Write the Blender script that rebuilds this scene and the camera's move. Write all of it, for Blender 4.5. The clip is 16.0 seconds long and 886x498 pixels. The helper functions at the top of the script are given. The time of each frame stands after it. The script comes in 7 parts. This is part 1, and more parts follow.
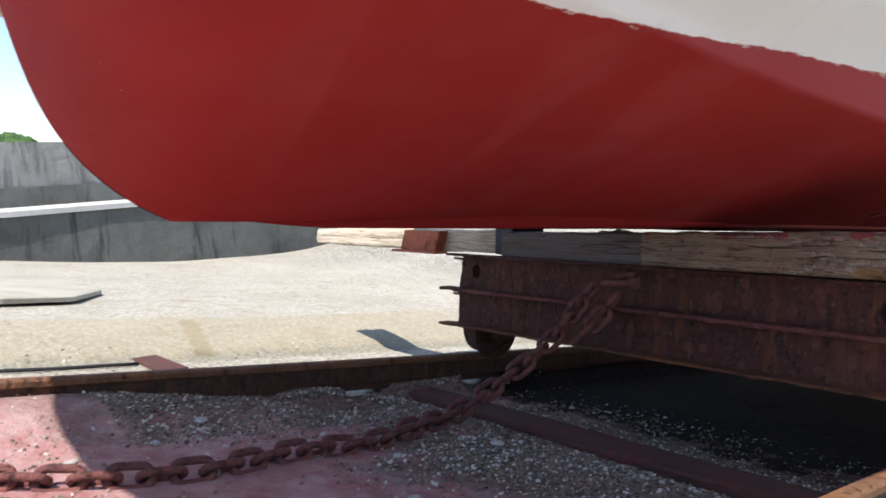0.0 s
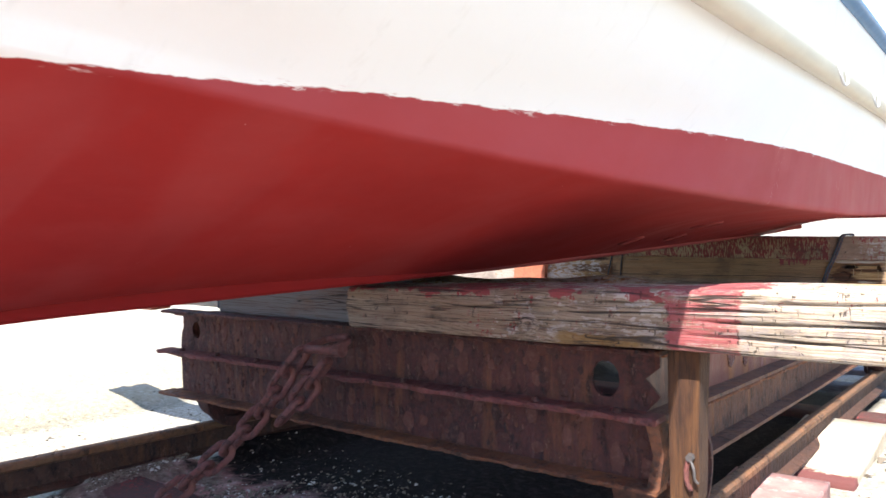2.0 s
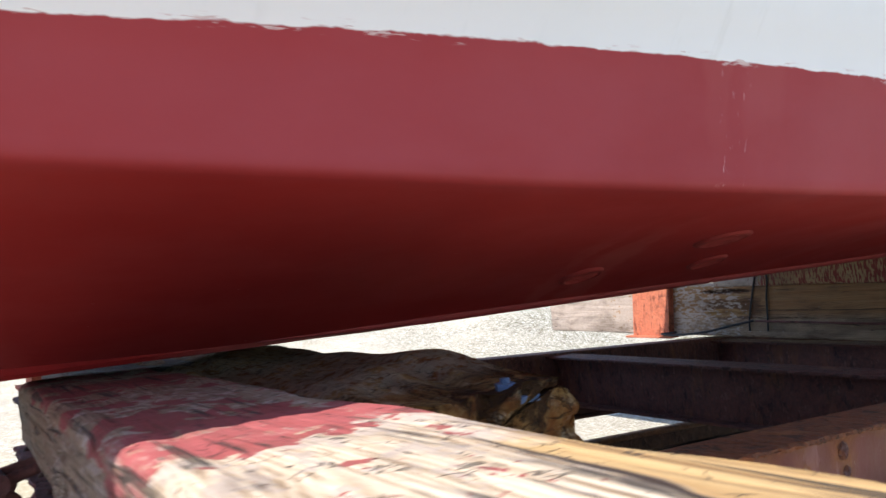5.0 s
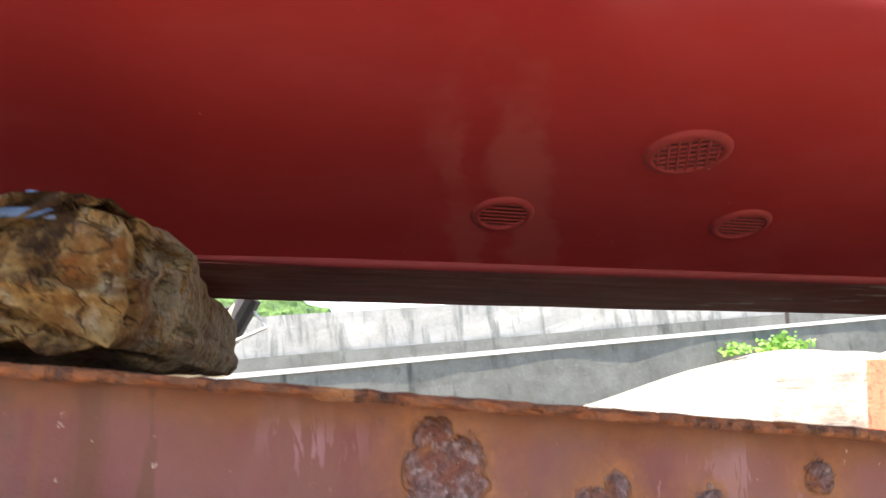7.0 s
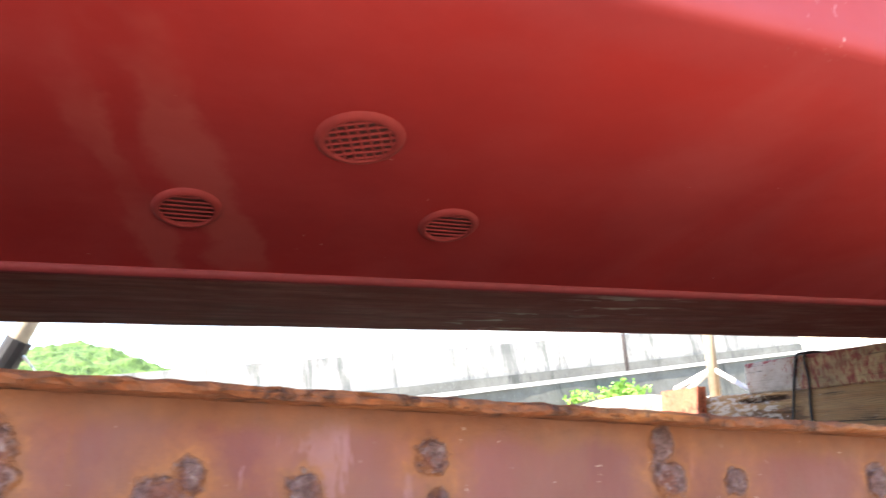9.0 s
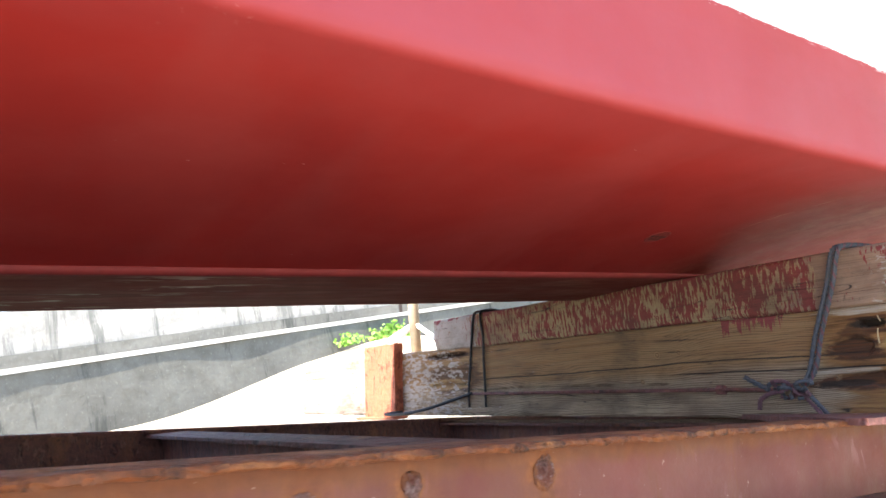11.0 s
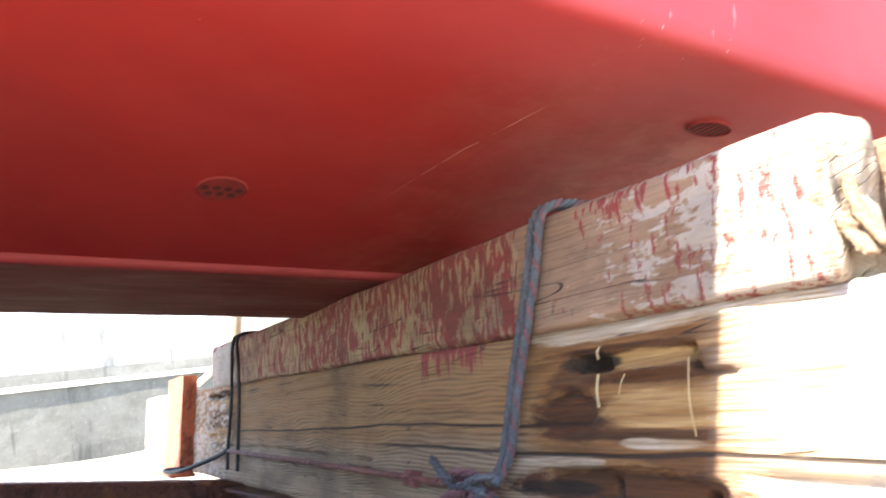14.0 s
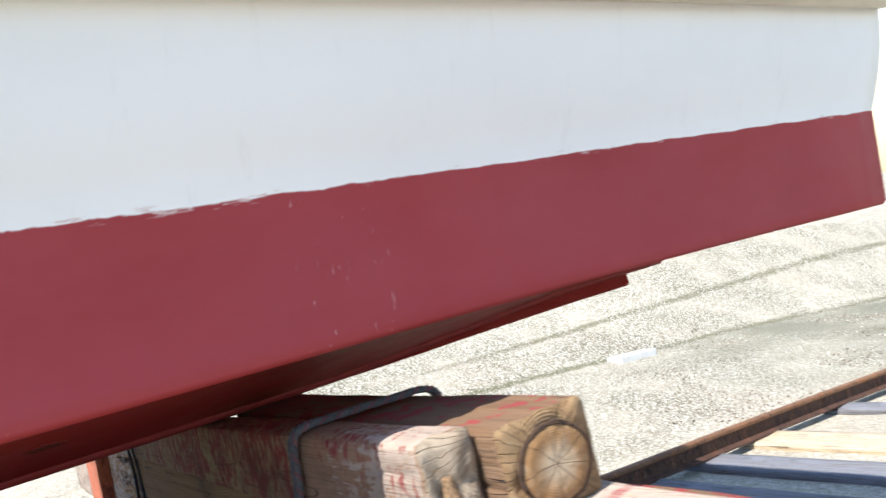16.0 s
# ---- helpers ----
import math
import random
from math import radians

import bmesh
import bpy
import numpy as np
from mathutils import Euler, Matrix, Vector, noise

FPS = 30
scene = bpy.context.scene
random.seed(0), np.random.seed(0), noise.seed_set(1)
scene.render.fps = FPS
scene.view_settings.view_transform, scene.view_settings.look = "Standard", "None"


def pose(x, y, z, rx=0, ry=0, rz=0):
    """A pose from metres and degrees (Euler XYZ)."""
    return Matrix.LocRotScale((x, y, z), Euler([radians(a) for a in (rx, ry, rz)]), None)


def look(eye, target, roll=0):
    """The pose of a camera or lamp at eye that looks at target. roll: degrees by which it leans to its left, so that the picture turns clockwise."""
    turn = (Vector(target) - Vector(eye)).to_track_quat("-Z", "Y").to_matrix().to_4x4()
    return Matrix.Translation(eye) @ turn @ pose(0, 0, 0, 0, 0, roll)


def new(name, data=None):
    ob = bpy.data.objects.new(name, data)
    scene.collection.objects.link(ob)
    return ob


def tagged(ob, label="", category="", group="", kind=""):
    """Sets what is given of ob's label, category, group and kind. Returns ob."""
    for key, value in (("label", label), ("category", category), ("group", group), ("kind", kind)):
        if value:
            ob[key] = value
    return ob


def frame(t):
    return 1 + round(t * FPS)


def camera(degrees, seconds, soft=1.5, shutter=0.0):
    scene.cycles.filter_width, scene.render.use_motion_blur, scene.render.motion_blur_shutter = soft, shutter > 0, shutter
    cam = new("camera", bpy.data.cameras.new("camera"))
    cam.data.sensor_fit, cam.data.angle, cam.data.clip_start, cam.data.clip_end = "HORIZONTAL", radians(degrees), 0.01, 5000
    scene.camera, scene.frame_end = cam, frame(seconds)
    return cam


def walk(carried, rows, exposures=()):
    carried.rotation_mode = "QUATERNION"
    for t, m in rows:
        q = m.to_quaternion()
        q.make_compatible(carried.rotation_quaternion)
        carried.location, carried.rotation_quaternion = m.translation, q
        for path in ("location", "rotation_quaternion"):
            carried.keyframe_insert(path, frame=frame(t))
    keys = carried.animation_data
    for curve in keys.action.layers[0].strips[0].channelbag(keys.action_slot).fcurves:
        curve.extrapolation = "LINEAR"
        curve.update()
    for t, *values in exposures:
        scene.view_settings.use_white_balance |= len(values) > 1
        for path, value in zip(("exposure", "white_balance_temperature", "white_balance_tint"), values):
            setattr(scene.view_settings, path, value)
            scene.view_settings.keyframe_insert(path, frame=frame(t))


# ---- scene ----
cam = camera(61.59, 16.0, shutter=0.3)

# The slip falls away towards the stern: everything on it is laid out square to
# the keel, and TILT turns that layout into the upright world.
TILT = pose(0, 0, 0, -6, 0, 0)
PATH = [
    (0, (1.434, -2.188, 0.834), (-0.044, -0.842, 0.756), 1.1),
    (0.5, (1.467, -2.137, 0.868), (0.077, -0.700, 0.848), -0.2),
    (1, (1.528, -2.019, 0.924), (0.217, -0.511, 0.834), -3.0),
    (1.5, (1.572, -1.788, 0.983), (0.332, -0.226, 0.838), -2.9),
    (2, (1.529, -1.531, 0.983), (0.309, 0.052, 0.904), -1.9),
    (2.5, (1.559, -1.300, 0.959), (0.211, 0.177, 0.902), -1.1),
    (3, (1.521, -1.084, 0.958), (0.054, 0.275, 0.950), -2.6),
    (3.5, (1.471, -0.839, 0.936), (0.050, 0.568, 0.997), -2.9),
    (4, (1.509, -0.638, 0.926), (0.024, 0.699, 1.009), -7.4),
    (4.5, (1.582, -0.412, 0.932), (-0.039, 0.757, 1.005), -6.2),
    (5, (1.581, -0.181, 0.925), (-0.084, 0.926, 0.987), -5.8),
    (5.2, (1.588, -0.100, 0.924), (-0.087, 0.992, 0.989), -7.3),
    (6.2, (1.660, 0.260, 0.850), (-0.193, 0.971, 1.094), -4.5),
    (7.3, (1.483, 0.661, 0.572), (-0.458, 0.890, 0.997), -1.8),
    (7.5, (1.473, 0.686, 0.558), (-0.466, 0.883, 1.006), -5.7),
    (8, (1.480, 0.720, 0.544), (-0.440, 0.994, 1.031), -3.6),
    (8.5, (1.502, 0.769, 0.549), (-0.372, 1.228, 1.076), -3.4),
    (9, (1.520, 0.845, 0.553), (-0.279, 1.542, 1.078), -2.4),
    (9.5, (1.554, 0.941, 0.564), (-0.155, 1.841, 1.082), -2.8),
    (10, (1.592, 1.025, 0.562), (-0.005, 2.123, 1.058), -3.6),
    (10.2, (1.604, 1.057, 0.576), (0.046, 2.224, 1.035), -4.1),
    (12.3, (1.452, 1.987, 0.708), (-0.222, 3.062, 0.909), -6.7),
    (12.5, (1.424, 2.119, 0.706), (-0.258, 3.178, 0.931), -7.6),
    (13, (1.405, 2.321, 0.654), (-0.362, 3.223, 0.909), -3.6),
    (13.5, (1.381, 2.418, 0.571), (-0.389, 3.290, 0.897), -3.5),
    (14, (1.410, 2.458, 0.612), (-0.274, 3.446, 1.044), -3.0),
    (14.5, (1.449, 2.492, 0.655), (-0.159, 3.572, 1.153), -5.1),
    (15, (1.492, 2.507, 0.751), (-0.138, 3.613, 1.098), -10.0),
    (15.5, (1.606, 2.508, 0.896), (-0.050, 3.614, 1.084), -14.1),
    (16, (1.817, 2.563, 0.978), (0.176, 3.703, 1.064), -14.5),
]
EXPOSURES = [  # seconds, stops, kelvin, tint
    (0, 0.82, 6700, 12), (0.4, 1.02, 6700, 12), (0.7, 1.16, 6700, 12), (1.0, 1.39, 6700, 12), (1.5, 1.67, 6700, 12), (3, 1.78, 6700, 12), (4, 1.90, 6700, 12), (4.7, 1.70, 6700, 12),
    (5, 1.18, 6800, 12), (5.2, 0.90, 6800, 12), (7.3, 2.55, 7300, 13), (9, 2.80, 7300, 13), (9.6, 2.74, 7300, 13), (10.2, 2.50, 7300, 13), (12.3, 2.94, 7300, 13),
    (14, 3.18, 7300, 13), (14.7, 2.60, 7000, 11), (15.2, 2.23, 6900, 10), (15.6, 1.73, 6850, 10), (16, 1.21, 6850, 10),
]
walk(cam, [(t, TILT @ look(e, g, r)) for t, e, g, r in PATH], EXPOSURES)

# ---- light ----
SUN = (TILT.to_3x3() @ Vector((0.22, -0.66, 1.0))).normalized()
world = bpy.data.worlds.new("sky")
scene.world = world
world.use_nodes = True
wn = world.node_tree.nodes
sky = wn.new("ShaderNodeTexSky")
sky.sky_type = "NISHITA"
sky.sun_disc = False
sky.sun_elevation = math.asin(SUN.z)
sky.sun_rotation = math.atan2(SUN.x, SUN.y)
sky.air_density, sky.dust_density, sky.ozone_density = 1.0, 0.2, 2.0
world.node_tree.links.new(sky.outputs[0], wn["Background"].inputs[0])
wn["Background"].inputs[1].default_value = 0.145
lamp = bpy.data.lights.new("sun", "SUN")
lamp.energy, lamp.angle, lamp.color = 4.2, radians(0.53), (1.0, 0.97, 0.93)
sun = new("sun", lamp)
sun.matrix_world = look(SUN * 30, (0, 0, 0))


# ---- materials ----
class Mat:
    """A node material, built up step by step."""

    def __init__(self, name, rough=0.7, metal=0.0):
        self.m = bpy.data.materials.new(name)
        self.m.use_nodes = True
        self.t = self.m.node_tree
        self.b = self.t.nodes["Principled BSDF"]
        self.b.inputs["Roughness"].default_value = rough
        self.b.inputs["Metallic"].default_value = metal
        self.co = self.t.nodes.new("ShaderNodeTexCoord").outputs["Object"]

    def node(self, kind):
        return self.t.nodes.new(kind)

    def put(self, socket, v):
        if isinstance(v, bpy.types.NodeSocket):
            self.t.links.new(v, socket)
        else:
            socket.default_value = v if not isinstance(v, tuple) or len(v) != 3 or socket.type != "RGBA" else (*v, 1)

    def scaled(self, sx, sy, sz, shift=(0, 0, 0)):
        n = self.node("ShaderNodeMapping")
        self.put(n.inputs[0], self.co)
        n.inputs["Scale"].default_value = (sx, sy, sz)
        n.inputs["Location"].default_value = shift
        return n.outputs[0]

    def noise(self, scale, detail=4, rough=0.55, co=None, warp=0.0):
        n = self.node("ShaderNodeTexNoise")
        self.put(n.inputs["Vector"], co if co is not None else self.co)
        n.inputs["Scale"].default_value, n.inputs["Detail"].default_value = scale, detail
        n.inputs["Roughness"].default_value, n.inputs["Distortion"].default_value = rough, warp
        return n.outputs[0]

    def wave(self, period, wander, size, co):
        """Bands across z, one every period metres, that wander over patches of that size."""
        n = self.node("ShaderNodeTexWave")
        n.wave_type, n.bands_direction, n.wave_profile = "BANDS", "Z", "SIN"
        self.put(n.inputs["Vector"], co)
        n.inputs["Scale"].default_value = math.tau / 20 / period
        n.inputs["Distortion"].default_value, n.inputs["Detail"].default_value = wander, 3
        n.inputs["Detail Scale"].default_value, n.inputs["Detail Roughness"].default_value = period / size * 3.2, 0.55
        return n.outputs["Fac"]

    def cells(self, scale, co=None, what="Distance"):
        n = self.node("ShaderNodeTexVoronoi")
        self.put(n.inputs["Vector"], co if co is not None else self.co)
        n.inputs["Scale"].default_value = scale
        return n.outputs[what]

    def ramp(self, f, a, b, lo=0.0, hi=1.0):
        n = self.node("ShaderNodeMapRange")
        n.clamp = True
        self.put(n.inputs[0], f)
        for i, v in enumerate((a, b, lo, hi)):
            n.inputs[i + 1].default_value = v
        return n.outputs[0]

    def sum(self, op, a, b):
        n = self.node("ShaderNodeMath")
        n.operation = op
        self.put(n.inputs[0], a)
        self.put(n.inputs[1], b)
        return n.outputs[0]

    def axis(self, i, co=None):
        n = self.node("ShaderNodeSeparateXYZ")
        self.put(n.inputs[0], co if co is not None else self.co)
        return n.outputs[i]

    def mix(self, f, a, b):
        n = self.node("ShaderNodeMix")
        n.data_type = "RGBA"
        self.put(n.inputs[0], f)
        self.put(n.inputs[6], a)
        self.put(n.inputs[7], b)
        return n.outputs[2]

    def rand(self):
        return self.node("ShaderNodeObjectInfo").outputs["Random"]

    def island(self):
        return self.node("ShaderNodeNewGeometry").outputs["Random Per Island"]

    def done(self, colour, rough=None, bump=None, strength=0.3, reach=0.01, metal=None):
        self.put(self.b.inputs["Base Color"], colour)
        if rough is not None:
            self.put(self.b.inputs["Roughness"], rough)
        if metal is not None:
            self.put(self.b.inputs["Metallic"], metal)
        if bump is not None:
            n = self.node("ShaderNodeBump")
            n.inputs["Strength"].default_value, n.inputs["Distance"].default_value = strength, reach
            self.put(n.inputs["Height"], bump)
            self.t.links.new(n.outputs[0], self.b.inputs["Normal"])
        return self.m


RED = (0.340, 0.0235, 0.0205)
RED_DARK = (0.255, 0.017, 0.017)
WHITE = (0.86, 0.86, 0.85)


def steps(m, f, pairs):
    """A value that follows f through (place, value) pairs."""
    out = pairs[0][1]
    for (a, u), (b, v) in zip(pairs, pairs[1:]):
        out = m.sum("ADD", out, m.ramp(f, a, b, 0, v - u))
    return out


def hull_paint():
    # red antifouling below a ragged water line, white above; object z = 0 lies at the keel's underside
    m = Mat("hull_paint", 0.5)
    m.b.inputs["Specular IOR Level"].default_value = 0.20
    y, z = m.axis(1), m.axis(2)
    line = m.sum("ADD", m.sum("MULTIPLY", y, -0.0067), 0.340)
    line = m.sum("ADD", line, m.ramp(y, -1.0, -2.0, 0, 0.012))
    line = m.sum("ADD", line, m.ramp(y, 1.0, 2.8, 0, -0.009))
    line = m.sum("ADD", line, m.ramp(y, -1.70, -1.88, 0, 0.022))
    rag = m.ramp(m.noise(30, 6, 0.7, m.scaled(1, 0.5, 1)), 0.3, 0.7, -0.0028, 0.0024)
    line = m.sum("ADD", line, rag)
    above = m.ramp(m.sum("SUBTRACT", z, line), -0.0008, 0.0008)
    chip = m.sum("MULTIPLY", m.ramp(m.noise(55, 5, 0.7, m.scaled(1, 0.35, 2)), 0.60, 0.63),
                 m.ramp(m.sum("ABSOLUTE", m.sum("SUBTRACT", z, line), 0), 0.007, 0.002))
    red = m.mix(m.ramp(m.noise(1.6, 5, 0.6, None, 0.6), 0.35, 0.7), RED_DARK, RED)
    red = m.mix(m.ramp(m.noise(7, 6, 0.65, m.scaled(1, 0.6, 2.2)), 0.45, 0.75, 0, 0.4), red, (0.35, 0.045, 0.045))
    # faded vertical roller strips
    strips = m.ramp(m.noise(2.3, 2, 0.5, m.scaled(0.4, 1.6, 0.2), 0.8), 0.54, 0.64, 0, 0.16)
    red = m.mix(strips, red, (0.40, 0.085, 0.085))
    for at, wide in ((0.80, 0.030), (0.90, 0.045)):
        lean = m.sum("ADD", m.sum("SUBTRACT", y, m.sum("MULTIPLY", m.axis(0), -0.35)), m.ramp(m.noise(9, 4, 0.6), 0.3, 0.7, -0.02, 0.02))
        smear = m.ramp(m.sum("ABSOLUTE", m.sum("SUBTRACT", lean, at + 0.18), 0), wide, wide * 0.6, 0, 0.22)
        smear = m.sum("MULTIPLY", smear, m.ramp(m.noise(3.1, 4, 0.6), 0.42, 0.55))
        red = m.mix(smear, red, (0.46, 0.13, 0.11))
    # skylight on the side above the chine, painted in as a paler pinkish red
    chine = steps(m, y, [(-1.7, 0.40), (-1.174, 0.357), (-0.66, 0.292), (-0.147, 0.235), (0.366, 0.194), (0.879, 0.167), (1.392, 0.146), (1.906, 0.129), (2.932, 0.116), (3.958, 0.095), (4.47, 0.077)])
    sky_side = m.ramp(m.sum("SUBTRACT", z, chine), -0.005, 0.007)
    sky_side = m.sum("MULTIPLY", sky_side, m.ramp(m.noise(4, 5, 0.6, m.scaled(1, 0.7, 1.4)), 0.3, 0.7, 0.45, 0.75))
    red = m.mix(sky_side, red, (0.37, 0.070, 0.085))
    # worn brown patch on the aft bottom
    worn = m.sum("MULTIPLY", m.ramp(m.sum("ADD", y, m.sum("MULTIPLY", m.noise(3, 5, 0.65), 0.5)), 3.05, 3.4), m.ramp(m.sum("SUBTRACT", z, chine), 0.002, -0.003))
    worn = m.sum("MULTIPLY", worn, m.ramp(m.noise(6, 6, 0.7, m.scaled(1.2, 0.8, 1)), 0.38, 0.64, 0.1, 0.75))
    red = m.mix(worn, red, m.mix(m.ramp(m.noise(16, 6, 0.72, m.scaled(1.2, 0.9, 1)), 0.4, 0.6), (0.19, 0.042, 0.026), (0.33, 0.115, 0.075)))
    # scratches where the hull rubbed, at three stations
    scuffs = None
    for where, wide in ((0.66, 0.035), (1.50, 0.05), (2.98, 0.09)):
        near = m.ramp(m.sum("ABSOLUTE", m.sum("SUBTRACT", y, where), 0), wide, wide * 0.5)
        scuffs = near if scuffs is None else m.sum("MAXIMUM", scuffs, near)
    nick = m.ramp(m.noise(70, 3, 0.6, m.scaled(1, 4, 0.5)), 0.685, 0.70)
    red = m.mix(m.sum("MULTIPLY", m.sum("MULTIPLY", scuffs, nick), m.ramp(sky_side, 0.1, 0.4)), red, (0.62, 0.42, 0.40))
    # a pale scrape running across the aft bottom
    slant = m.sum("ABSOLUTE", m.sum("SUBTRACT", m.sum("ADD", y, m.sum("MULTIPLY", m.noise(12), 0.012)), m.sum("ADD", m.sum("MULTIPLY", m.axis(0), 0.25), 2.735)), 0)
    scrape = m.sum("MULTIPLY", m.ramp(slant, 0.0018, 0.0007), m.sum("MULTIPLY", m.ramp(m.axis(0), 0.55, 0.7), m.sum("MULTIPLY", m.ramp(z, 0.112, 0.108), m.ramp(m.noise(40), 0.42, 0.5))))
    red = m.mix(m.sum("MULTIPLY", scrape, 0.6), red, (0.52, 0.27, 0.20))
    speck = m.ramp(m.cells(26), 0.030, 0.024)
    speck = m.sum("MULTIPLY", speck, m.ramp(m.noise(3, 2), 0.56, 0.6))
    red = m.mix(speck, red, (0.55, 0.33, 0.30))
    white = m.mix(m.ramp(m.noise(3, 6, 0.65, m.scaled(1, 0.5, 1)), 0.45, 0.8, 0, 0.35), WHITE, (0.74, 0.74, 0.71))
    white = m.mix(m.ramp(m.noise(9, 5, 0.7, m.scaled(1, 3, 0.25)), 0.6, 0.8, 0, 0.25), white, (0.5, 0.48, 0.42))
    colour = m.mix(above, red, white)
    colour = m.mix(chip, colour, (0.65, 0.5, 0.48))
    bump = m.sum("ADD", m.noise(3, 3), m.sum("MULTIPLY", m.noise(90, 3), 0.05))
    return m.done(colour, m.ramp(m.noise(5, 4), 0.3, 0.7, 0.60, 0.74), bump, 0.10, 0.02)


def keel_wood():
    m = Mat("keel_wood", 0.75)
    m.b.inputs["Specular IOR Level"].default_value = 0.08
    y = m.axis(1)
    grain = m.noise(14, 6, 0.65, m.scaled(3, 0.25, 3), 0.5)
    wood = m.mix(m.ramp(grain, 0.35, 0.7), (0.17, 0.055, 0.047), (0.36, 0.150, 0.122))
    keep = m.ramp(m.noise(5, 6, 0.7, m.scaled(2, 1, 4)), 0.38, 0.56, 0, 0.65)
    wood = m.mix(keep, wood, (0.20, 0.036, 0.032))
    # pale slanting streaks: scrapes, with a gloss of sky painted in
    turn = m.node("ShaderNodeMapping")
    m.put(turn.inputs[0], m.co)
    turn.inputs["Rotation"].default_value = (0, 0, radians(35))
    turn.inputs["Scale"].default_value = (1.4, 0.2, 1.0)
    slanted = turn.outputs[0]
    pale = m.sum("MULTIPLY", m.ramp(m.noise(30, 5, 0.7, slanted, 0.5), 0.575, 0.61, 0, 0.85),
                 m.ramp(m.sum("ABSOLUTE", m.sum("SUBTRACT", m.sum("SUBTRACT", y, m.axis(0)), 1.45), 0), 0.20, 0.06))
    wood = m.mix(pale, wood, (0.6, 0.5, 0.42))
    torn = m.sum("ADD", y, m.sum("MULTIPLY", m.noise(4), 0.4))
    painted = m.sum("MAXIMUM", m.ramp(torn, 0.55, 0.25), m.ramp(torn, 3.2, 3.6, 0, 0.8))
    return m.done(m.mix(painted, wood, (0.21, 0.014, 0.013)), 0.8, grain, 0.35, 0.006)


def coat(m, under, colour, cover, scale, stretch, shift, fade=0.012):
    """Flaking paint: cover (0 to 1, number or socket) says how much is left."""
    flake = m.noise(scale, 6, 0.62, m.scaled(*stretch, shift), 0.15)
    big = m.noise(7, 3, 0.5, m.scaled(1, 1, 1, (shift[1], shift[2], shift[0])))
    flake = m.sum("ADD", m.sum("MULTIPLY", flake, 0.75), m.sum("MULTIPLY", big, 0.25))
    need = m.sum("SUBTRACT", 0.70, m.sum("MULTIPLY", cover, 0.38))
    over = m.sum("SUBTRACT", flake, need)
    return m.mix(m.ramp(over, 0, fade, 0, 0.93), under, colour)


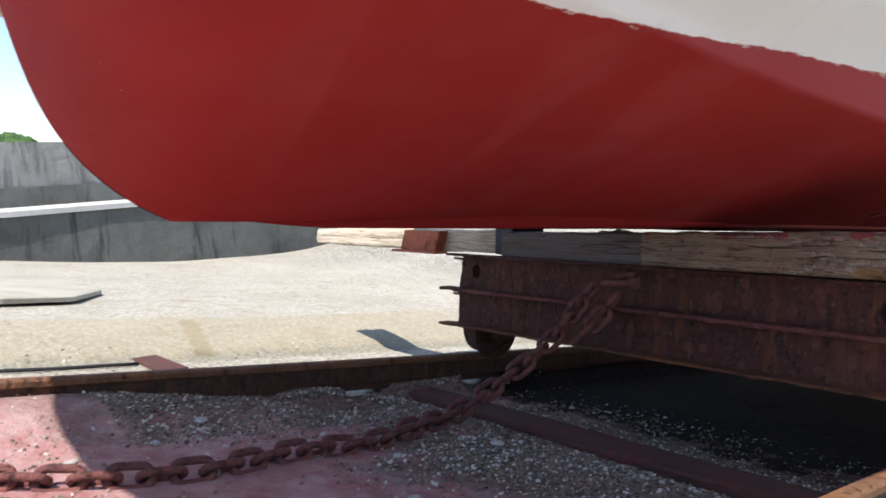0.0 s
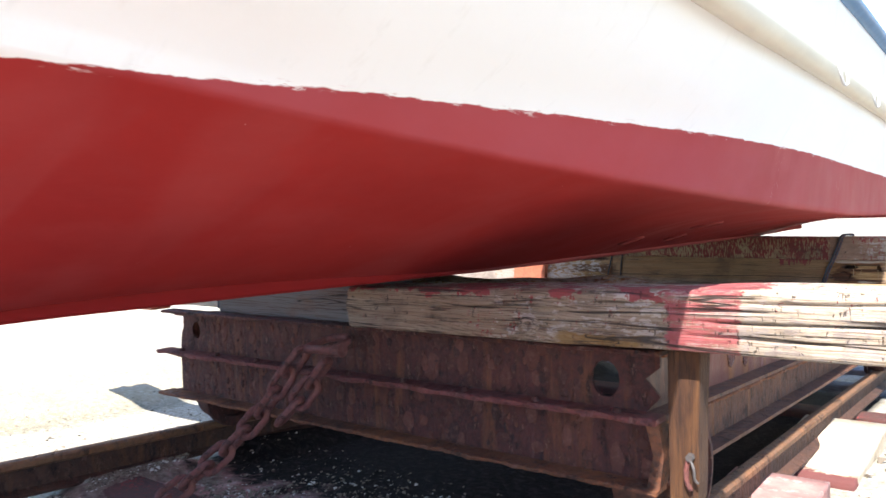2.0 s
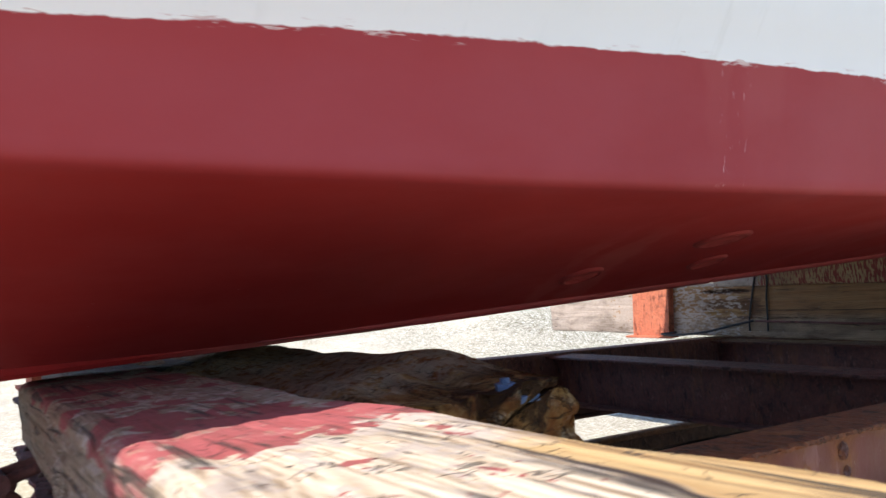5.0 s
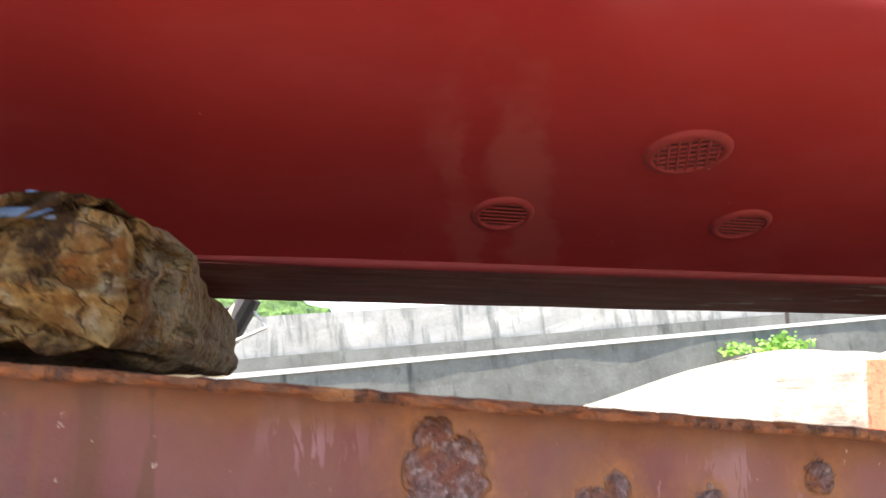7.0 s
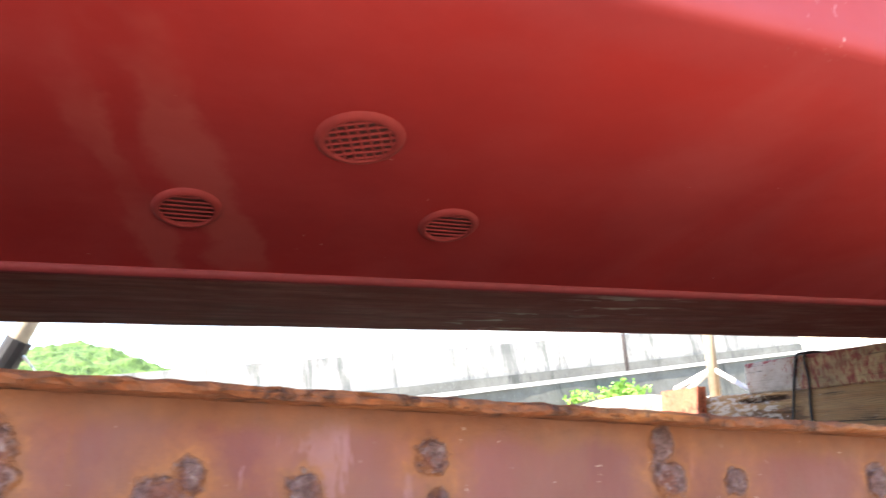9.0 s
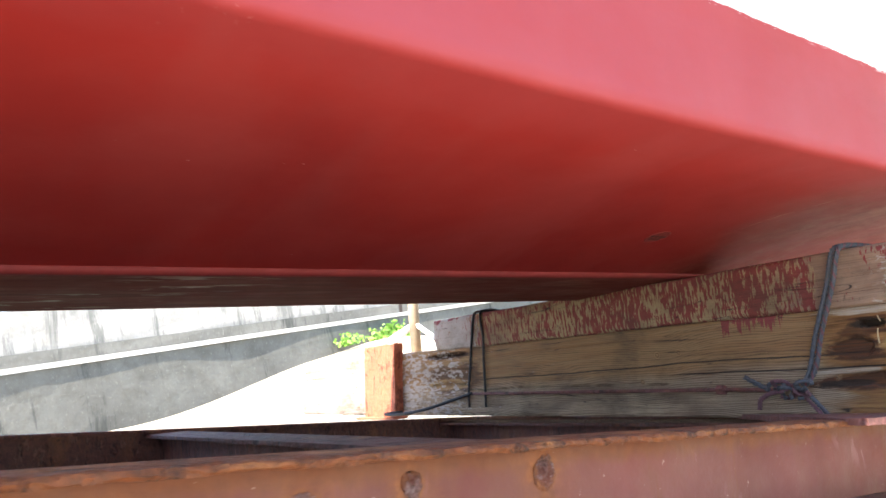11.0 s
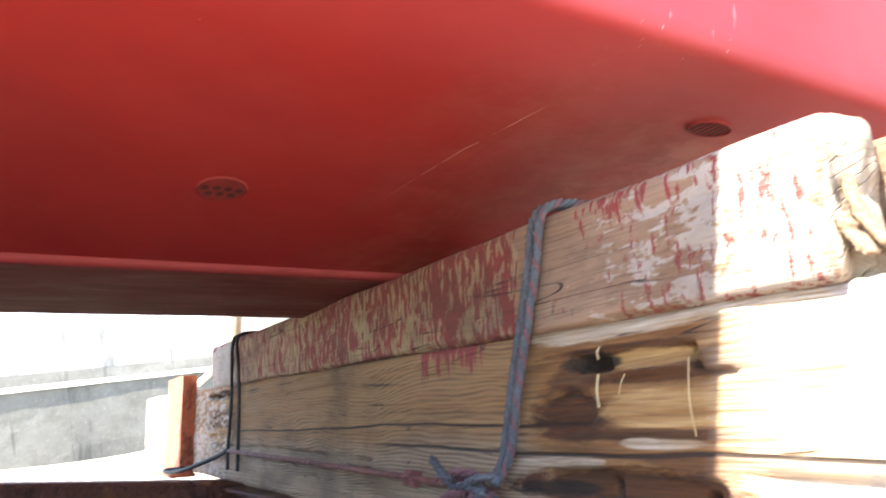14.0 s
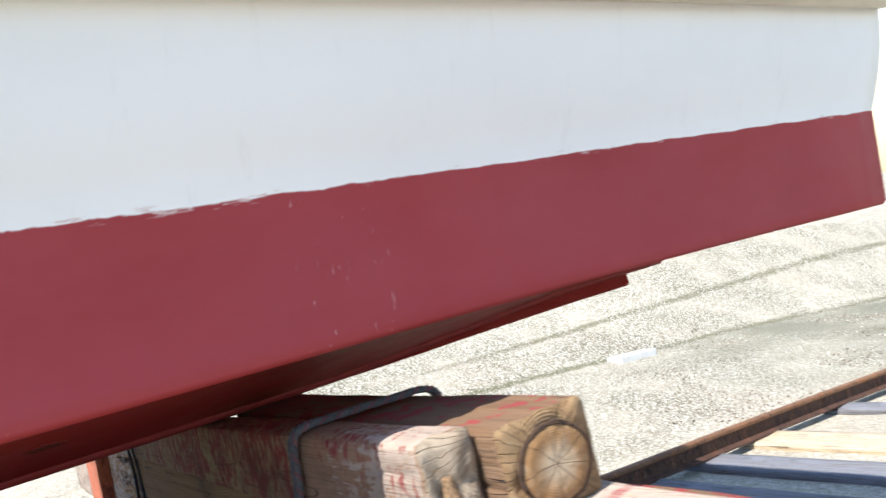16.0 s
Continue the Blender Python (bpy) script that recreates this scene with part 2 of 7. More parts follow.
def timber_mat(name, wood=(0.27, 0.175, 0.095), grey=(0.31, 0.26, 0.21), dark=(0.075, 0.043, 0.024), greyness=0.5,
               band=None, sun_pale=None, stain=None, knots=(), white=None, cream=None, red=None, red_top=None, red_run=((0, 1), (1, 1)), split=1.0, decay=0.75, low_stain=None, cross=0.0, drips=False, grime=0.0, seams=(), pale_below=None, ring=0.0055, rings_by=0.12, arris=None, lines=1.0):
    """Weathered hewn timber, grain along x. band: x from, to of solid red; sun_pale: x from which it is sun-bleached,
    with sunlight painted in; stain: x and half length of brown decay; knots: (x, z, radius); white, cream, red: (x,
    cover) pairs of flaking paint; red_top: z above which red runs; split: how cracked;
    drips: whether that red hangs in thin runs; grime: how dirty; seams: (x0, x1, z, half width) long open cracks;
    pale_below: z below which it is greyer; arris: x, y where a bare split strip of the back arris begins."""
    m = Mat(name, 0.85)
    x, z = m.axis(0), m.axis(2)
    bend = m.noise(2.2, 3, 0.5, m.scaled(0.8, 1, 1))
    # growth rings run along the timber, closer or wider apart
    skew = m.sum("ADD", z, m.sum("MULTIPLY", m.axis(1), 0.8))
    flow = m.node("ShaderNodeCombineXYZ")
    m.put(flow.inputs[0], m.sum("MULTIPLY", x, 0.10))
    m.put(flow.inputs[2], m.sum("ADD", skew, m.ramp(m.noise(3.0, 3, 0.5, m.scaled(0.5, 1.5, 1.5)), 0.2, 0.8, -0.035, 0.035)))
    rings = m.wave(ring, 5.0, 0.05, flow.outputs[0])
    fibre = m.noise(150, 4, 0.7, m.scaled(0.025, 1.5, 1.5), 0.1)
    fine = m.sum("ADD", m.sum("MULTIPLY", rings, rings_by), m.sum("ADD", m.sum("MULTIPLY", fibre, 1 - rings_by), 0.0))
    wide = m.noise(28, 5, 0.65, m.scaled(0.06, 1.8, 1.8), 0.8)
    colour = m.mix(m.ramp(wide, 0.32, 0.68), wood, grey)
    colour = m.mix(m.ramp(m.noise(2.6, 5, 0.6, m.scaled(0.7, 1, 1)), 0.35, 0.65, 0, greyness), colour, grey)
    colour = m.mix(m.ramp(fine, 0.50, 0.34, 0, 0.7 * lines), colour, dark)
    colour = m.mix(m.ramp(fine, 0.55, 0.75, 0, 0.28), colour, tuple(min(0.9, c * 1.5) for c in grey))
    if pale_below is not None:
        low = m.ramp(m.sum("ADD", z, m.ramp(m.noise(5, 3), 0.3, 0.7, -0.01, 0.01)), pale_below, pale_below - 0.03, 0, 0.75)
        colour = m.mix(low, colour, m.mix(m.ramp(fine, 0.36, 0.58), (0.155, 0.100, 0.062), (0.35, 0.265, 0.185)))
    blotch = m.ramp(m.noise(4.1, 6, 0.65, m.scaled(0.5, 1, 1)), 0.58, 0.74, 0, decay)
    colour = m.mix(blotch, colour, (0.15, 0.07, 0.026))
    for kx, kz, kr in knots:
        dx, dz = m.sum("SUBTRACT", x, kx), m.sum("SUBTRACT", z, kz)
        d = m.sum("SQRT", m.sum("ADD", m.sum("MULTIPLY", dx, dx), m.sum("MULTIPLY", dz, dz)), 0)
        d = m.sum("ADD", d, m.sum("MULTIPLY", bend, 0.012))
        circles = m.ramp(m.sum("SINE", m.sum("MULTIPLY", d, 900), 0), -0.5, 0.9)
        colour = m.mix(m.ramp(d, kr * 1.35, kr, 0, 0.7), colour, m.mix(circles, tuple(c * 0.6 for c in wood), tuple(c * 1.35 for c in grey)))
    if stain:
        # decayed stretch: bright split wood, rotted brown hollows and bleached ridges lie along the grain
        where = m.ramp(m.sum("ADD", m.sum("ABSOLUTE", m.sum("SUBTRACT", x, stain[0]), 0), m.ramp(m.noise(15, 4, 0.6, m.scaled(0.4, 1, 3)), 0.3, 0.7, -0.05, 0.05)), stain[1], stain[1] * 0.75)
        streaks = m.noise(60, 5, 0.7, m.scaled(0.07, 1.5, 1.5), 0.4)
        honey = m.mix(m.ramp(streaks, 0.35, 0.65), (0.11, 0.040, 0.009), (0.29, 0.145, 0.048))
        rotted = m.mix(m.ramp(m.sum("ADD", m.sum("MULTIPLY", streaks, 0.6), m.sum("MULTIPLY", fibre, 0.4)), 0.38, 0.66), (0.011, 0.004, 0.002), (0.125, 0.040, 0.008))
        bare = m.mix(m.ramp(streaks, 0.36, 0.62), (0.24, 0.115, 0.035), (0.43, 0.27, 0.115))
        chalky = m.mix(m.ramp(streaks, 0.40, 0.60), (0.30, 0.21, 0.13), (0.52, 0.45, 0.37))
        torn = m.ramp(m.noise(34, 5, 0.65, m.scaled(0.35, 1, 1.3), 0.6), 0.28, 0.72, -0.75, 0.75)
        patch = m.mix(where, colour, honey)
        for px, pz, hx, hz, what, full in ROT:
            dx, dz = m.sum("MULTIPLY", m.sum("SUBTRACT", x, px + 0.32), 1 / hx), m.sum("MULTIPLY", m.sum("SUBTRACT", z, pz - 0.47), 1 / hz)
            q = m.sum("ADD", m.sum("ADD", m.sum("MULTIPLY", dx, dx), m.sum("MULTIPLY", dz, dz)), torn)
            patch = m.mix(m.ramp(q, 1.6, 0.9, 0, full), patch, (rotted, bare, chalky, (0.008, 0.004, 0.002))[what])
        colour = patch
    # pale end: sun-bleached wood, with the sunlight on it painted in
    if sun_pale is not None:
        sun_side = m.ramp(m.sum("ADD", x, m.sum("MULTIPLY", m.noise(7), 0.1)), sun_pale + 0.02, sun_pale + 0.12, 0, 0.85)
        pale = m.mix(m.ramp(fine, 0.3, 0.6), (0.34, 0.23, 0.13), (0.60, 0.51, 0.40))
        colour = m.mix(sun_side, colour, pale)
    if white:
        colour = coat(m, colour, m.mix(m.noise(60, 3), (0.31, 0.25, 0.21), (0.46, 0.39, 0.335)), steps(m, x, white), 66, (0.5, 1, 1.2), (3.1, 0.4, 1.7), 0.035)
    if cream:
        colour = coat(m, colour, m.mix(m.noise(50, 3), (0.29, 0.185, 0.085), (0.43, 0.305, 0.165)), steps(m, x, cream), 56, (1.25, 1, 0.55), (0.2, 2.4, 5.7))
    if red:
        colour = coat(m, colour, m.mix(m.noise(40, 4), (0.14, 0.016, 0.016), (0.29, 0.036, 0.034)), steps(m, x, red), 78, (1.7, 1, 0.40), (1.1, 7.4, 0.3))
    if red_top is not None:
        size, stretch, fall = (46, (2.6, 1, 0.10), 0.050) if drips else (24, (0.8, 1, 0.8), 0.02)
        colour = coat(m, colour, (0.24, 0.035, 0.038), m.sum("MULTIPLY", m.ramp(z, red_top - fall, red_top + 0.6 * fall, 0, 0.72), steps(m, x, red_run)), size, stretch, (5.1, 2.2, 0.9))
    if grime:
        soot = m.ramp(m.noise(6.5, 6, 0.68, m.scaled(0.6, 1, 1.2), 0.5), 0.46, 0.66, 0, grime)
        soot = m.sum("MULTIPLY", soot, m.ramp(x, 0.95, 0.55, 0.3, 1.0))
        colour = m.mix(soot, colour, (0.060, 0.036, 0.024))
    if low_stain:
        far = m.ramp(m.sum("ABSOLUTE", m.sum("SUBTRACT", x, low_stain[0]), 0), low_stain[1], low_stain[1] * 0.8)
        far = m.sum("MULTIPLY", far, m.ramp(m.sum("ADD", z, m.sum("MULTIPLY", m.noise(22, 4), 0.05)), low_stain[2] + 0.026, low_stain[2] + 0.023, 0, 0.85))
        colour = m.mix(far, colour, m.mix(m.noise(60), (0.14, 0.07, 0.018), (0.26, 0.15, 0.05)))
    colour = m.mix(m.ramp(fine, 0.45, 0.33, 0, 0.5 * lines), colour, dark)
    if band:
        wob = m.sum("ADD", x, m.ramp(m.noise(14, 6, 0.75, m.scaled(0.1, 1, 1)), 0.3, 0.7, -0.016, 0.016))
        solid_red = m.sum("MULTIPLY", m.ramp(wob, band[0], band[0] + 0.006), m.ramp(wob, band[1], band[1] - 0.006))
        solid_red = m.sum("MULTIPLY", solid_red, m.ramp(m.noise(55, 6, 0.75, m.scaled(0.14, 1.6, 1.6)), 0.60, 0.48, 0.15, 0.92))
        colour = m.mix(solid_red, colour, m.mix(m.noise(30, 4), (0.20, 0.026, 0.030), (0.36, 0.095, 0.095)))
    if arris:
        line = m.sum("ADD", m.sum("SUBTRACT", m.axis(1), arris[1]), m.sum("ADD", m.sum("MULTIPLY", m.sum("SUBTRACT", x, arris[0]), 0.13), m.ramp(m.noise(9, 4, 0.6, m.scaled(0.5, 1, 1)), 0.3, 0.7, -0.008, 0.008)))
        far = m.ramp(m.sum("ADD", x, m.ramp(m.noise(30, 4), 0.3, 0.7, -0.02, 0.02)), arris[0], arris[0] + 0.03)
        tan = m.mix(m.ramp(wide, 0.35, 0.65), (0.24, 0.135, 0.05), (0.46, 0.32, 0.15))
        tan = m.mix(m.ramp(fibre, 0.48, 0.34, 0, 0.8), tan, (0.10, 0.05, 0.018))
        colour = m.mix(m.sum("MULTIPLY", m.ramp(line, 0.0, 0.004), far), colour, tan)
        gash = m.sum("MULTIPLY", m.ramp(m.sum("ABSOLUTE", line, 0), 0.0035, 0.0015), m.ramp(x, arris[0] - 0.02, arris[0]))
        colour = m.mix(gash, colour, (0.02, 0.009, 0.005))
    # open checks along the grain, and short ones across it
    lines = m.noise(19, 2, 0.5, m.scaled(0.075, 2.2, 2.2), 0.45)
    check = m.ramp(m.sum("ABSOLUTE", m.sum("SUBTRACT", lines, 0.5), 0), 0.016 * split, 0.005 * split)
    check = m.sum("MULTIPLY", check, m.ramp(m.noise(5.3, 4, 0.6, m.scaled(1, 2, 2)), 0.50 - 0.05 * max(0.0, split - 1), 0.60 - 0.05 * max(0.0, split - 1)))
    across = m.noise(34, 2, 0.5, m.scaled(2.0, 1, 0.25), 0.3)
    short = m.ramp(m.sum("ABSOLUTE", m.sum("SUBTRACT", across, 0.5), 0), 0.010 * split, 0.003 * split)
    short = m.sum("MULTIPLY", short, m.ramp(m.noise(45, 2, 0.5, m.scaled(0.7, 1.5, 1.5)), 0.54, 0.60, 0, 0.8 * cross))
    check = m.sum("MAXIMUM", check, short)
    for at0, at1, height, half in seams:
        path = m.sum("SUBTRACT", m.sum("SUBTRACT", z, height), m.ramp(m.noise(2.2, 3, 0.5, m.scaled(1, 0, 0)), 0.3, 0.7, -0.006, 0.006))
        gape = m.ramp(m.sum("ABSOLUTE", path, 0), half, half * 0.4)
        check = m.sum("MAXIMUM", check, m.sum("MULTIPLY", gape, m.sum("MULTIPLY", m.ramp(x, at0, at0 + 0.08), m.ramp(x, at1, at1 - 0.08))))
    colour = m.mix(m.sum("MULTIPLY", check, 0.9), colour, (0.020, 0.013, 0.010))
    bump = m.sum("ADD", m.sum("ADD", fibre, m.sum("MULTIPLY", wide, 0.6)), m.sum("MULTIPLY", check, -1.5))
    return m.done(colour, 0.9, bump, 0.8, 0.004)


def rust_mat(name, a=(0.035, 0.016, 0.013), b=(0.10, 0.042, 0.03), orange=0.25, streak=(1, 1, 0.25), flakes=0.35):
    m = Mat(name, 0.8, 0.0)
    big = m.noise(6, 6, 0.65, None, 0.4)
    small = m.noise(70, 5, 0.7)
    colour = m.mix(m.ramp(big, 0.3, 0.7), a, b)
    colour = m.mix(m.ramp(small, 0.4, 0.65, 0, 0.6), colour, (b[0] * 1.5, b[1] * 1.25, b[2] * 1.2))
    run = m.noise(11, 6, 0.65, m.scaled(*streak), 0.5)
    colour = m.mix(m.ramp(run, 0.53, 0.70, 0, orange), colour, (0.30, 0.11, 0.03))
    dark = m.ramp(m.noise(26, 5, 0.7, m.scaled(1, 1, 0.5)), 0.56, 0.64, 0, 0.75)
    colour = m.mix(dark, colour, (a[0] * 0.5, a[1] * 0.5, a[2] * 0.5))
    pale = m.ramp(m.noise(38, 5, 0.75, m.scaled(1, 1, 0.45)), 0.585, 0.63, 0, flakes)
    colour = m.mix(pale, colour, (0.24, 0.125, 0.095))
    bump = m.sum("ADD", m.sum("ADD", m.sum("MULTIPLY", m.noise(24, 4, 0.6, m.scaled(1, 1, 0.6)), 1.6), m.sum("MULTIPLY", small, 0.5)), m.sum("ADD", pale, m.sum("MULTIPLY", dark, -0.8)))
    return m.done(colour, 0.78, bump, 0.95, 0.009)


# larger scabs of the near side beam: y, z, radius
SCABS = [(0.712, 0.556, 0.036), (0.702, 0.588, 0.018), (0.853, 0.521, 0.022), (0.872, 0.540, 0.013), (0.966, 0.524, 0.014), (1.081, 0.548, 0.015), (1.085, 0.512, 0.010),
         (1.33, 0.55, 0.015), (1.335, 0.515, 0.018), (1.42, 0.51, 0.013), (1.62, 0.50, 0.016), (1.75, 0.51, 0.013), (1.95, 0.49, 0.018)]


def beam_paint():
    # pink primer gone chalky, orange rust bleeding round the scabs and down from the flange
    m = Mat("rusty_primer", 0.7)
    y, z = m.axis(1), m.axis(2)
    colour = m.mix(m.ramp(m.noise(5, 5, 0.6, m.scaled(1, 1, 0.4)), 0.35, 0.65), (0.125, 0.026, 0.019), (0.175, 0.046, 0.035))
    brown = m.noise(8, 5, 0.55, m.scaled(1, 1, 0.45), 0.6)
    colour = m.mix(m.ramp(brown, 0.46, 0.62, 0, 0.5), colour, (0.150, 0.052, 0.028))
    rosy = m.ramp(m.noise(26, 5, 0.62, m.scaled(1, 1.1, 0.30), 0.4), 0.585, 0.60, 0, 0.75)
    rosy = m.sum("MULTIPLY", rosy, m.ramp(m.noise(3.5, 3), 0.50, 0.58))
    colour = m.mix(rosy, colour, (0.25, 0.105, 0.110))
    run = m.noise(14, 5, 0.6, m.scaled(1, 1.6, 0.10), 0.35)
    colour = m.mix(m.ramp(run, 0.60, 0.68, 0, 0.75), colour, (0.15, 0.040, 0.011))
    # bleeding from under the flange: object z of the flange falls along the beam
    drop = m.sum("SUBTRACT", m.sum("ADD", m.sum("MULTIPLY", y, -0.0724), 0.408), z)
    drop = m.sum("SUBTRACT", drop, m.sum("MULTIPLY", m.noise(20, 5, 0.65, m.scaled(1, 1, 0.4)), 0.046))
    colour = m.mix(m.ramp(drop, 0.008, -0.008, 0, 0.85), colour, m.mix(m.noise(50, 4), (0.10, 0.028, 0.011), (0.22, 0.072, 0.020)))
    wob = m.ramp(m.noise(38, 5, 0.65), 0.3, 0.7, -0.011, 0.011)
    crust, lumps = m.noise(110, 5, 0.75), m.noise(38, 4, 0.65)
    scab = m.mix(m.ramp(crust, 0.38, 0.62), (0.080, 0.030, 0.023), (0.20, 0.110, 0.098))
    scab = m.mix(m.ramp(lumps, 0.45, 0.58, 0, 0.85), scab, m.mix(m.ramp(crust, 0.3, 0.7), (0.10, 0.024, 0.013), (0.20, 0.058, 0.030)))
    scab = m.mix(m.ramp(m.noise(75, 4, 0.7), 0.54, 0.66, 0, 0.65), scab, (0.31, 0.22, 0.205))
    scab = m.mix(m.ramp(m.noise(65, 4, 0.7), 0.38, 0.32, 0, 0.6), scab, (0.045, 0.015, 0.010))
    crusted = 0.0
    for cy, cz, r in SCABS:
        dy, dz = m.sum("SUBTRACT", y, cy), m.sum("SUBTRACT", z, cz - 0.258)
        d = m.sum("ADD", m.sum("SQRT", m.sum("ADD", m.sum("MULTIPLY", dy, dy), m.sum("MULTIPLY", dz, dz)), 0), wob)
        halo = m.sum("MAXIMUM", m.ramp(d, r * 1.5 + 0.030, r * 1.0, 0, 0.70), m.ramp(d, r * 1.18 + 0.013, r * 1.12 + 0.005, 0, 0.95))
        trail = m.sum("MULTIPLY", m.ramp(m.sum("ADD", m.sum("ABSOLUTE", dy, 0), wob), r * 1.0, r * 0.5, 0, 0.75), m.ramp(dz, 0.0, -0.004))
        crusted = m.sum("MAXIMUM", crusted, m.ramp(d, r * 1.04 + 0.002, r * 0.84))
        colour = m.mix(m.sum("MAXIMUM", halo, trail), colour, m.mix(m.ramp(m.noise(40, 5, 0.65), 0.3, 0.7), (0.135, 0.036, 0.012), (0.26, 0.085, 0.022)))
    colour = m.mix(crusted, colour, scab)
    for at, wide in ((0.415, 0.020), (0.462, 0.007)):
        run_in = m.ramp(m.sum("ADD", m.sum("ABSOLUTE", m.sum("SUBTRACT", y, at), 0), m.ramp(m.noise(22, 5, 0.65, m.scaled(1, 1, 0.3)), 0.3, 0.7, -0.010, 0.010)), wide, wide * 0.4, 0, 0.85)
        colour = m.mix(run_in, colour, (0.105, 0.027, 0.008))
    # forward end painted dark rust, for the weaker light it is seen in
    gone = m.ramp(m.sum("ADD", y, m.ramp(m.noise(14, 5, 0.65), 0.3, 0.7, -0.05, 0.05)), 0.36, 0.27, 0, 0.95)
    colour = m.mix(gone, colour, m.mix(m.ramp(m.noise(40, 5, 0.7, m.scaled(1, 1, 0.3)), 0.35, 0.65), (0.030, 0.012, 0.009), (0.12, 0.045, 0.024)))
    fleck = m.ramp(m.noise(85, 3, 0.7), 0.70, 0.73, 0, 0.6)
    colour = m.mix(fleck, colour, (0.42, 0.30, 0.24))
    bump = m.sum("ADD", m.sum("MULTIPLY", m.noise(9, 4), 0.5), m.sum("MULTIPLY", m.noise(80, 4, 0.7), 0.25))
    bump = m.sum("ADD", bump, m.sum("MULTIPLY", crusted, m.sum("ADD", m.sum("ADD", crust, lumps), 0.3)))
    return m.done(colour, m.sum("MAXIMUM", m.ramp(m.noise(12, 4), 0.3, 0.7, 0.5, 0.75), m.sum("MULTIPLY", crusted, 0.92)), bump, 0.5, 0.010)


def concrete(name, base=(0.46, 0.43, 0.37), dirt=(0.30, 0.27, 0.22), grain=60, amount=0.5, streak=0.0, dark=(0.05, 0.05, 0.05)):
    m = Mat(name, 0.92)
    colour = m.mix(m.ramp(m.noise(0.9, 6, 0.65), 0.35, 0.7, 0, amount), base, dirt)
    colour = m.mix(m.ramp(m.noise(4, 6, 0.7), 0.45, 0.75, 0, amount * 0.8), colour, (dirt[0] * 0.8, dirt[1] * 0.78, dirt[2] * 0.7))
    speck = m.noise(grain, 4, 0.75)
    colour = m.mix(m.ramp(speck, 0.58, 0.70, 0, 0.55), colour, (min(base[0] * 1.4, 0.8), min(base[1] * 1.4, 0.78), min(base[2] * 1.4, 0.72)))
    colour = m.mix(m.ramp(speck, 0.42, 0.30, 0, 0.55), colour, (0.10, 0.09, 0.075))
    if streak:
        run = m.noise(1.6, 7, 0.72, m.scaled(2.2, 2.2, 0.35), 0.4)
        colour = m.mix(m.ramp(run, 0.62 - streak * 0.3, 0.72 - streak * 0.3), colour, dark)
        pale = m.ramp(m.noise(3, 6, 0.75, m.scaled(3, 3, 0.3)), 0.66, 0.72, 0, 0.7)
        colour = m.mix(pale, colour, (0.5, 0.5, 0.48))
    return m.done(colour, 0.92, m.sum("ADD", m.noise(8, 6, 0.7), m.sum("MULTIPLY", speck, 0.4)), 0.5, 0.02)


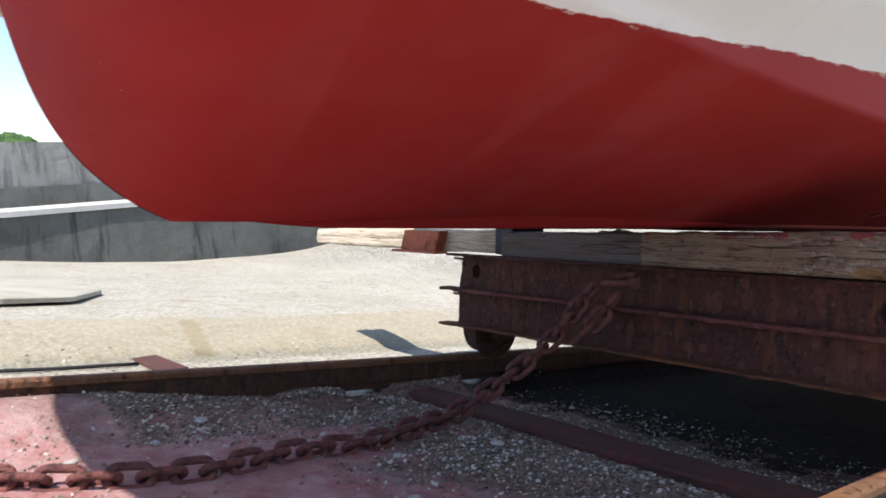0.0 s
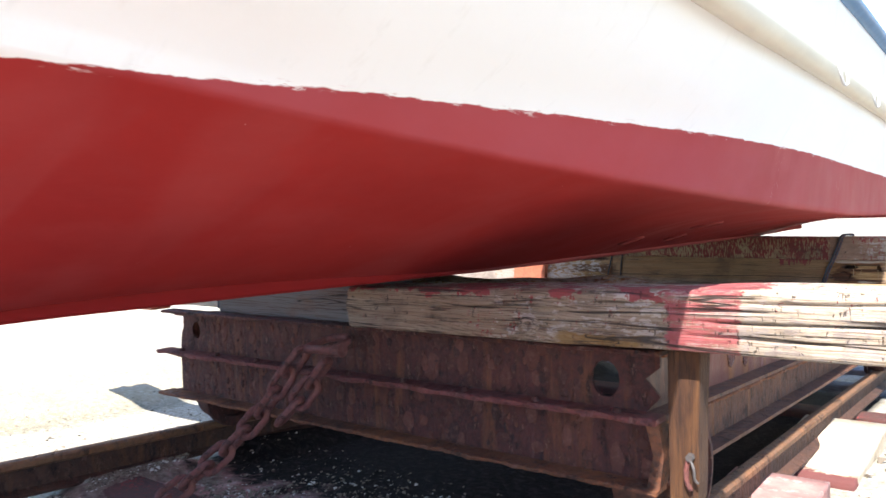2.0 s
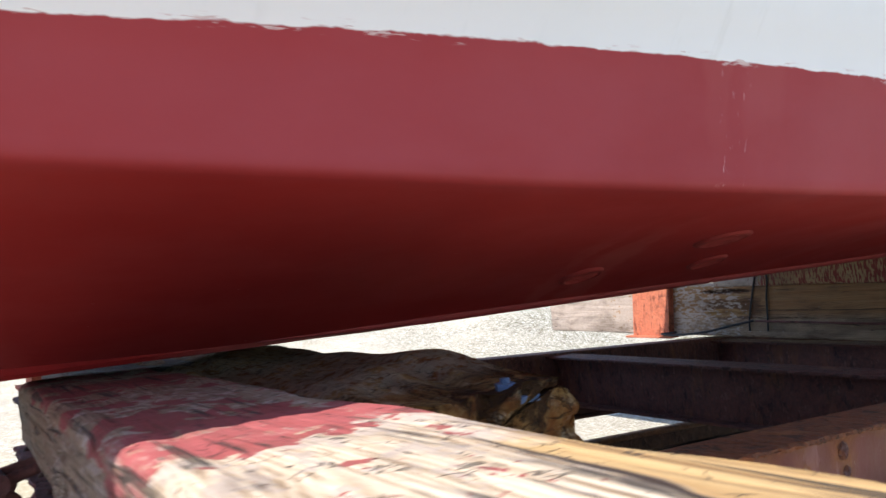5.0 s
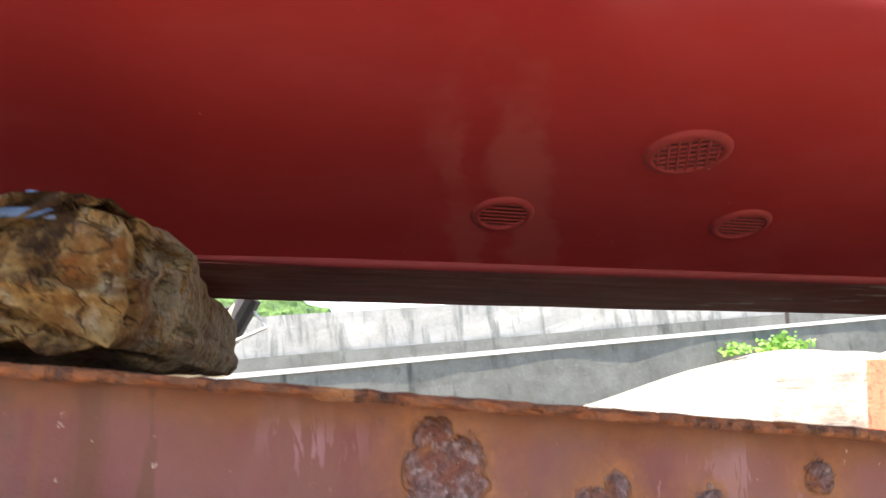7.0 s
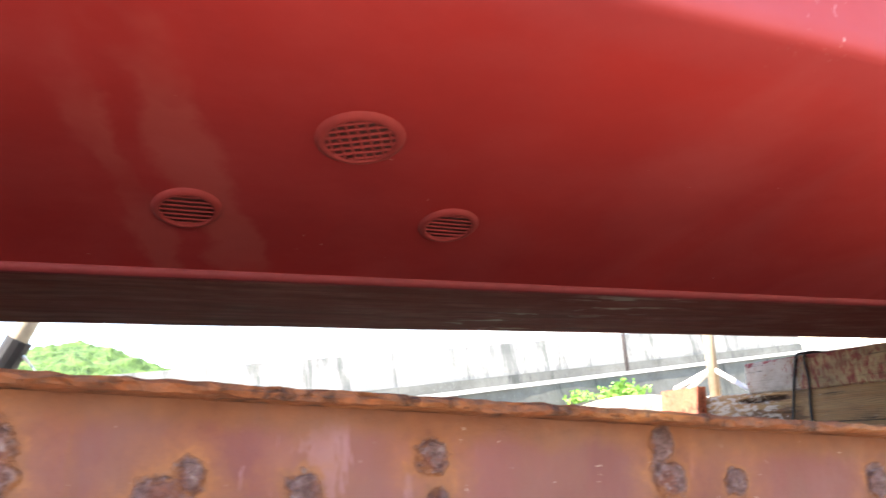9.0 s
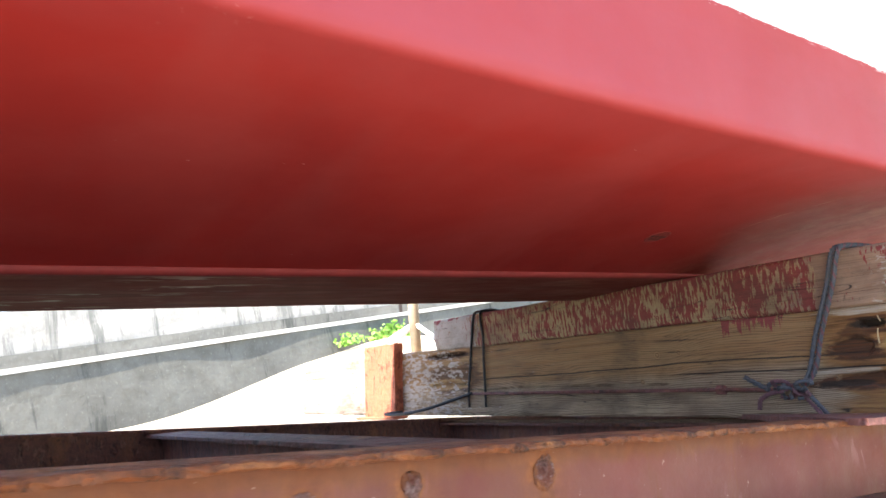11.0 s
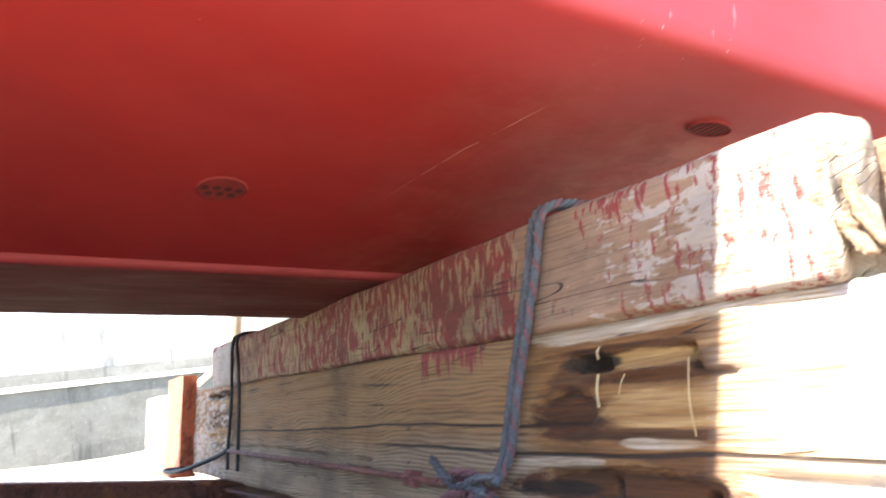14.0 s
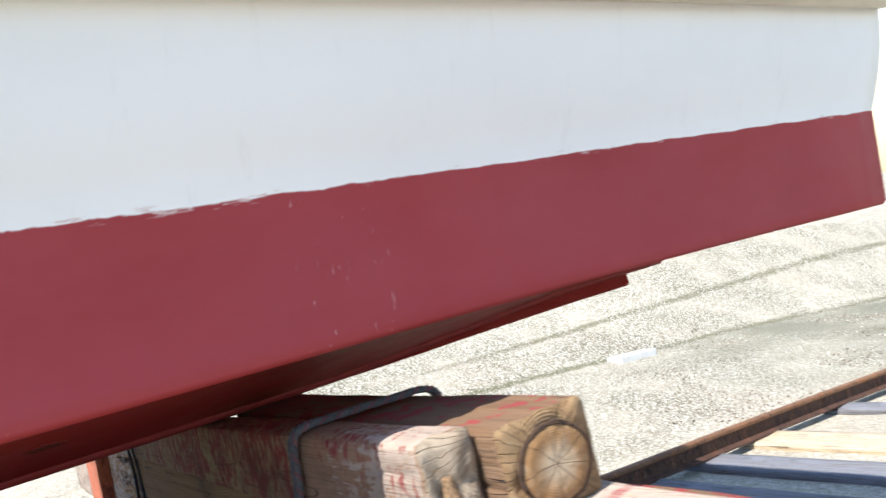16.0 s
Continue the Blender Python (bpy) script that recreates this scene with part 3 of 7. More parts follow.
def ground_mat():
    # trampled concrete: red antifouling spilt between the rails, wet and weedy towards the water
    m = Mat("slip_concrete", 0.92)
    m.b.inputs["Specular IOR Level"].default_value = 0.15
    x, y = m.axis(0), m.axis(1)
    big, small = m.noise(0.8, 6, 0.65), m.noise(40, 5, 0.8)
    colour = m.mix(m.ramp(big, 0.35, 0.7), (0.37, 0.34, 0.27), (0.46, 0.42, 0.35))
    colour = m.mix(m.ramp(m.noise(5, 6, 0.7), 0.5, 0.75, 0, 0.6), colour, (0.25, 0.21, 0.14))
    colour = m.mix(m.ramp(small, 0.54, 0.61, 0, 0.75), colour, (0.66, 0.63, 0.56))
    colour = m.mix(m.ramp(small, 0.46, 0.38, 0, 0.7), colour, (0.15, 0.13, 0.09))
    between = m.sum("MULTIPLY", m.ramp(m.sum("ABSOLUTE", x, 0), 0.895, 0.875), m.ramp(y, 1.2, 0.2))
    spill = m.noise(2.6, 6, 0.65, None, 0.5)
    pinks = m.mix(m.ramp(m.noise(9, 6, 0.7), 0.35, 0.68), (0.36, 0.145, 0.145), (0.52, 0.36, 0.34))
    pinks = m.mix(m.ramp(m.noise(30, 5, 0.7), 0.58, 0.7, 0, 0.7), pinks, (0.5, 0.42, 0.38))
    colour = m.mix(m.sum("MULTIPLY", between, m.ramp(spill, 0.25, 0.4, 0.2, 0.95)), colour, pinks)
    # brown dirt heaped before the cradle and along the far rail
    edge = m.ramp(m.noise(3.2, 6, 0.7), 0.3, 0.7, -0.28, 0.28)
    heap = m.sum("MULTIPLY", m.ramp(m.sum("ADD", y, edge), -1.05, -0.80), m.ramp(m.sum("ADD", x, edge), -0.45, -0.15))
    heap = m.sum("MAXIMUM", heap, m.sum("MULTIPLY", m.ramp(m.sum("ADD", x, edge), -0.52, -0.68), m.ramp(y, -1.9, -1.4)))
    heap = m.sum("MULTIPLY", m.sum("MULTIPLY", heap, m.ramp(m.sum("ABSOLUTE", x, 0), 0.90, 0.87)), m.ramp(y, 0.25, 0.05, 0, 0.8))
    colour = m.mix(heap, colour, m.mix(m.ramp(small, 0.40, 0.62), (0.060, 0.045, 0.032), (0.24, 0.20, 0.155)))
    # shade beneath the cradle, painted near black between the rails
    deep_shade = m.sum("MULTIPLY", m.ramp(m.sum("ABSOLUTE", x, 0), 0.96, 0.91), m.ramp(m.sum("ADD", y, m.ramp(m.noise(7, 6, 0.7), 0.3, 0.7, -0.12, 0.2)), 0.0, 0.16))
    deep_shade = m.sum("MULTIPLY", deep_shade, m.ramp(y, 3.9, 3.2))
    colour = m.mix(deep_shade, colour, m.mix(m.ramp(small, 0.5, 0.75), (0.010, 0.007, 0.006), (0.065, 0.055, 0.048)))
    # unseen ground past the near rail, greyed to weaken its bounce onto the hull
    unseen_side = m.ramp(m.sum("ADD", x, m.ramp(m.noise(3, 5, 0.7), 0.3, 0.7, -0.15, 0.15)), 1.95, 2.05)
    colour = m.mix(unseen_side, colour, m.mix(m.ramp(small, 0.4, 0.6), (0.19, 0.175, 0.15), (0.28, 0.26, 0.22)))
    # damp streaks and a seam low on the bank
    bank = m.sum("MULTIPLY", m.ramp(x, -1.85, -2.0), m.ramp(y, 2.6, 1.6))
    damp = m.ramp(m.noise(2.4, 6, 0.65, m.scaled(1.4, 1.4, 1), 0.4), 0.56, 0.66, 0, 0.35)
    colour = m.mix(m.sum("MULTIPLY", bank, damp), colour, (0.33, 0.27, 0.17))
    # one brown run down the bank
    thin = m.sum("ABSOLUTE", m.sum("ADD", m.sum("SUBTRACT", y, -0.60), m.sum("ADD", m.sum("MULTIPLY", m.sum("ADD", x, 2.1), 0.25), m.ramp(m.noise(12, 4), 0.3, 0.7, -0.03, 0.03))), 0)
    colour = m.mix(m.sum("MULTIPLY", m.sum("MULTIPLY", m.ramp(thin, 0.055, 0.04), m.ramp(m.sum("ABSOLUTE", m.sum("ADD", x, 2.2), 0), 0.27, 0.24)), 0.6), colour, (0.24, 0.17, 0.08))
    # cracks in the old slip
    crack = m.noise(0.9, 3, 0.5, None, 0.3)
    crack = m.ramp(m.sum("ABSOLUTE", m.sum("SUBTRACT", crack, 0.5), 0), 0.0022, 0.0008)
    colour = m.mix(m.sum("MULTIPLY", crack, m.sum("MULTIPLY", m.ramp(y, 1.0, 3.0, 0.25, 0.8), m.ramp(x, -1.9, -2.1))), colour, (0.10, 0.085, 0.06))
    # mossy seam where the bank meets the slip
    yp = m.sum("MAXIMUM", y, 0)
    near = m.sum("ADD", 1.93, m.sum("ADD", m.sum("MULTIPLY", yp, 0.02), m.sum("MULTIPLY", m.sum("MULTIPLY", yp, yp), 0.012)))
    back = m.node("ShaderNodeMapRange")
    back.interpolation_type = "SMOOTHSTEP"
    m.put(back.inputs["Value"], y)
    back.inputs["From Min"].default_value, back.inputs["From Max"].default_value = 3.5, 6.5
    foot = m.sum("ADD", x, m.sum("ADD", near, m.sum("MULTIPLY", back.outputs["Result"], m.sum("SUBTRACT", 3.7, near))))
    foot = m.sum("ADD", foot, m.ramp(m.noise(7, 5, 0.7), 0.3, 0.7, -0.035, 0.035))
    seam = m.sum("MULTIPLY", m.ramp(m.sum("ABSOLUTE", foot, 0), 0.10, 0.03), m.ramp(y, 1.5, 6.0, 0.35, 0.95))
    colour = m.mix(seam, colour, (0.11, 0.105, 0.05))
    upper = m.sum("ADD", foot, m.sum("ADD", m.sum("MULTIPLY", y, 0.035), 0.55))
    colour = m.mix(m.sum("MULTIPLY", m.ramp(m.sum("ABSOLUTE", upper, 0), 0.08, 0.025), m.ramp(y, 5.5, 7.5, 0, 0.9)), colour, (0.13, 0.12, 0.07))
    face = m.sum("MULTIPLY", m.sum("MULTIPLY", m.ramp(foot, -0.03, -0.07), m.ramp(foot, -0.66, -0.56)), m.ramp(y, 2.5, 1.0, 0, 0.55))
    colour = m.mix(face, colour, (0.37, 0.32, 0.21))
    # shell crust, brightest between the seams
    crust = m.noise(42, 4, 0.8)
    where = m.sum("MULTIPLY", m.ramp(y, 2.2, 4.0), m.ramp(m.noise(1.3, 4), 0.35, 0.6, 0.35, 1.0))
    where = m.sum("MULTIPLY", where, m.ramp(x, -1.1, -1.6))
    colour = m.mix(m.sum("MULTIPLY", where, m.ramp(crust, 0.52, 0.48, 0, 0.95)), colour, (0.115, 0.110, 0.075))
    colour = m.mix(m.sum("MULTIPLY", where, m.ramp(crust, 0.54, 0.59, 0, 0.95)), colour, (0.57, 0.56, 0.52))
    wet = m.sum("MULTIPLY", m.sum("MULTIPLY", m.ramp(y, 7.2, 10.5), m.ramp(foot, -0.1, 0.15)), m.ramp(m.noise(0.9, 6, 0.65, m.scaled(1.6, 0.5, 1)), 0.36, 0.52, 0.35, 1.0))
    colour = m.mix(m.sum("MULTIPLY", wet, 0.75), colour, (0.14, 0.135, 0.09))
    shells = m.sum("MULTIPLY", m.ramp(y, 6.5, 8.0), m.ramp(m.noise(38, 3, 0.8), 0.58, 0.62))
    colour = m.mix(m.sum("MULTIPLY", shells, m.ramp(m.noise(0.9, 4), 0.45, 0.6)), colour, (0.7, 0.68, 0.6))
    rough = m.ramp(wet, 0, 1, 0.92, 0.55)
    return m.done(colour, rough, m.sum("ADD", m.noise(14, 7, 0.75), m.sum("MULTIPLY", small, 0.6)), 0.9, 0.014)


def plain(name, colour, rough=0.6, metal=0.0, vary=0.25, scale=20, bump=0.2, reach=0.003):
    m = Mat(name, rough, metal)
    dim = tuple(c * (1 - vary) for c in colour)
    n = m.noise(scale, 5, 0.65)
    return m.done(m.mix(m.ramp(n, 0.3, 0.7), dim, colour), None, n, bump, reach)


def grit_mat():
    m = Mat("shell_grit", 0.8)
    r = m.island()
    colour = m.mix(m.ramp(r, 0.0, 0.55), (0.055, 0.042, 0.030), (0.23, 0.19, 0.14))
    colour = m.mix(m.ramp(r, 0.80, 0.86), colour, (0.55, 0.52, 0.46))
    return m.done(colour)


def leaf_mat(name, a, b):
    m = Mat(name, 0.6)
    return m.done(m.mix(m.island(), a, b))


HULL, KEEL = hull_paint(), keel_wood()
OAK_A = timber_mat("bearer_timber", wood=(0.20, 0.122, 0.070), grey=(0.29, 0.225, 0.165), greyness=0.6, band=(0.20, 0.345), sun_pale=0.335, knots=((-0.122, 0.042, 0.026),), split=2.2, cross=1.0, grime=0.45, low_stain=(0.045, 0.11, 0.030), arris=(0.47, 0.045),
                   white=[(-0.55, 0.12), (-0.30, 0.22), (-0.15, 0.42), (0.10, 0.50), (0.20, 0.55), (0.30, 0.6), (0.50, 0.5)], red=[(-0.5, 0.27), (-0.2, 0.30), (0.15, 0.27), (0.45, 0.22)], red_top=0.100,
                   red_run=((-0.6, 0.9), (-0.25, 0.95), (-0.1, 0.6), (0.15, 0.8), (0.30, 0.9), (0.42, 0.5), (0.6, 0.15)), decay=0.8)
OAK_B = timber_mat("grey_timber", wood=(0.10, 0.078, 0.06), grey=(0.15, 0.14, 0.135), greyness=0.8)


def rotten_mat():
    # crumbling yellow-brown wood with dark cavities, a crackled pale coat further in
    m = Mat("rotten_timber", 0.92)
    m.b.inputs["Specular IOR Level"].default_value = 0.15
    x = m.axis(0)
    fibre = m.noise(90, 5, 0.75, m.scaled(0.12, 1.3, 1.3), 0.6)
    lump = m.noise(19, 6, 0.68, m.scaled(0.6, 1, 1), 0.7)
    c = m.mix(m.ramp(lump, 0.36, 0.64), (0.15, 0.060, 0.015), (0.36, 0.21, 0.080))
    c = m.mix(m.ramp(m.noise(33, 5, 0.7, m.scaled(0.4, 1, 1)), 0.54, 0.68, 0, 0.65), c, (0.45, 0.37, 0.26))
    c = m.mix(m.ramp(fibre, 0.48, 0.36, 0, 0.75), c, (0.11, 0.045, 0.013))
    rust = m.ramp(m.noise(13, 5, 0.65, None, 0.5), 0.50, 0.60, 0, 0.9)
    c = m.mix(rust, c, (0.16, 0.052, 0.012))
    coat_in = m.sum("MULTIPLY", m.ramp(m.sum("ADD", x, m.sum("MULTIPLY", m.noise(18, 4), 0.1)), 0.53, 0.44), m.ramp(m.noise(40, 5, 0.7), 0.57, 0.51, 0, 0.55))
    c = m.mix(coat_in, c, m.mix(fibre, (0.20, 0.165, 0.12), (0.50, 0.45, 0.36)))
    hole = m.ramp(m.noise(10.5, 6, 0.7, m.scaled(0.8, 1, 1), 1.0), 0.50, 0.58)
    hole = m.sum("MULTIPLY", hole, m.ramp(x, 0.40, 0.50, 0.15, 1.0))
    c = m.mix(m.sum("MULTIPLY", hole, 0.9), c, (0.028, 0.010, 0.004))
    block = m.noise(26, 3, 0.5, m.scaled(1.5, 1, 1), 0.5)
    split = m.ramp(m.sum("ABSOLUTE", m.sum("SUBTRACT", block, 0.5), 0), 0.018, 0.003, 0, 0.6)
    c = m.mix(split, c, (0.022, 0.010, 0.005))
    bump = m.sum("ADD", m.sum("ADD", fibre, m.sum("MULTIPLY", lump, 1.5)), m.sum("MULTIPLY", m.sum("ADD", hole, split), -1.2))
    return m.done(c, 0.92, bump, 1.0, 0.009)


ROTTEN = rotten_mat()
OAK_D = timber_mat("upper_timber", wood=(0.25, 0.135, 0.075), grey=(0.31, 0.20, 0.135), greyness=0.5, split=0.6, cross=0.6, lines=0.35, red_top=0.118, red_run=((-1.1, 0.9), (0.40, 0.9), (0.50, 0.25), (0.8, 0.1)), grime=0.5,
                   white=[(-0.86, 0.9), (-0.76, 0.75), (-0.68, 0.2), (0.42, 0.10), (0.55, 0.20), (0.64, 0.42), (0.72, 0.60), (0.80, 0.85), (0.840, 0.8), (0.848, 0.2)],
                   cream=[(-0.85, 0.2), (-0.72, 0.85), (0.25, 0.90), (0.46, 0.55), (0.50, 0.05)],
                   red=[(-0.86, 0.30), (-0.70, 0.55), (-0.2, 0.58), (0.20, 0.56), (0.30, 0.68), (0.45, 0.64), (0.485, 0.20), (0.58, 0.30), (0.64, 0.40), (0.75, 0.44), (0.84, 0.36), (0.848, 0.0)])
# patches of the lower timber's decay: x, z, half length, half height; 0 rotted, 1 bare, 2 chalky, 3 black, shade
# painted in the hollows; how full
ROT = [(0.86, 0.686, 0.13, 0.010, 2, 0.85), (0.79, 0.604, 0.062, 0.024, 0, 1.0), (0.80, 0.640, 0.035, 0.016, 0, 0.8), (0.87, 0.664, 0.11, 0.005, 0, 0.9),
       (0.90, 0.653, 0.050, 0.0075, 1, 0.95), (0.92, 0.637, 0.09, 0.006, 0, 0.95), (0.915, 0.607, 0.078, 0.015, 1, 0.95), (0.86, 0.584, 0.13, 0.005, 0, 0.9),
       (0.905, 0.575, 0.045, 0.005, 2, 0.9), (0.765, 0.556, 0.060, 0.006, 2, 0.9), (0.945, 0.562, 0.06, 0.008, 0, 0.8), (0.84, 0.533, 0.15, 0.017, 0, 1.0),
       (0.95, 0.522, 0.07, 0.014, 0, 0.95), (0.76, 0.530, 0.05, 0.007, 3, 0.85), (0.815, 0.656, 0.036, 0.009, 3, 0.9), (0.99, 0.645, 0.03, 0.012, 0, 0.8),
       (-0.71, 0.692, 0.13, 0.010, 0, 1.0), (-0.68, 0.615, 0.15, 0.055, 0, 0.75), (-0.72, 0.585, 0.11, 0.018, 1, 0.8), (-0.66, 0.665, 0.10, 0.010, 1, 0.6)]
# pale right end and white far end have sunlight painted over the weathering
OAK_E = timber_mat("lower_timber", sun_pale=1.31, wood=(0.25, 0.110, 0.036), grey=(0.31, 0.178, 0.080), greyness=0.4, rings_by=0.22, ring=0.0052, lines=0.6, stain=(1.26, 0.235), knots=((0.579, 0.156, 0.016), (0.650, 0.158, 0.015), (0.517, 0.086, 0.012)), decay=0.4, split=0.45,
                   white=[(-1.6, 1.1), (-0.75, 0.62), (-0.36, 0.50), (-0.22, 0.22), (0.4, 0.10), (0.80, 0.06), (0.95, 0.06), (1.38, 0.1), (1.44, 0.85), (1.7, 0.85)], red=[(1.40, 0.0), (1.48, 0.20), (1.7, 0.24)], band=(1.478, 1.502),
                   red_top=0.194, red_run=((0.76, 0), (0.80, 1.1), (0.92, 1.1), (0.96, 0.5), (1.04, 0)), drips=True, seams=((-0.25, 1.10, 0.126, 0.0022), (0.60, 1.60, 0.096, 0.0026)), pale_below=0.118, grime=0.6)
OAK_F = timber_mat("log_timber", wood=(0.13, 0.068, 0.032), grey=(0.19, 0.118, 0.072), greyness=0.5, red_top=0.122, decay=0.4, split=0.5, lines=0.22)
SLEEPER_RED = timber_mat("sleeper_red", wood=(0.060, 0.022, 0.018), grey=(0.085, 0.032, 0.028), greyness=0.5, red=[(-1, 0.35), (1, 0.35)])


def sleeper_paint(name, a, b, front, half):
    # worn block, its red forward end darkened to paint in the hull's shadow
    m = Mat(name, 0.9)
    y = m.axis(1)
    fibre = m.noise(70, 5, 0.7, m.scaled(0.15, 1, 1), 0.3)
    c = m.mix(m.ramp(m.noise(9, 5, 0.65), 0.35, 0.65), a, b)
    c = m.mix(m.ramp(fibre, 0.42, 0.30, 0, 0.5), c, tuple(v * 0.45 for v in a))
    c = m.mix(m.ramp(m.noise(22, 5, 0.7), 0.56, 0.66, 0, 0.6), c, (0.62, 0.52, 0.46))
    end = m.ramp(m.sum("ADD", y, m.ramp(m.noise(16, 5, 0.7), 0.3, 0.7, -0.03, 0.03)), 0.095 - half, 0.070 - half, 0, 0.95)
    c = m.mix(end, c, m.mix(m.noise(30, 4), front, tuple(v * 1.8 for v in front)))
    return m.done(c, 0.9, m.sum("ADD", fibre, m.noise(12, 4)), 0.6, 0.006)


SLEEPER_PINK = sleeper_paint("sleeper_pink", (0.31, 0.135, 0.12), (0.43, 0.25, 0.215), (0.075, 0.014, 0.015), 0.25)
SLEEPER_GREY = timber_mat("sleeper_grey", wood=(0.13, 0.125, 0.125), grey=(0.19, 0.205, 0.24), greyness=0.8)
SLEEPER_PALE = timber_mat("sleeper_pale", wood=(0.45, 0.34, 0.21), grey=(0.52, 0.44, 0.33), greyness=0.5)
SLEEPER_END = sleeper_paint("sleeper_end", (0.45, 0.35, 0.23), (0.54, 0.46, 0.35), (0.075, 0.014, 0.015), 0.425)
RUST_RED = rust_mat("rust_red", (0.060, 0.018, 0.016), (0.17, 0.055, 0.047), orange=0.35, flakes=0.5)
RUST_DARK = rust_mat("rust_dark", (0.016, 0.0055, 0.0045), (0.076, 0.022, 0.016), orange=0.32, streak=(1.6, 1.6, 0.16), flakes=0.55)
RUST_EDGE = rust_mat("rust_edge", (0.05, 0.022, 0.013), (0.17, 0.065, 0.026), orange=0.6)
RUST_LIP = rust_mat("rust_lip", (0.055, 0.016, 0.006), (0.17, 0.050, 0.010), orange=1.0, streak=(1, 0.6, 2), flakes=0.12)
RUST_PINK = beam_paint()
RUST_BROWN = rust_mat("rust_brown", (0.040, 0.016, 0.011), (0.115, 0.047, 0.026), orange=0.45, streak=(1.6, 1.6, 0.2), flakes=0.2)
RUST_FAR = rust_mat("rust_far", (0.045, 0.018, 0.016), (0.12, 0.045, 0.034), orange=0.45, flakes=0.4)
RUST_CHAIN = rust_mat("rust_chain", (0.060, 0.022, 0.019), (0.17, 0.060, 0.050), orange=0.25)
RUST_ORANGE = rust_mat("rust_orange", (0.33, 0.085, 0.045), (0.45, 0.15, 0.080), orange=0.25)
RAIL = rust_mat("rail_rust", (0.025, 0.012, 0.008), (0.075, 0.034, 0.020), orange=0.3)
RAIL_HEAD = rust_mat("rail_head_rust", (0.085, 0.040, 0.020), (0.17, 0.085, 0.040), orange=0.6, flakes=0.1)
CONC = concrete("concrete_wall_grey", (0.31, 0.30, 0.28), (0.20, 0.195, 0.175), 40, 0.7, 0.36, (0.13, 0.13, 0.12))
CONC_DARK = concrete("concrete_wall_dark", (0.14, 0.14, 0.127), (0.08, 0.08, 0.073), 22, 0.9, 0.2, (0.045, 0.048, 0.044))
CONC_PALE = concrete("concrete_pale", (0.58, 0.56, 0.52), (0.45, 0.43, 0.39), 50, 0.5)
CONC_SLAB = concrete("slab_concrete", (0.44, 0.41, 0.34), (0.30, 0.26, 0.19), 60, 0.6)
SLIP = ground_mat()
GRIT = grit_mat()
BRASS = plain("strainer_paint", (0.26, 0.019, 0.016), 0.8)
BEAD = plain("red_bead", (0.25, 0.020, 0.021), 0.7)
HOLE = plain("strainer_hole", (0.075, 0.012, 0.010), 0.95)
CREAM = plain("cream_paint", (0.70, 0.66, 0.55), 0.5, vary=0.12, scale=6)
BLUE = plain("blue_paint", (0.05, 0.16, 0.32), 0.5)
BLUE_NUT = plain("blue_painted_steel", (0.08, 0.12, 0.21), 0.7, vary=0.6, scale=60)
ROPE_BLUE = plain("rope_blue_grey", (0.100, 0.104, 0.112), 0.9, vary=0.5, scale=120, bump=0.6)
ROPE_PINK = plain("rope_pink", (0.18, 0.080, 0.088), 0.9, vary=0.5, scale=120, bump=0.6)
CORD = plain("black_cord", (0.02, 0.02, 0.022), 0.7)
PIPE = plain("pipe_paint", (0.42, 0.36, 0.26), 0.6, vary=0.4, scale=15)
HOOK = plain("worn_grey_steel", (0.10, 0.085, 0.078), 0.6, vary=0.5, scale=60)
PALE_STEEL = plain("white_brace", (0.7, 0.7, 0.68), 0.6)
LEAF = leaf_mat("weed_leaf", (0.10, 0.24, 0.03), (0.22, 0.42, 0.07))


def end_grain(name, pale, tan, centre):
    # growth rings and radial checks of a sawn end; centre: y, z of the pith
    m = Mat(name, 0.95)
    y, z = m.sum("SUBTRACT", m.axis(1), centre[0]), m.sum("SUBTRACT", m.axis(2), centre[1])
    r = m.sum("SQRT", m.sum("ADD", m.sum("MULTIPLY", y, y), m.sum("MULTIPLY", z, z)), 0)
    rings = m.sum("SINE", m.sum("MULTIPLY", m.sum("ADD", r, m.sum("MULTIPLY", m.noise(25, 3), 0.0035)), 1500), 0)
    rays = m.sum("SINE", m.sum("ADD", m.sum("MULTIPLY", m.sum("ARCTAN2", z, y), 22), m.sum("MULTIPLY", m.noise(18, 3), 9)), 0)
    c = m.mix(m.ramp(m.noise(20, 5, 0.65), 0.35, 0.65), tan, pale)
    c = m.mix(m.ramp(rings, 0.0, 0.9, 0, 0.22), c, tuple(v * 0.55 for v in tan))
    c = m.mix(m.ramp(m.noise(14, 5, 0.7), 0.52, 0.64, 0, 0.6), c, tuple(v * 0.45 for v in tan))
    c = m.mix(m.sum("MULTIPLY", m.ramp(m.sum("ABSOLUTE", rays, 0), 0.14, 0.04, 0, 0.65), m.ramp(m.noise(30, 4), 0.46, 0.58)), c, tuple(v * 0.22 for v in tan))
    return m.done(c, 0.95, m.sum("ADD", m.sum("MULTIPLY", rings, 0.08), m.sum("ADD", m.noise(40, 5, 0.7), m.ramp(m.sum("ABSOLUTE", rays, 0), 0.05, 0.3, 0, 0.5))), 0.8, 0.005)


CAP_PALE = end_grain("pale_end_grain", (0.42, 0.35, 0.27), (0.24, 0.175, 0.115), (0.05, 0.10))
CAP_TAN = end_grain("tan_end_grain", (0.33, 0.22, 0.12), (0.17, 0.095, 0.042), (-0.003, 0.055))
BARK = plain("bark", (0.06, 0.032, 0.018), 0.95, vary=0.5, scale=60, bump=1.0)
PLASTIC = plain("white_plastic", (0.75, 0.75, 0.73), 0.5)


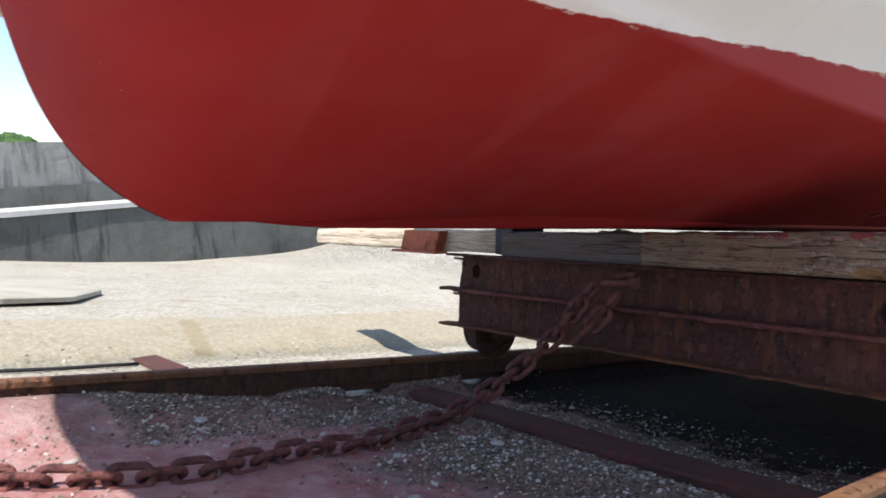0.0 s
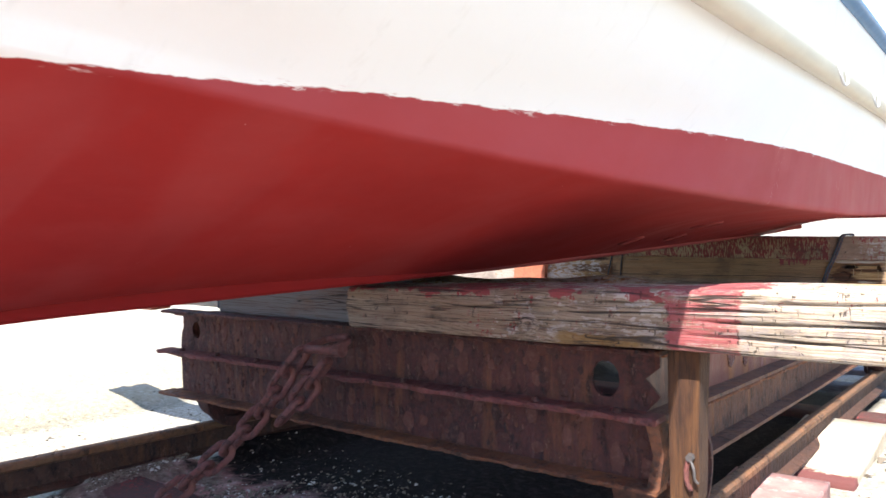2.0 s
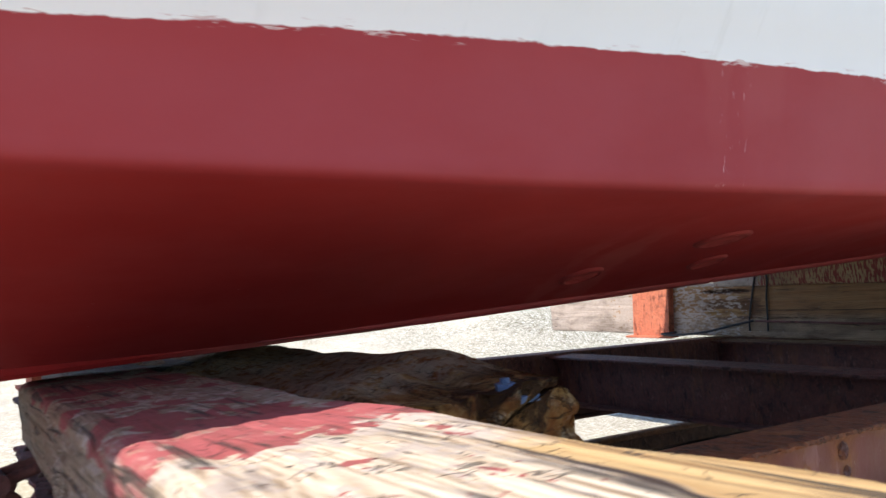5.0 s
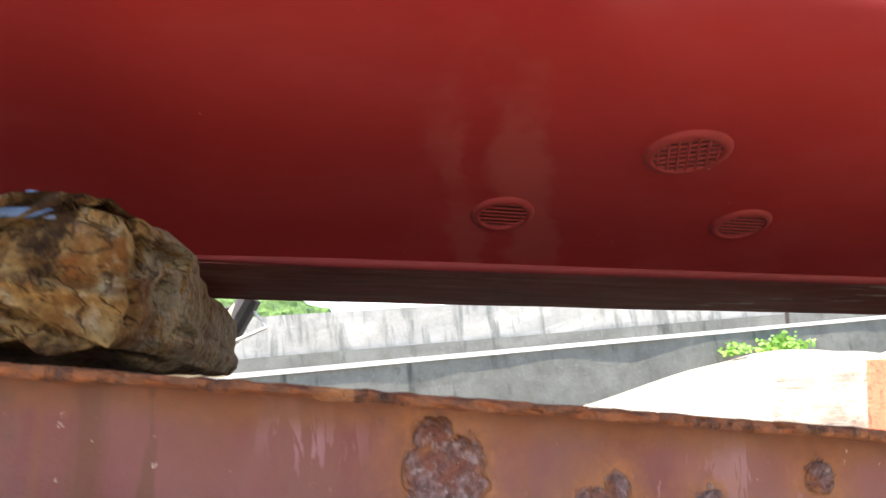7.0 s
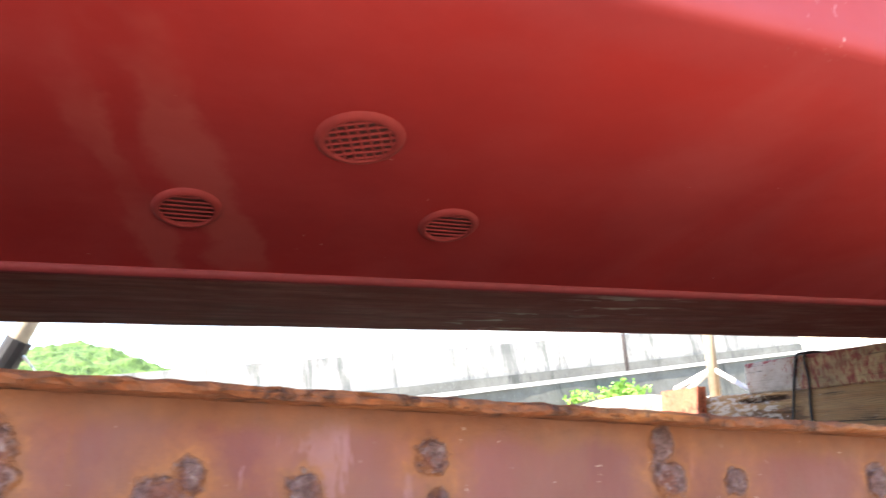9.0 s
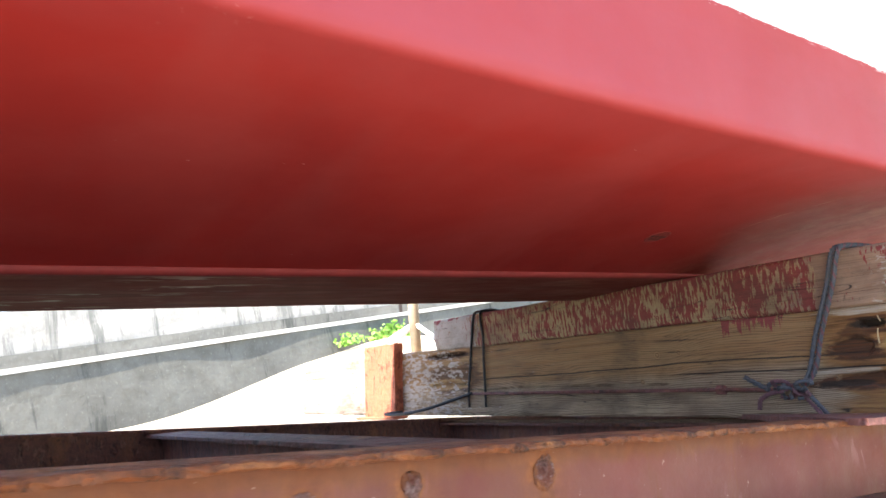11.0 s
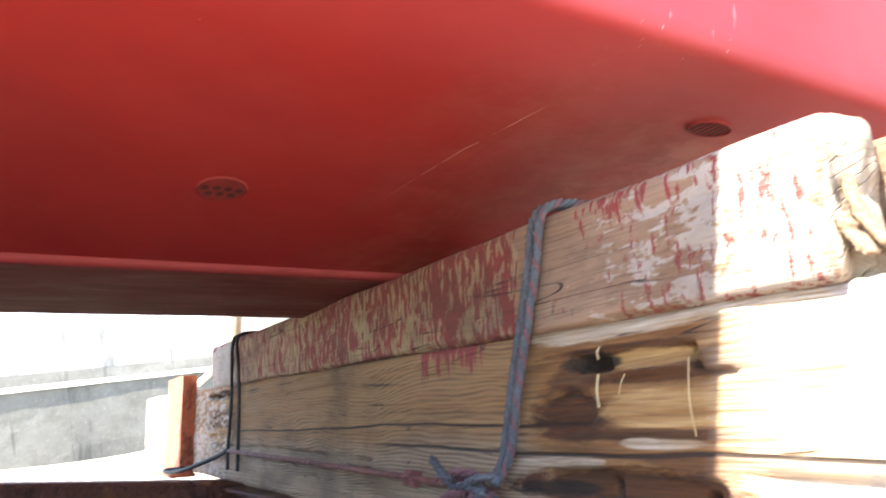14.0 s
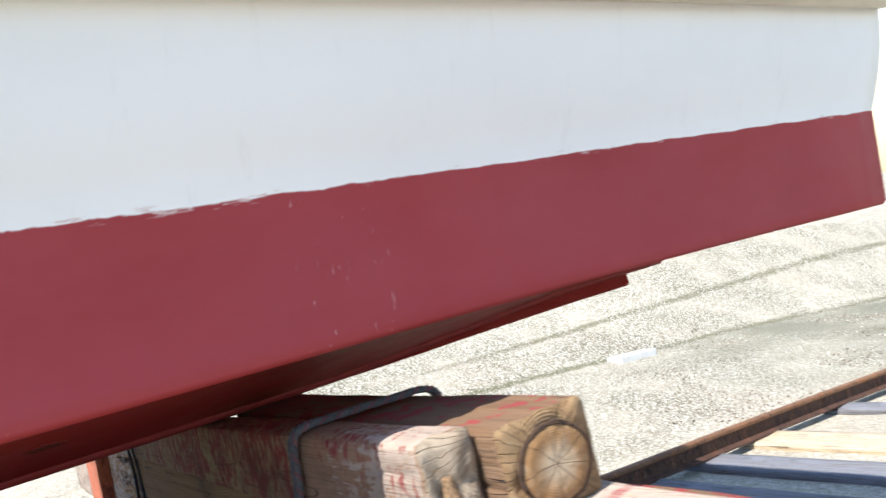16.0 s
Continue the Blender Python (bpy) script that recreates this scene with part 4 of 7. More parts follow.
# ---- building helpers (all places square to the keel, metres) ----
UPRIGHT = []  # things that stand in the upright world, not on the tilted slip


def thing(name, base, label, category, group="", kind=""):
    ob = new(name)
    ob.empty_display_size = 0.1
    ob.location = base
    return tagged(ob, label, category, group, kind)


def place_of(ob):
    m = Matrix.Translation(ob.location)
    return place_of(ob.parent) @ m if ob.parent else m


def part(name, bm, material, parent, label="", smooth=False, kind=""):
    """Links a bmesh, given in slip coordinates, as one mesh under a thing or a part."""
    bm.transform(place_of(parent).inverted())
    me = bpy.data.meshes.new(name)
    bm.to_mesh(me)
    bm.free()
    for mat in material if isinstance(material, (list, tuple)) else (material,):
        me.materials.append(mat)
    if smooth:
        me.shade_smooth()
    ob = new(name, me)
    ob.parent = parent
    return tagged(ob, label, kind=kind)


def solid(name, bm, material, base, label, category, group="", kind="", smooth=False):
    """A thing that is one mesh."""
    bm.transform(Matrix.Translation(base).inverted())
    me = bpy.data.meshes.new(name)
    bm.to_mesh(me)
    bm.free()
    for mat in material if isinstance(material, (list, tuple)) else (material,):
        me.materials.append(mat)
    if smooth:
        me.shade_smooth()
    ob = new(name, me)
    ob.location = base
    return tagged(ob, label, category, group, kind)


def box(x0, x1, y0, y1, z0, z1, bevel=0.0, bm=None):
    bm = bm or bmesh.new()
    got = bmesh.ops.create_cube(bm, size=1)["verts"]
    for v in got:
        v.co = Vector((x0 + (v.co.x + 0.5) * (x1 - x0), y0 + (v.co.y + 0.5) * (y1 - y0), z0 + (v.co.z + 0.5) * (z1 - z0)))
    if bevel:
        edges = {e for v in got for e in v.link_edges}
        bmesh.ops.bevel(bm, geom=list(edges), offset=bevel, segments=2, profile=0.6, affect="EDGES")
    return bm


def prism(outline, start, along, u, w, bm=None):
    """Extrudes an outline of (a, b) pairs, set off along u and w from start, by the vector along."""
    bm = bm or bmesh.new()
    start, along, u, w = Vector(start), Vector(along), Vector(u), Vector(w)
    one = [bm.verts.new(start + u * a + w * b) for a, b in outline]
    two = [bm.verts.new(start + u * a + w * b + along) for a, b in outline]
    n = len(one)
    for i in range(n):
        bm.faces.new((one[i], one[(i + 1) % n], two[(i + 1) % n], two[i]))
    bm.faces.new(one[::-1])
    bm.faces.new(two)
    bmesh.ops.recalc_face_normals(bm, faces=bm.faces[:])
    return bm


def plate(outline, holes, start, u, w, thick, bm=None):
    """A flat plate with real holes: outline and holes are loops of (a, b); thick is a vector."""
    bm = bm or bmesh.new()
    start, u, w, thick = Vector(start), Vector(u), Vector(w), Vector(thick)
    edges = []
    for loop in (outline, *holes):
        vs = [bm.verts.new(start + u * a + w * b) for a, b in loop]
        edges += [bm.edges.new((vs[i], vs[(i + 1) % len(vs)])) for i in range(len(vs))]
    faces = [g for g in bmesh.ops.triangle_fill(bm, edges=edges, use_beauty=True)["geom"] if isinstance(g, bmesh.types.BMFace)]
    top = bmesh.ops.extrude_face_region(bm, geom=faces)["geom"]
    for g in top:
        if isinstance(g, bmesh.types.BMVert):
            g.co += thick
    bmesh.ops.recalc_face_normals(bm, faces=bm.faces[:])
    return bm


def ring_loop(ca, cb, ra, rb=None, n=14):
    rb = rb or ra
    return [(ca + ra * math.cos(i * math.tau / n), cb + rb * math.sin(i * math.tau / n)) for i in range(n)]


def sweep(points, radius, sides=8, bm=None, closed=False, squash=1.0):
    """A round tube along points; radius is one number or one for each point."""
    bm = bm or bmesh.new()
    pts = [Vector(p) for p in points]
    n = len(pts)
    rings, up = [], Vector((0.13, 0.29, 0.95)).normalized()
    for i, p in enumerate(pts):
        a, b = (pts[(i - 1) % n], pts[(i + 1) % n]) if closed else (pts[max(i - 1, 0)], pts[min(i + 1, n - 1)])
        d = (b - a).normalized()
        side = d.cross(up)
        if side.length < 1e-3:
            side = d.orthogonal()
        side.normalize()
        up = side.cross(d).normalized()
        r = radius[i] if isinstance(radius, (list, tuple)) else radius
        rings.append([bm.verts.new(p + side * r * math.cos(k * math.tau / sides) + up * r * squash * math.sin(k * math.tau / sides)) for k in range(sides)])
    for i in range(n if closed else n - 1):
        one, two = rings[i], rings[(i + 1) % n]
        for k in range(sides):
            bm.faces.new((one[k], one[(k + 1) % sides], two[(k + 1) % sides], two[k]))
    if not closed:
        bm.faces.new(rings[0][::-1])
        bm.faces.new(rings[-1])
    bmesh.ops.recalc_face_normals(bm, faces=bm.faces[:])
    return bm


def smooth_path(points, step=0.01):
    """Points every step metres along a smooth curve through the given ones."""
    pts = [Vector(p) for p in points]
    ext = [pts[0] * 2 - pts[1], *pts, pts[-1] * 2 - pts[-2]]
    out = []
    for i in range(1, len(ext) - 2):
        a, b, c, d = ext[i - 1:i + 3]
        n = max(2, int((c - b).length / step))
        for k in range(n):
            t = k / n
            out.append(0.5 * (2 * b + (c - a) * t + (2 * a - 5 * b + 4 * c - d) * t * t + (3 * b - a - 3 * c + d) * t ** 3))
    out.append(pts[-1])
    return out


def laid_rope(points, radius, bm=None, strand=None, strands=3, pitch=0.05):
    """Strands twisted round a smooth path, joined into one mesh (or one strand alone)."""
    bm = bm or bmesh.new()
    core = smooth_path(points, 0.006)
    for s in range(strands) if strand is None else (strand,):
        up, line, run = Vector((0.2, 0.4, 0.9)).normalized(), [], 0.0
        for i, p in enumerate(core):
            d = (core[min(i + 1, len(core) - 1)] - core[max(i - 1, 0)]).normalized()
            side = d.cross(up).normalized()
            up = side.cross(d).normalized()
            if i:
                run += (p - core[i - 1]).length
            a = run / pitch * math.tau + s * math.tau / strands
            line.append(p + (side * math.cos(a) + up * math.sin(a)) * radius * 0.56)
        sweep(line, radius * 0.47, 7, bm)
    return bm


def jitter(p, f):
    return noise.noise(Vector(p) * f)


def timber(x0, x1, y0, y1, left, right, seed=0, rough=0.006, cracks=(), pits=(), ragged=(0.0, 0.0), nx=90, ns=22, round_by=0.015, wobble=0.0, back=None, back_pits=(), closer=None, cuts=()):
    """A hewn timber along x. left and right: (z below, z above) at its ends; cracks: (z share, x0, x1, depth) on the y0 face;
    pits: (x, z share, half length, half height, depth) hollows in that face; ragged: how broken each end is; back: far face's y at the right end, with hollows back_pits;
    closer: a stretch of x with points every 3 mm; cuts: (x0, x1, z0, z1, depth) sharp holes in the y0 face."""
    bm = bmesh.new()
    per = []
    for side in range(4):
        for k in range(ns):
            t = k / ns
            per.append(((t, 0), (1, t), (1 - t, 1), (0, 1 - t))[side])
    rings = []
    off = Vector((seed * 7.3, seed * 3.1, seed * 1.7))
    cy, left_y1, right_y1 = (y0 + y1) / 2, y1, y1 if back is None else back
    xs = [x0 + (x1 - x0) * i / nx for i in range(nx + 1)]
    if closer:
        xs = [x for x in xs if not closer[0] < x < closer[1]] + list(np.arange(closer[0] + 0.002, closer[1], 0.003))
        xs.sort()
        nx = len(xs) - 1
    for i, x in enumerate(xs):
        s = (x - x0) / (x1 - x0)
        lo, hi = left[0] + (right[0] - left[0]) * s, left[1] + (right[1] - left[1]) * s
        y1 = left_y1 + (right_y1 - left_y1) * s
        sway = wobble * jitter((x, seed, 3.3), 1.1)
        ring = []
        for a, b in per:
            y, z = y0 + (y1 - y0) * a, lo + (hi - lo) * b
            # rounded arrises
            ry, rz = min(a, 1 - a) * (y1 - y0), min(b, 1 - b) * (hi - lo)
            if ry < round_by and rz < round_by:
                cut = round_by - math.hypot(round_by - ry, round_by - rz)
                pull = min(0, cut) * (0.7 + 0.6 * jitter((x * 2, a, b), 3))
                v = Vector((0, (cy - y), ((lo + hi) / 2 - z))).normalized()
                y, z = y - v.y * pull, z - v.z * pull
            p = Vector((x * 0.9, y * 26, z * 26)) + off
            groove = jitter(p, 1.0) * 0.6 + jitter(p, 2.7) * 0.4
            lump = jitter(Vector((x * 5, y * 5, z * 5)) + off, 1.0)
            push = rough * groove + rough * 1.3 * lump
            front = ry == 0 and a == 0 or a < 1e-6
            depth = 0.0
            if front:
                for zc, c0, c1, cd in cracks:
                    if c0 < x < c1:
                        zz = zc + 0.05 * jitter((x, zc * 9, seed), 3.5)
                        depth += cd * max(0, 1 - abs(b - zz) / 0.03) * min(1, (x - c0) / 0.05, (c1 - x) / 0.05)
                for px, pz, hx, hz, pd in pits:
                    q = ((x - px) / hx) ** 2 + ((b - pz) / hz) ** 2 + 0.55 * jitter((x * 16, b * 6, seed), 1.0) + 0.45 * jitter((x * 45, b * 13, seed), 1.0)
                    if q < 1:
                        depth += pd * min(1, (1 - q) * 2.2)
                for c0, c1, d0, d1, cd in cuts:
                    wx, wz = 0.003 * jitter((x * 30, z * 60, 1), 1), 0.002 * jitter((x * 40, z * 30, 2), 1)
                    inside = min(x + wx - c0, c1 - x - wx, z + wz - d0, d1 - z - wz)
                    if inside > 0:
                        depth = max(depth, cd * min(1, inside / 0.002))
            if a > 1 - 1e-6:
                for px, pz, hx, hz, pd in back_pits:
                    q = ((x - px) / hx) ** 2 + ((b - pz) / hz) ** 2 + 0.5 * jitter((x * 20, b * 4, seed), 1.0)
                    if q < 1:
                        y -= pd * min(1, (1 - q) * 2.2)
            out = Vector((0, y - cy, z - (lo + hi) / 2))
            if a < 1e-6 or a > 1 - 1e-6:
                out = Vector((0, -1 if a < 0.5 else 1, 0))
            elif b < 1e-6 or b > 1 - 1e-6:
                out = Vector((0, 0, -1 if b < 0.5 else 1))
            else:
                out.normalize()
            dx = 0.0
            if i == 0:
                dx = ragged[0] * (jitter((y * 30, z * 30, seed), 1) + 0.3)
            elif i == nx:
                dx = ragged[1] * (jitter((y * 30, z * 30, seed + 4), 1) - 0.3)
            c = Vector((x + dx, y, z + sway)) + out * push
            if front:
                c.y += depth
            ring.append(bm.verts.new(c))
        rings.append(ring)
    n = len(per)
    for i in range(nx):
        for k in range(n):
            bm.faces.new((rings[i][k], rings[i][(k + 1) % n], rings[i + 1][(k + 1) % n], rings[i + 1][k]))
    for ring, rag, sign in ((rings[0], ragged[0], -1), (rings[-1], ragged[1], 1)):
        prev = ring
        mid = sum((v.co for v in ring), Vector()) / n
        for f in (0.75, 0.5, 0.25):
            cur = []
            for v in ring:
                c = mid.lerp(v.co, f)
                c.x += (rag + 0.004) * jitter(c * 40, 1.0)
                cur.append(bm.verts.new(c))
            for k in range(n):
                bm.faces.new((prev[k], prev[(k + 1) % n], cur[(k + 1) % n], cur[k]))
            prev = cur
        bm.faces.new(prev)
    bmesh.ops.recalc_face_normals(bm, faces=bm.faces[:])
    return bm


def rail_z(y):
    """Top of the rails along the slip."""
    y = max(-12.0, min(y, 22.0))
    return 0.258 - 0.062 * y - 0.0024 * y * abs(y)


def slip_z(y):
    return rail_z(y) - 0.15


def aft_share(y):
    """0 beside the cradle, 1 down the slip, where the bank stands back from the rails."""
    return ease((y - 3.5) / 3.0)


def foot_x(y):
    """Where the bank beside the far rail begins."""
    near = -1.93 - 0.02 * max(y, 0) - 0.012 * max(y, 0) ** 2
    return near + (-3.7 - near) * aft_share(y)


def ease(t):
    t = max(0.0, min(1.0, t))
    return t * t * (3 - 2 * t)


def ground_z(x, y):
    z = slip_z(y)
    rise = 0.13 + 0.023 * min(max(y, 0), 7.6) ** 2
    run = foot_x(y) - x
    if run > 0:
        slope = 0.21 + 0.012 * max(y, 0) + 0.05 * min(8.0, max(0.0, y - 7.0))
        top = rise + 0.012 * min(40.0, max(0.0, run - rise / slope))
        z += min(run * slope + 0.02 * ease(run / 0.1), top) + 0.012 * jitter((x, y, 0), 0.9)
    z += 0.115 * aft_share(y) * max(0.0, min(-1.0 - x, 2.7))
    if abs(x) < 0.88:
        z += 0.034 * ease((0.88 - abs(x)) / 0.04) * ease((-0.30 - y) / 0.25) * (1 - ease((-0.42 - x) / 0.2) * ease(1.6 - abs(y + 0.68) / 0.14))
    if -0.90 < x < -0.4 and y < 0:
        z += 0.075 * ease((-0.40 - x) / 0.40) * ease((-0.75 - y) / 0.9)
    if -0.96 < x < -0.70 and -1.1 < y < 3.4:
        # dirt packed under the far rail, open in two short gaps
        shut = 1.0 - max(ease((0.14 - abs(y + 0.52)) / 0.06), ease((0.135 - abs(y - 0.125)) / 0.06))
        z = max(z, rail_z(y) - 0.15 + 0.055 * shut * ease((-0.72 - x) / 0.06) * ease((x + 0.955) / 0.04) * ease((y + 1.1) / 0.3))
    if abs(x) < 1.6:
        z += 0.012 * jitter((x, y, 1), 2.3) + 0.004 * jitter((x, y, 4), 9)
    return z


# ---- ground ----
def ground():
    xs = [-260, -150, -90, -50, -30, -20, -14, -11] + list(np.arange(-9, -3, 0.35)) + list(np.arange(-3, 2.2, 0.07)) + [2.5, 3, 4, 6, 10, 20, 50, 120, 260]
    ys = [-260, -150, -80, -40, -20, -12, -8, -6, -5, -4] + list(np.arange(-3.5, 4, 0.08)) + list(np.arange(4, 12, 0.2)) + [13, 14, 16, 18, 20, 24, 30, 40, 80, 150, 260]
    verts = [(x, y, ground_z(x, y)) for y in ys for x in xs]
    w = len(xs)
    faces = [(j * w + i, j * w + i + 1, (j + 1) * w + i + 1, (j + 1) * w + i) for j in range(len(ys) - 1) for i in range(w - 1)]
    me = bpy.data.meshes.new("ground")
    me.from_pydata([tuple(map(float, v)) for v in verts], [], faces)
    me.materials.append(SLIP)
    me.shade_smooth()
    return tagged(new("ground", me), "sunlit rough concrete slipway with red paint spilt between the rails", "slipway", kind="structure")


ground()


def rail(x, label):
    """A flat-bottomed rail: foot, web and head."""
    ob = thing("rail", (x, 0, rail_z(0) - 0.108), label, "rail", "slipway rails")
    ys = [-6 + 0.5 * i for i in range(53)]
    for name, prof in (("foot", [(-0.045, 0), (0.045, 0), (0.045, 0.008), (0.008, 0.018), (-0.008, 0.018), (-0.045, 0.008)]),
                       ("web", [(-0.008, 0.017), (0.008, 0.017), (0.008, 0.080), (-0.008, 0.080)]),
                       ("head", [(-0.010, 0.078), (0.010, 0.078), (0.024, 0.086), (0.024, 0.101), (0.016, 0.108), (-0.016, 0.108), (-0.024, 0.101), (-0.024, 0.086)])):
        bm = bmesh.new()
        rings = [[bm.verts.new((x + a + 0.003 * jitter((y, x, b), 2), y, rail_z(y) - 0.108 + b)) for a, b in prof] for y in ys]
        n = len(prof)
        for one, two in zip(rings, rings[1:]):
            for k in range(n):
                bm.faces.new((one[k], one[(k + 1) % n], two[(k + 1) % n], two[k]))
        bm.faces.new(rings[0])
        bm.faces.new(rings[-1][::-1])
        bmesh.ops.recalc_face_normals(bm, faces=bm.faces[:])
        part(name, bm, RAIL_HEAD if name == "head" else RAIL, ob)


RAIL_X = 0.885
rail(-RAIL_X, "rust-brown steel rail laid on timber sleepers")
rail(RAIL_X, "rust-brown steel rail laid on timber sleepers")


def sleeper(y, x0, x1, mat, label, thick=0.07, wide=0.15, seed=1, lift=0.0):
    top = rail_z(y) - 0.109 + lift
    bm = timber(x0, x1, y - wide / 2, y + wide / 2, (top - thick, top), (top - thick, top), seed, 0.004, nx=30, ns=6, round_by=0.012)
    solid("sleeper", bm, mat, ((x0 + x1) / 2, y, top - thick), label, "sleeper", "rail sleepers", smooth=True)


sleeper(-0.30, -1.05, 1.06, SLEEPER_RED, "dark red timber sleeper under the rails", seed=4)
sleeper(0.78, 0.78, 1.065, SLEEPER_PINK, "timber sleeper with worn pink and red paint beside the rail", seed=5, wide=0.50, thick=0.12, lift=0.018)
sleeper(1.66, 0.78, 1.10, SLEEPER_END, "pale sun-bleached timber sleeper with a red end beside the rail", seed=6, wide=0.85, thick=0.12, lift=0.012)
sleeper(2.5, -1.06, 1.15, SLEEPER_RED, "red-painted timber sleeper under the rails", seed=7)
for k, y in enumerate((3.5, 4.4)):
    sleeper(y, -1.07, 1.1, SLEEPER_GREY, "weathered grey timber sleeper under the rails", seed=8 + k)
sleeper(5.25, -1.02, 1.1, SLEEPER_GREY, "blue-grey timber sleeper under the rails", seed=11, wide=0.2)
sleeper(5.75, -1.02, 1.1, SLEEPER_GREY, "blue-grey timber sleeper under the rails", seed=12, wide=0.2)
sleeper(6.25, -0.98, 1.1, SLEEPER_PALE, "pale yellow plank across the rails", seed=13, wide=0.24)
for k in range(6):
    sleeper(7.1 + k, -1.05, 1.1, SLEEPER_GREY, "weathered grey timber sleeper under the rails", seed=15 + k)


# ---- boat ----
BASE = 0.815
ST_Y = [-2.2, -1.687, -1.174, -0.66, -0.147, 0.366, 0.879, 1.392, 1.906, 2.419, 2.932, 3.445, 3.958, 4.472]
CHINE_X = [0.66, 0.68, 0.715, 0.80, 0.905, 0.977, 1.002, 1.008, 1.006, 1.0, 0.992, 0.985, 0.979, 0.975]
CHINE_Z = [1.24, 1.215, 1.172, 1.107, 1.05, 1.009, 0.982, 0.961, 0.944, 0.936, 0.931, 0.923, 0.910, 0.892]
WL_X = [0.68, 0.70, 0.74, 0.848, 0.95, 1.017, 1.035, 1.030, 1.018, 1.010, 1.004, 0.998, 0.99, 0.98]
RUB_X = [0.98, 1.04, 1.07, 1.09, 1.10, 1.105, 1.105, 1.105, 1.10, 1.095, 1.09, 1.085, 1.075, 1.06]
STERN = 4.40
FORE = 0.055  # how quickly the bow fills out


def along(table, y):
    return float(np.interp(y, ST_Y, table))


def blended(table, y):
    return (along(table, y - 0.25) + 2 * along(table, y) + along(table, y + 0.25)) / 4


def wl_z(y):
    return BASE + 0.340 - 0.0067 * y + 0.012 * max(0.0, min(1.0, -1.0 - y)) - 0.009 * max(0.0, min(1.0, (y - 1.0) / 1.8))


def broad(y):
    """0 at the narrow forefoot, 1 where the bottom plank has its full width."""
    return ease((y + 1.0) / 1.4)


def plank_edge(y):
    """Half width of the bottom plank and the height of its edge."""
    low, g = ease((y + 1.60) / 1.5), broad(y)
    return 0.010 + 0.034 * low * (1 - g) + 0.160 * g, BASE + 0.006 + 0.044 * low * (1 - g) + 0.015 * g + 0.042 * ease((y - 3.1) / 1.0)


def middle(y):
    """The boat's middle line: she sits a little off the middle of the cradle."""
    return 0.160 * broad(y)


def hull_point(u, row):
    """A point of the starboard side: u runs from the stem (0) to the transom (1); row is (band, share)."""
    band, v = row
    k = u ** 1.35
    y_keel = -1.60 + (STERN - 0.02 + 1.60) * k
    y_chine = -1.91 + (STERN + 1.91) * k
    y_wl = -1.87 + (STERN + 0.03 + 1.87) * k
    y_rub = -2.25 + (STERN + 0.03 + 2.25) * k
    y_top = -2.62 + (STERN + 0.04 + 2.62) * k
    def fill(s, reach, p=0.8):
        return (1 - math.exp(-max(0.0, s) / reach)) ** p
    c0, c1, c2, c3 = fill(y_chine + 1.91, FORE), fill(y_wl + 1.87, FORE), fill(y_rub + 2.25, 0.24, 0.7), fill(y_top + 2.62, 0.26, 0.65)
    half, edge = plank_edge(y_keel)
    keel = Vector((middle(y_keel) + half, y_keel, edge))
    chine = Vector((blended(CHINE_X, y_chine) * c0, y_chine, blended(CHINE_Z, y_chine)))
    water = Vector((max(blended(WL_X, y_wl) * c1, chine.x + 0.012 * c0), y_wl, max(wl_z(y_wl), chine.z + 0.03)))
    rub = Vector((max(blended(RUB_X, y_rub) * c2, water.x), y_rub, 1.345 + 0.03 * max(0, -y_rub) ** 1.3))
    top = Vector((blended(RUB_X, y_top) * c3 + 0.03 * c3, y_top, 1.60 + 0.035 * max(0, 0.6 - y_top) ** 1.3))
    close = c1
    if band == 0:
        p = keel.lerp(chine, v)
        fore = max(0.0, 1 - u / 0.5) ** 1.4
        aft = broad(y_keel)
        p.z += 0.10 * aft * v * (1 - v) - 0.2 * v * (1 - v) ** 2 * (1 - fore) * (1 - aft) - 0.03 * fore * math.sin(math.pi * v) * (1 - 0.5 * v)
        p.x += 0.03 * fore * math.sin(math.pi * v) * min(1, u / 0.05)
        p.y -= 0.075 * math.sin(math.pi * v ** 0.72) * max(0, 1 - u / 0.22) ** 2
        return p
    if band == 1:
        return chine.lerp(water, v)
    if band == 2:
        p = water.lerp(rub, v)
        p.x += 0.012 * math.sin(math.pi * v) * close
        return p
    return rub.lerp(top, v)


def fine_bow(u, row):
    """As hull_point, but with the finer entry of the port bow below the strake."""
    p = hull_point(u, row)
    share = 1.0 if row[0] < 2 else 1 - row[1] if row[0] == 2 else 0.0
    p.x *= 1 - share * (1 - min(1.0, 0.2 + 2.4 * u))
    return p


def port(p):
    """The same point on the other side of the boat."""
    return Vector((2 * middle(p.y) - p.x, p.y, p.z))


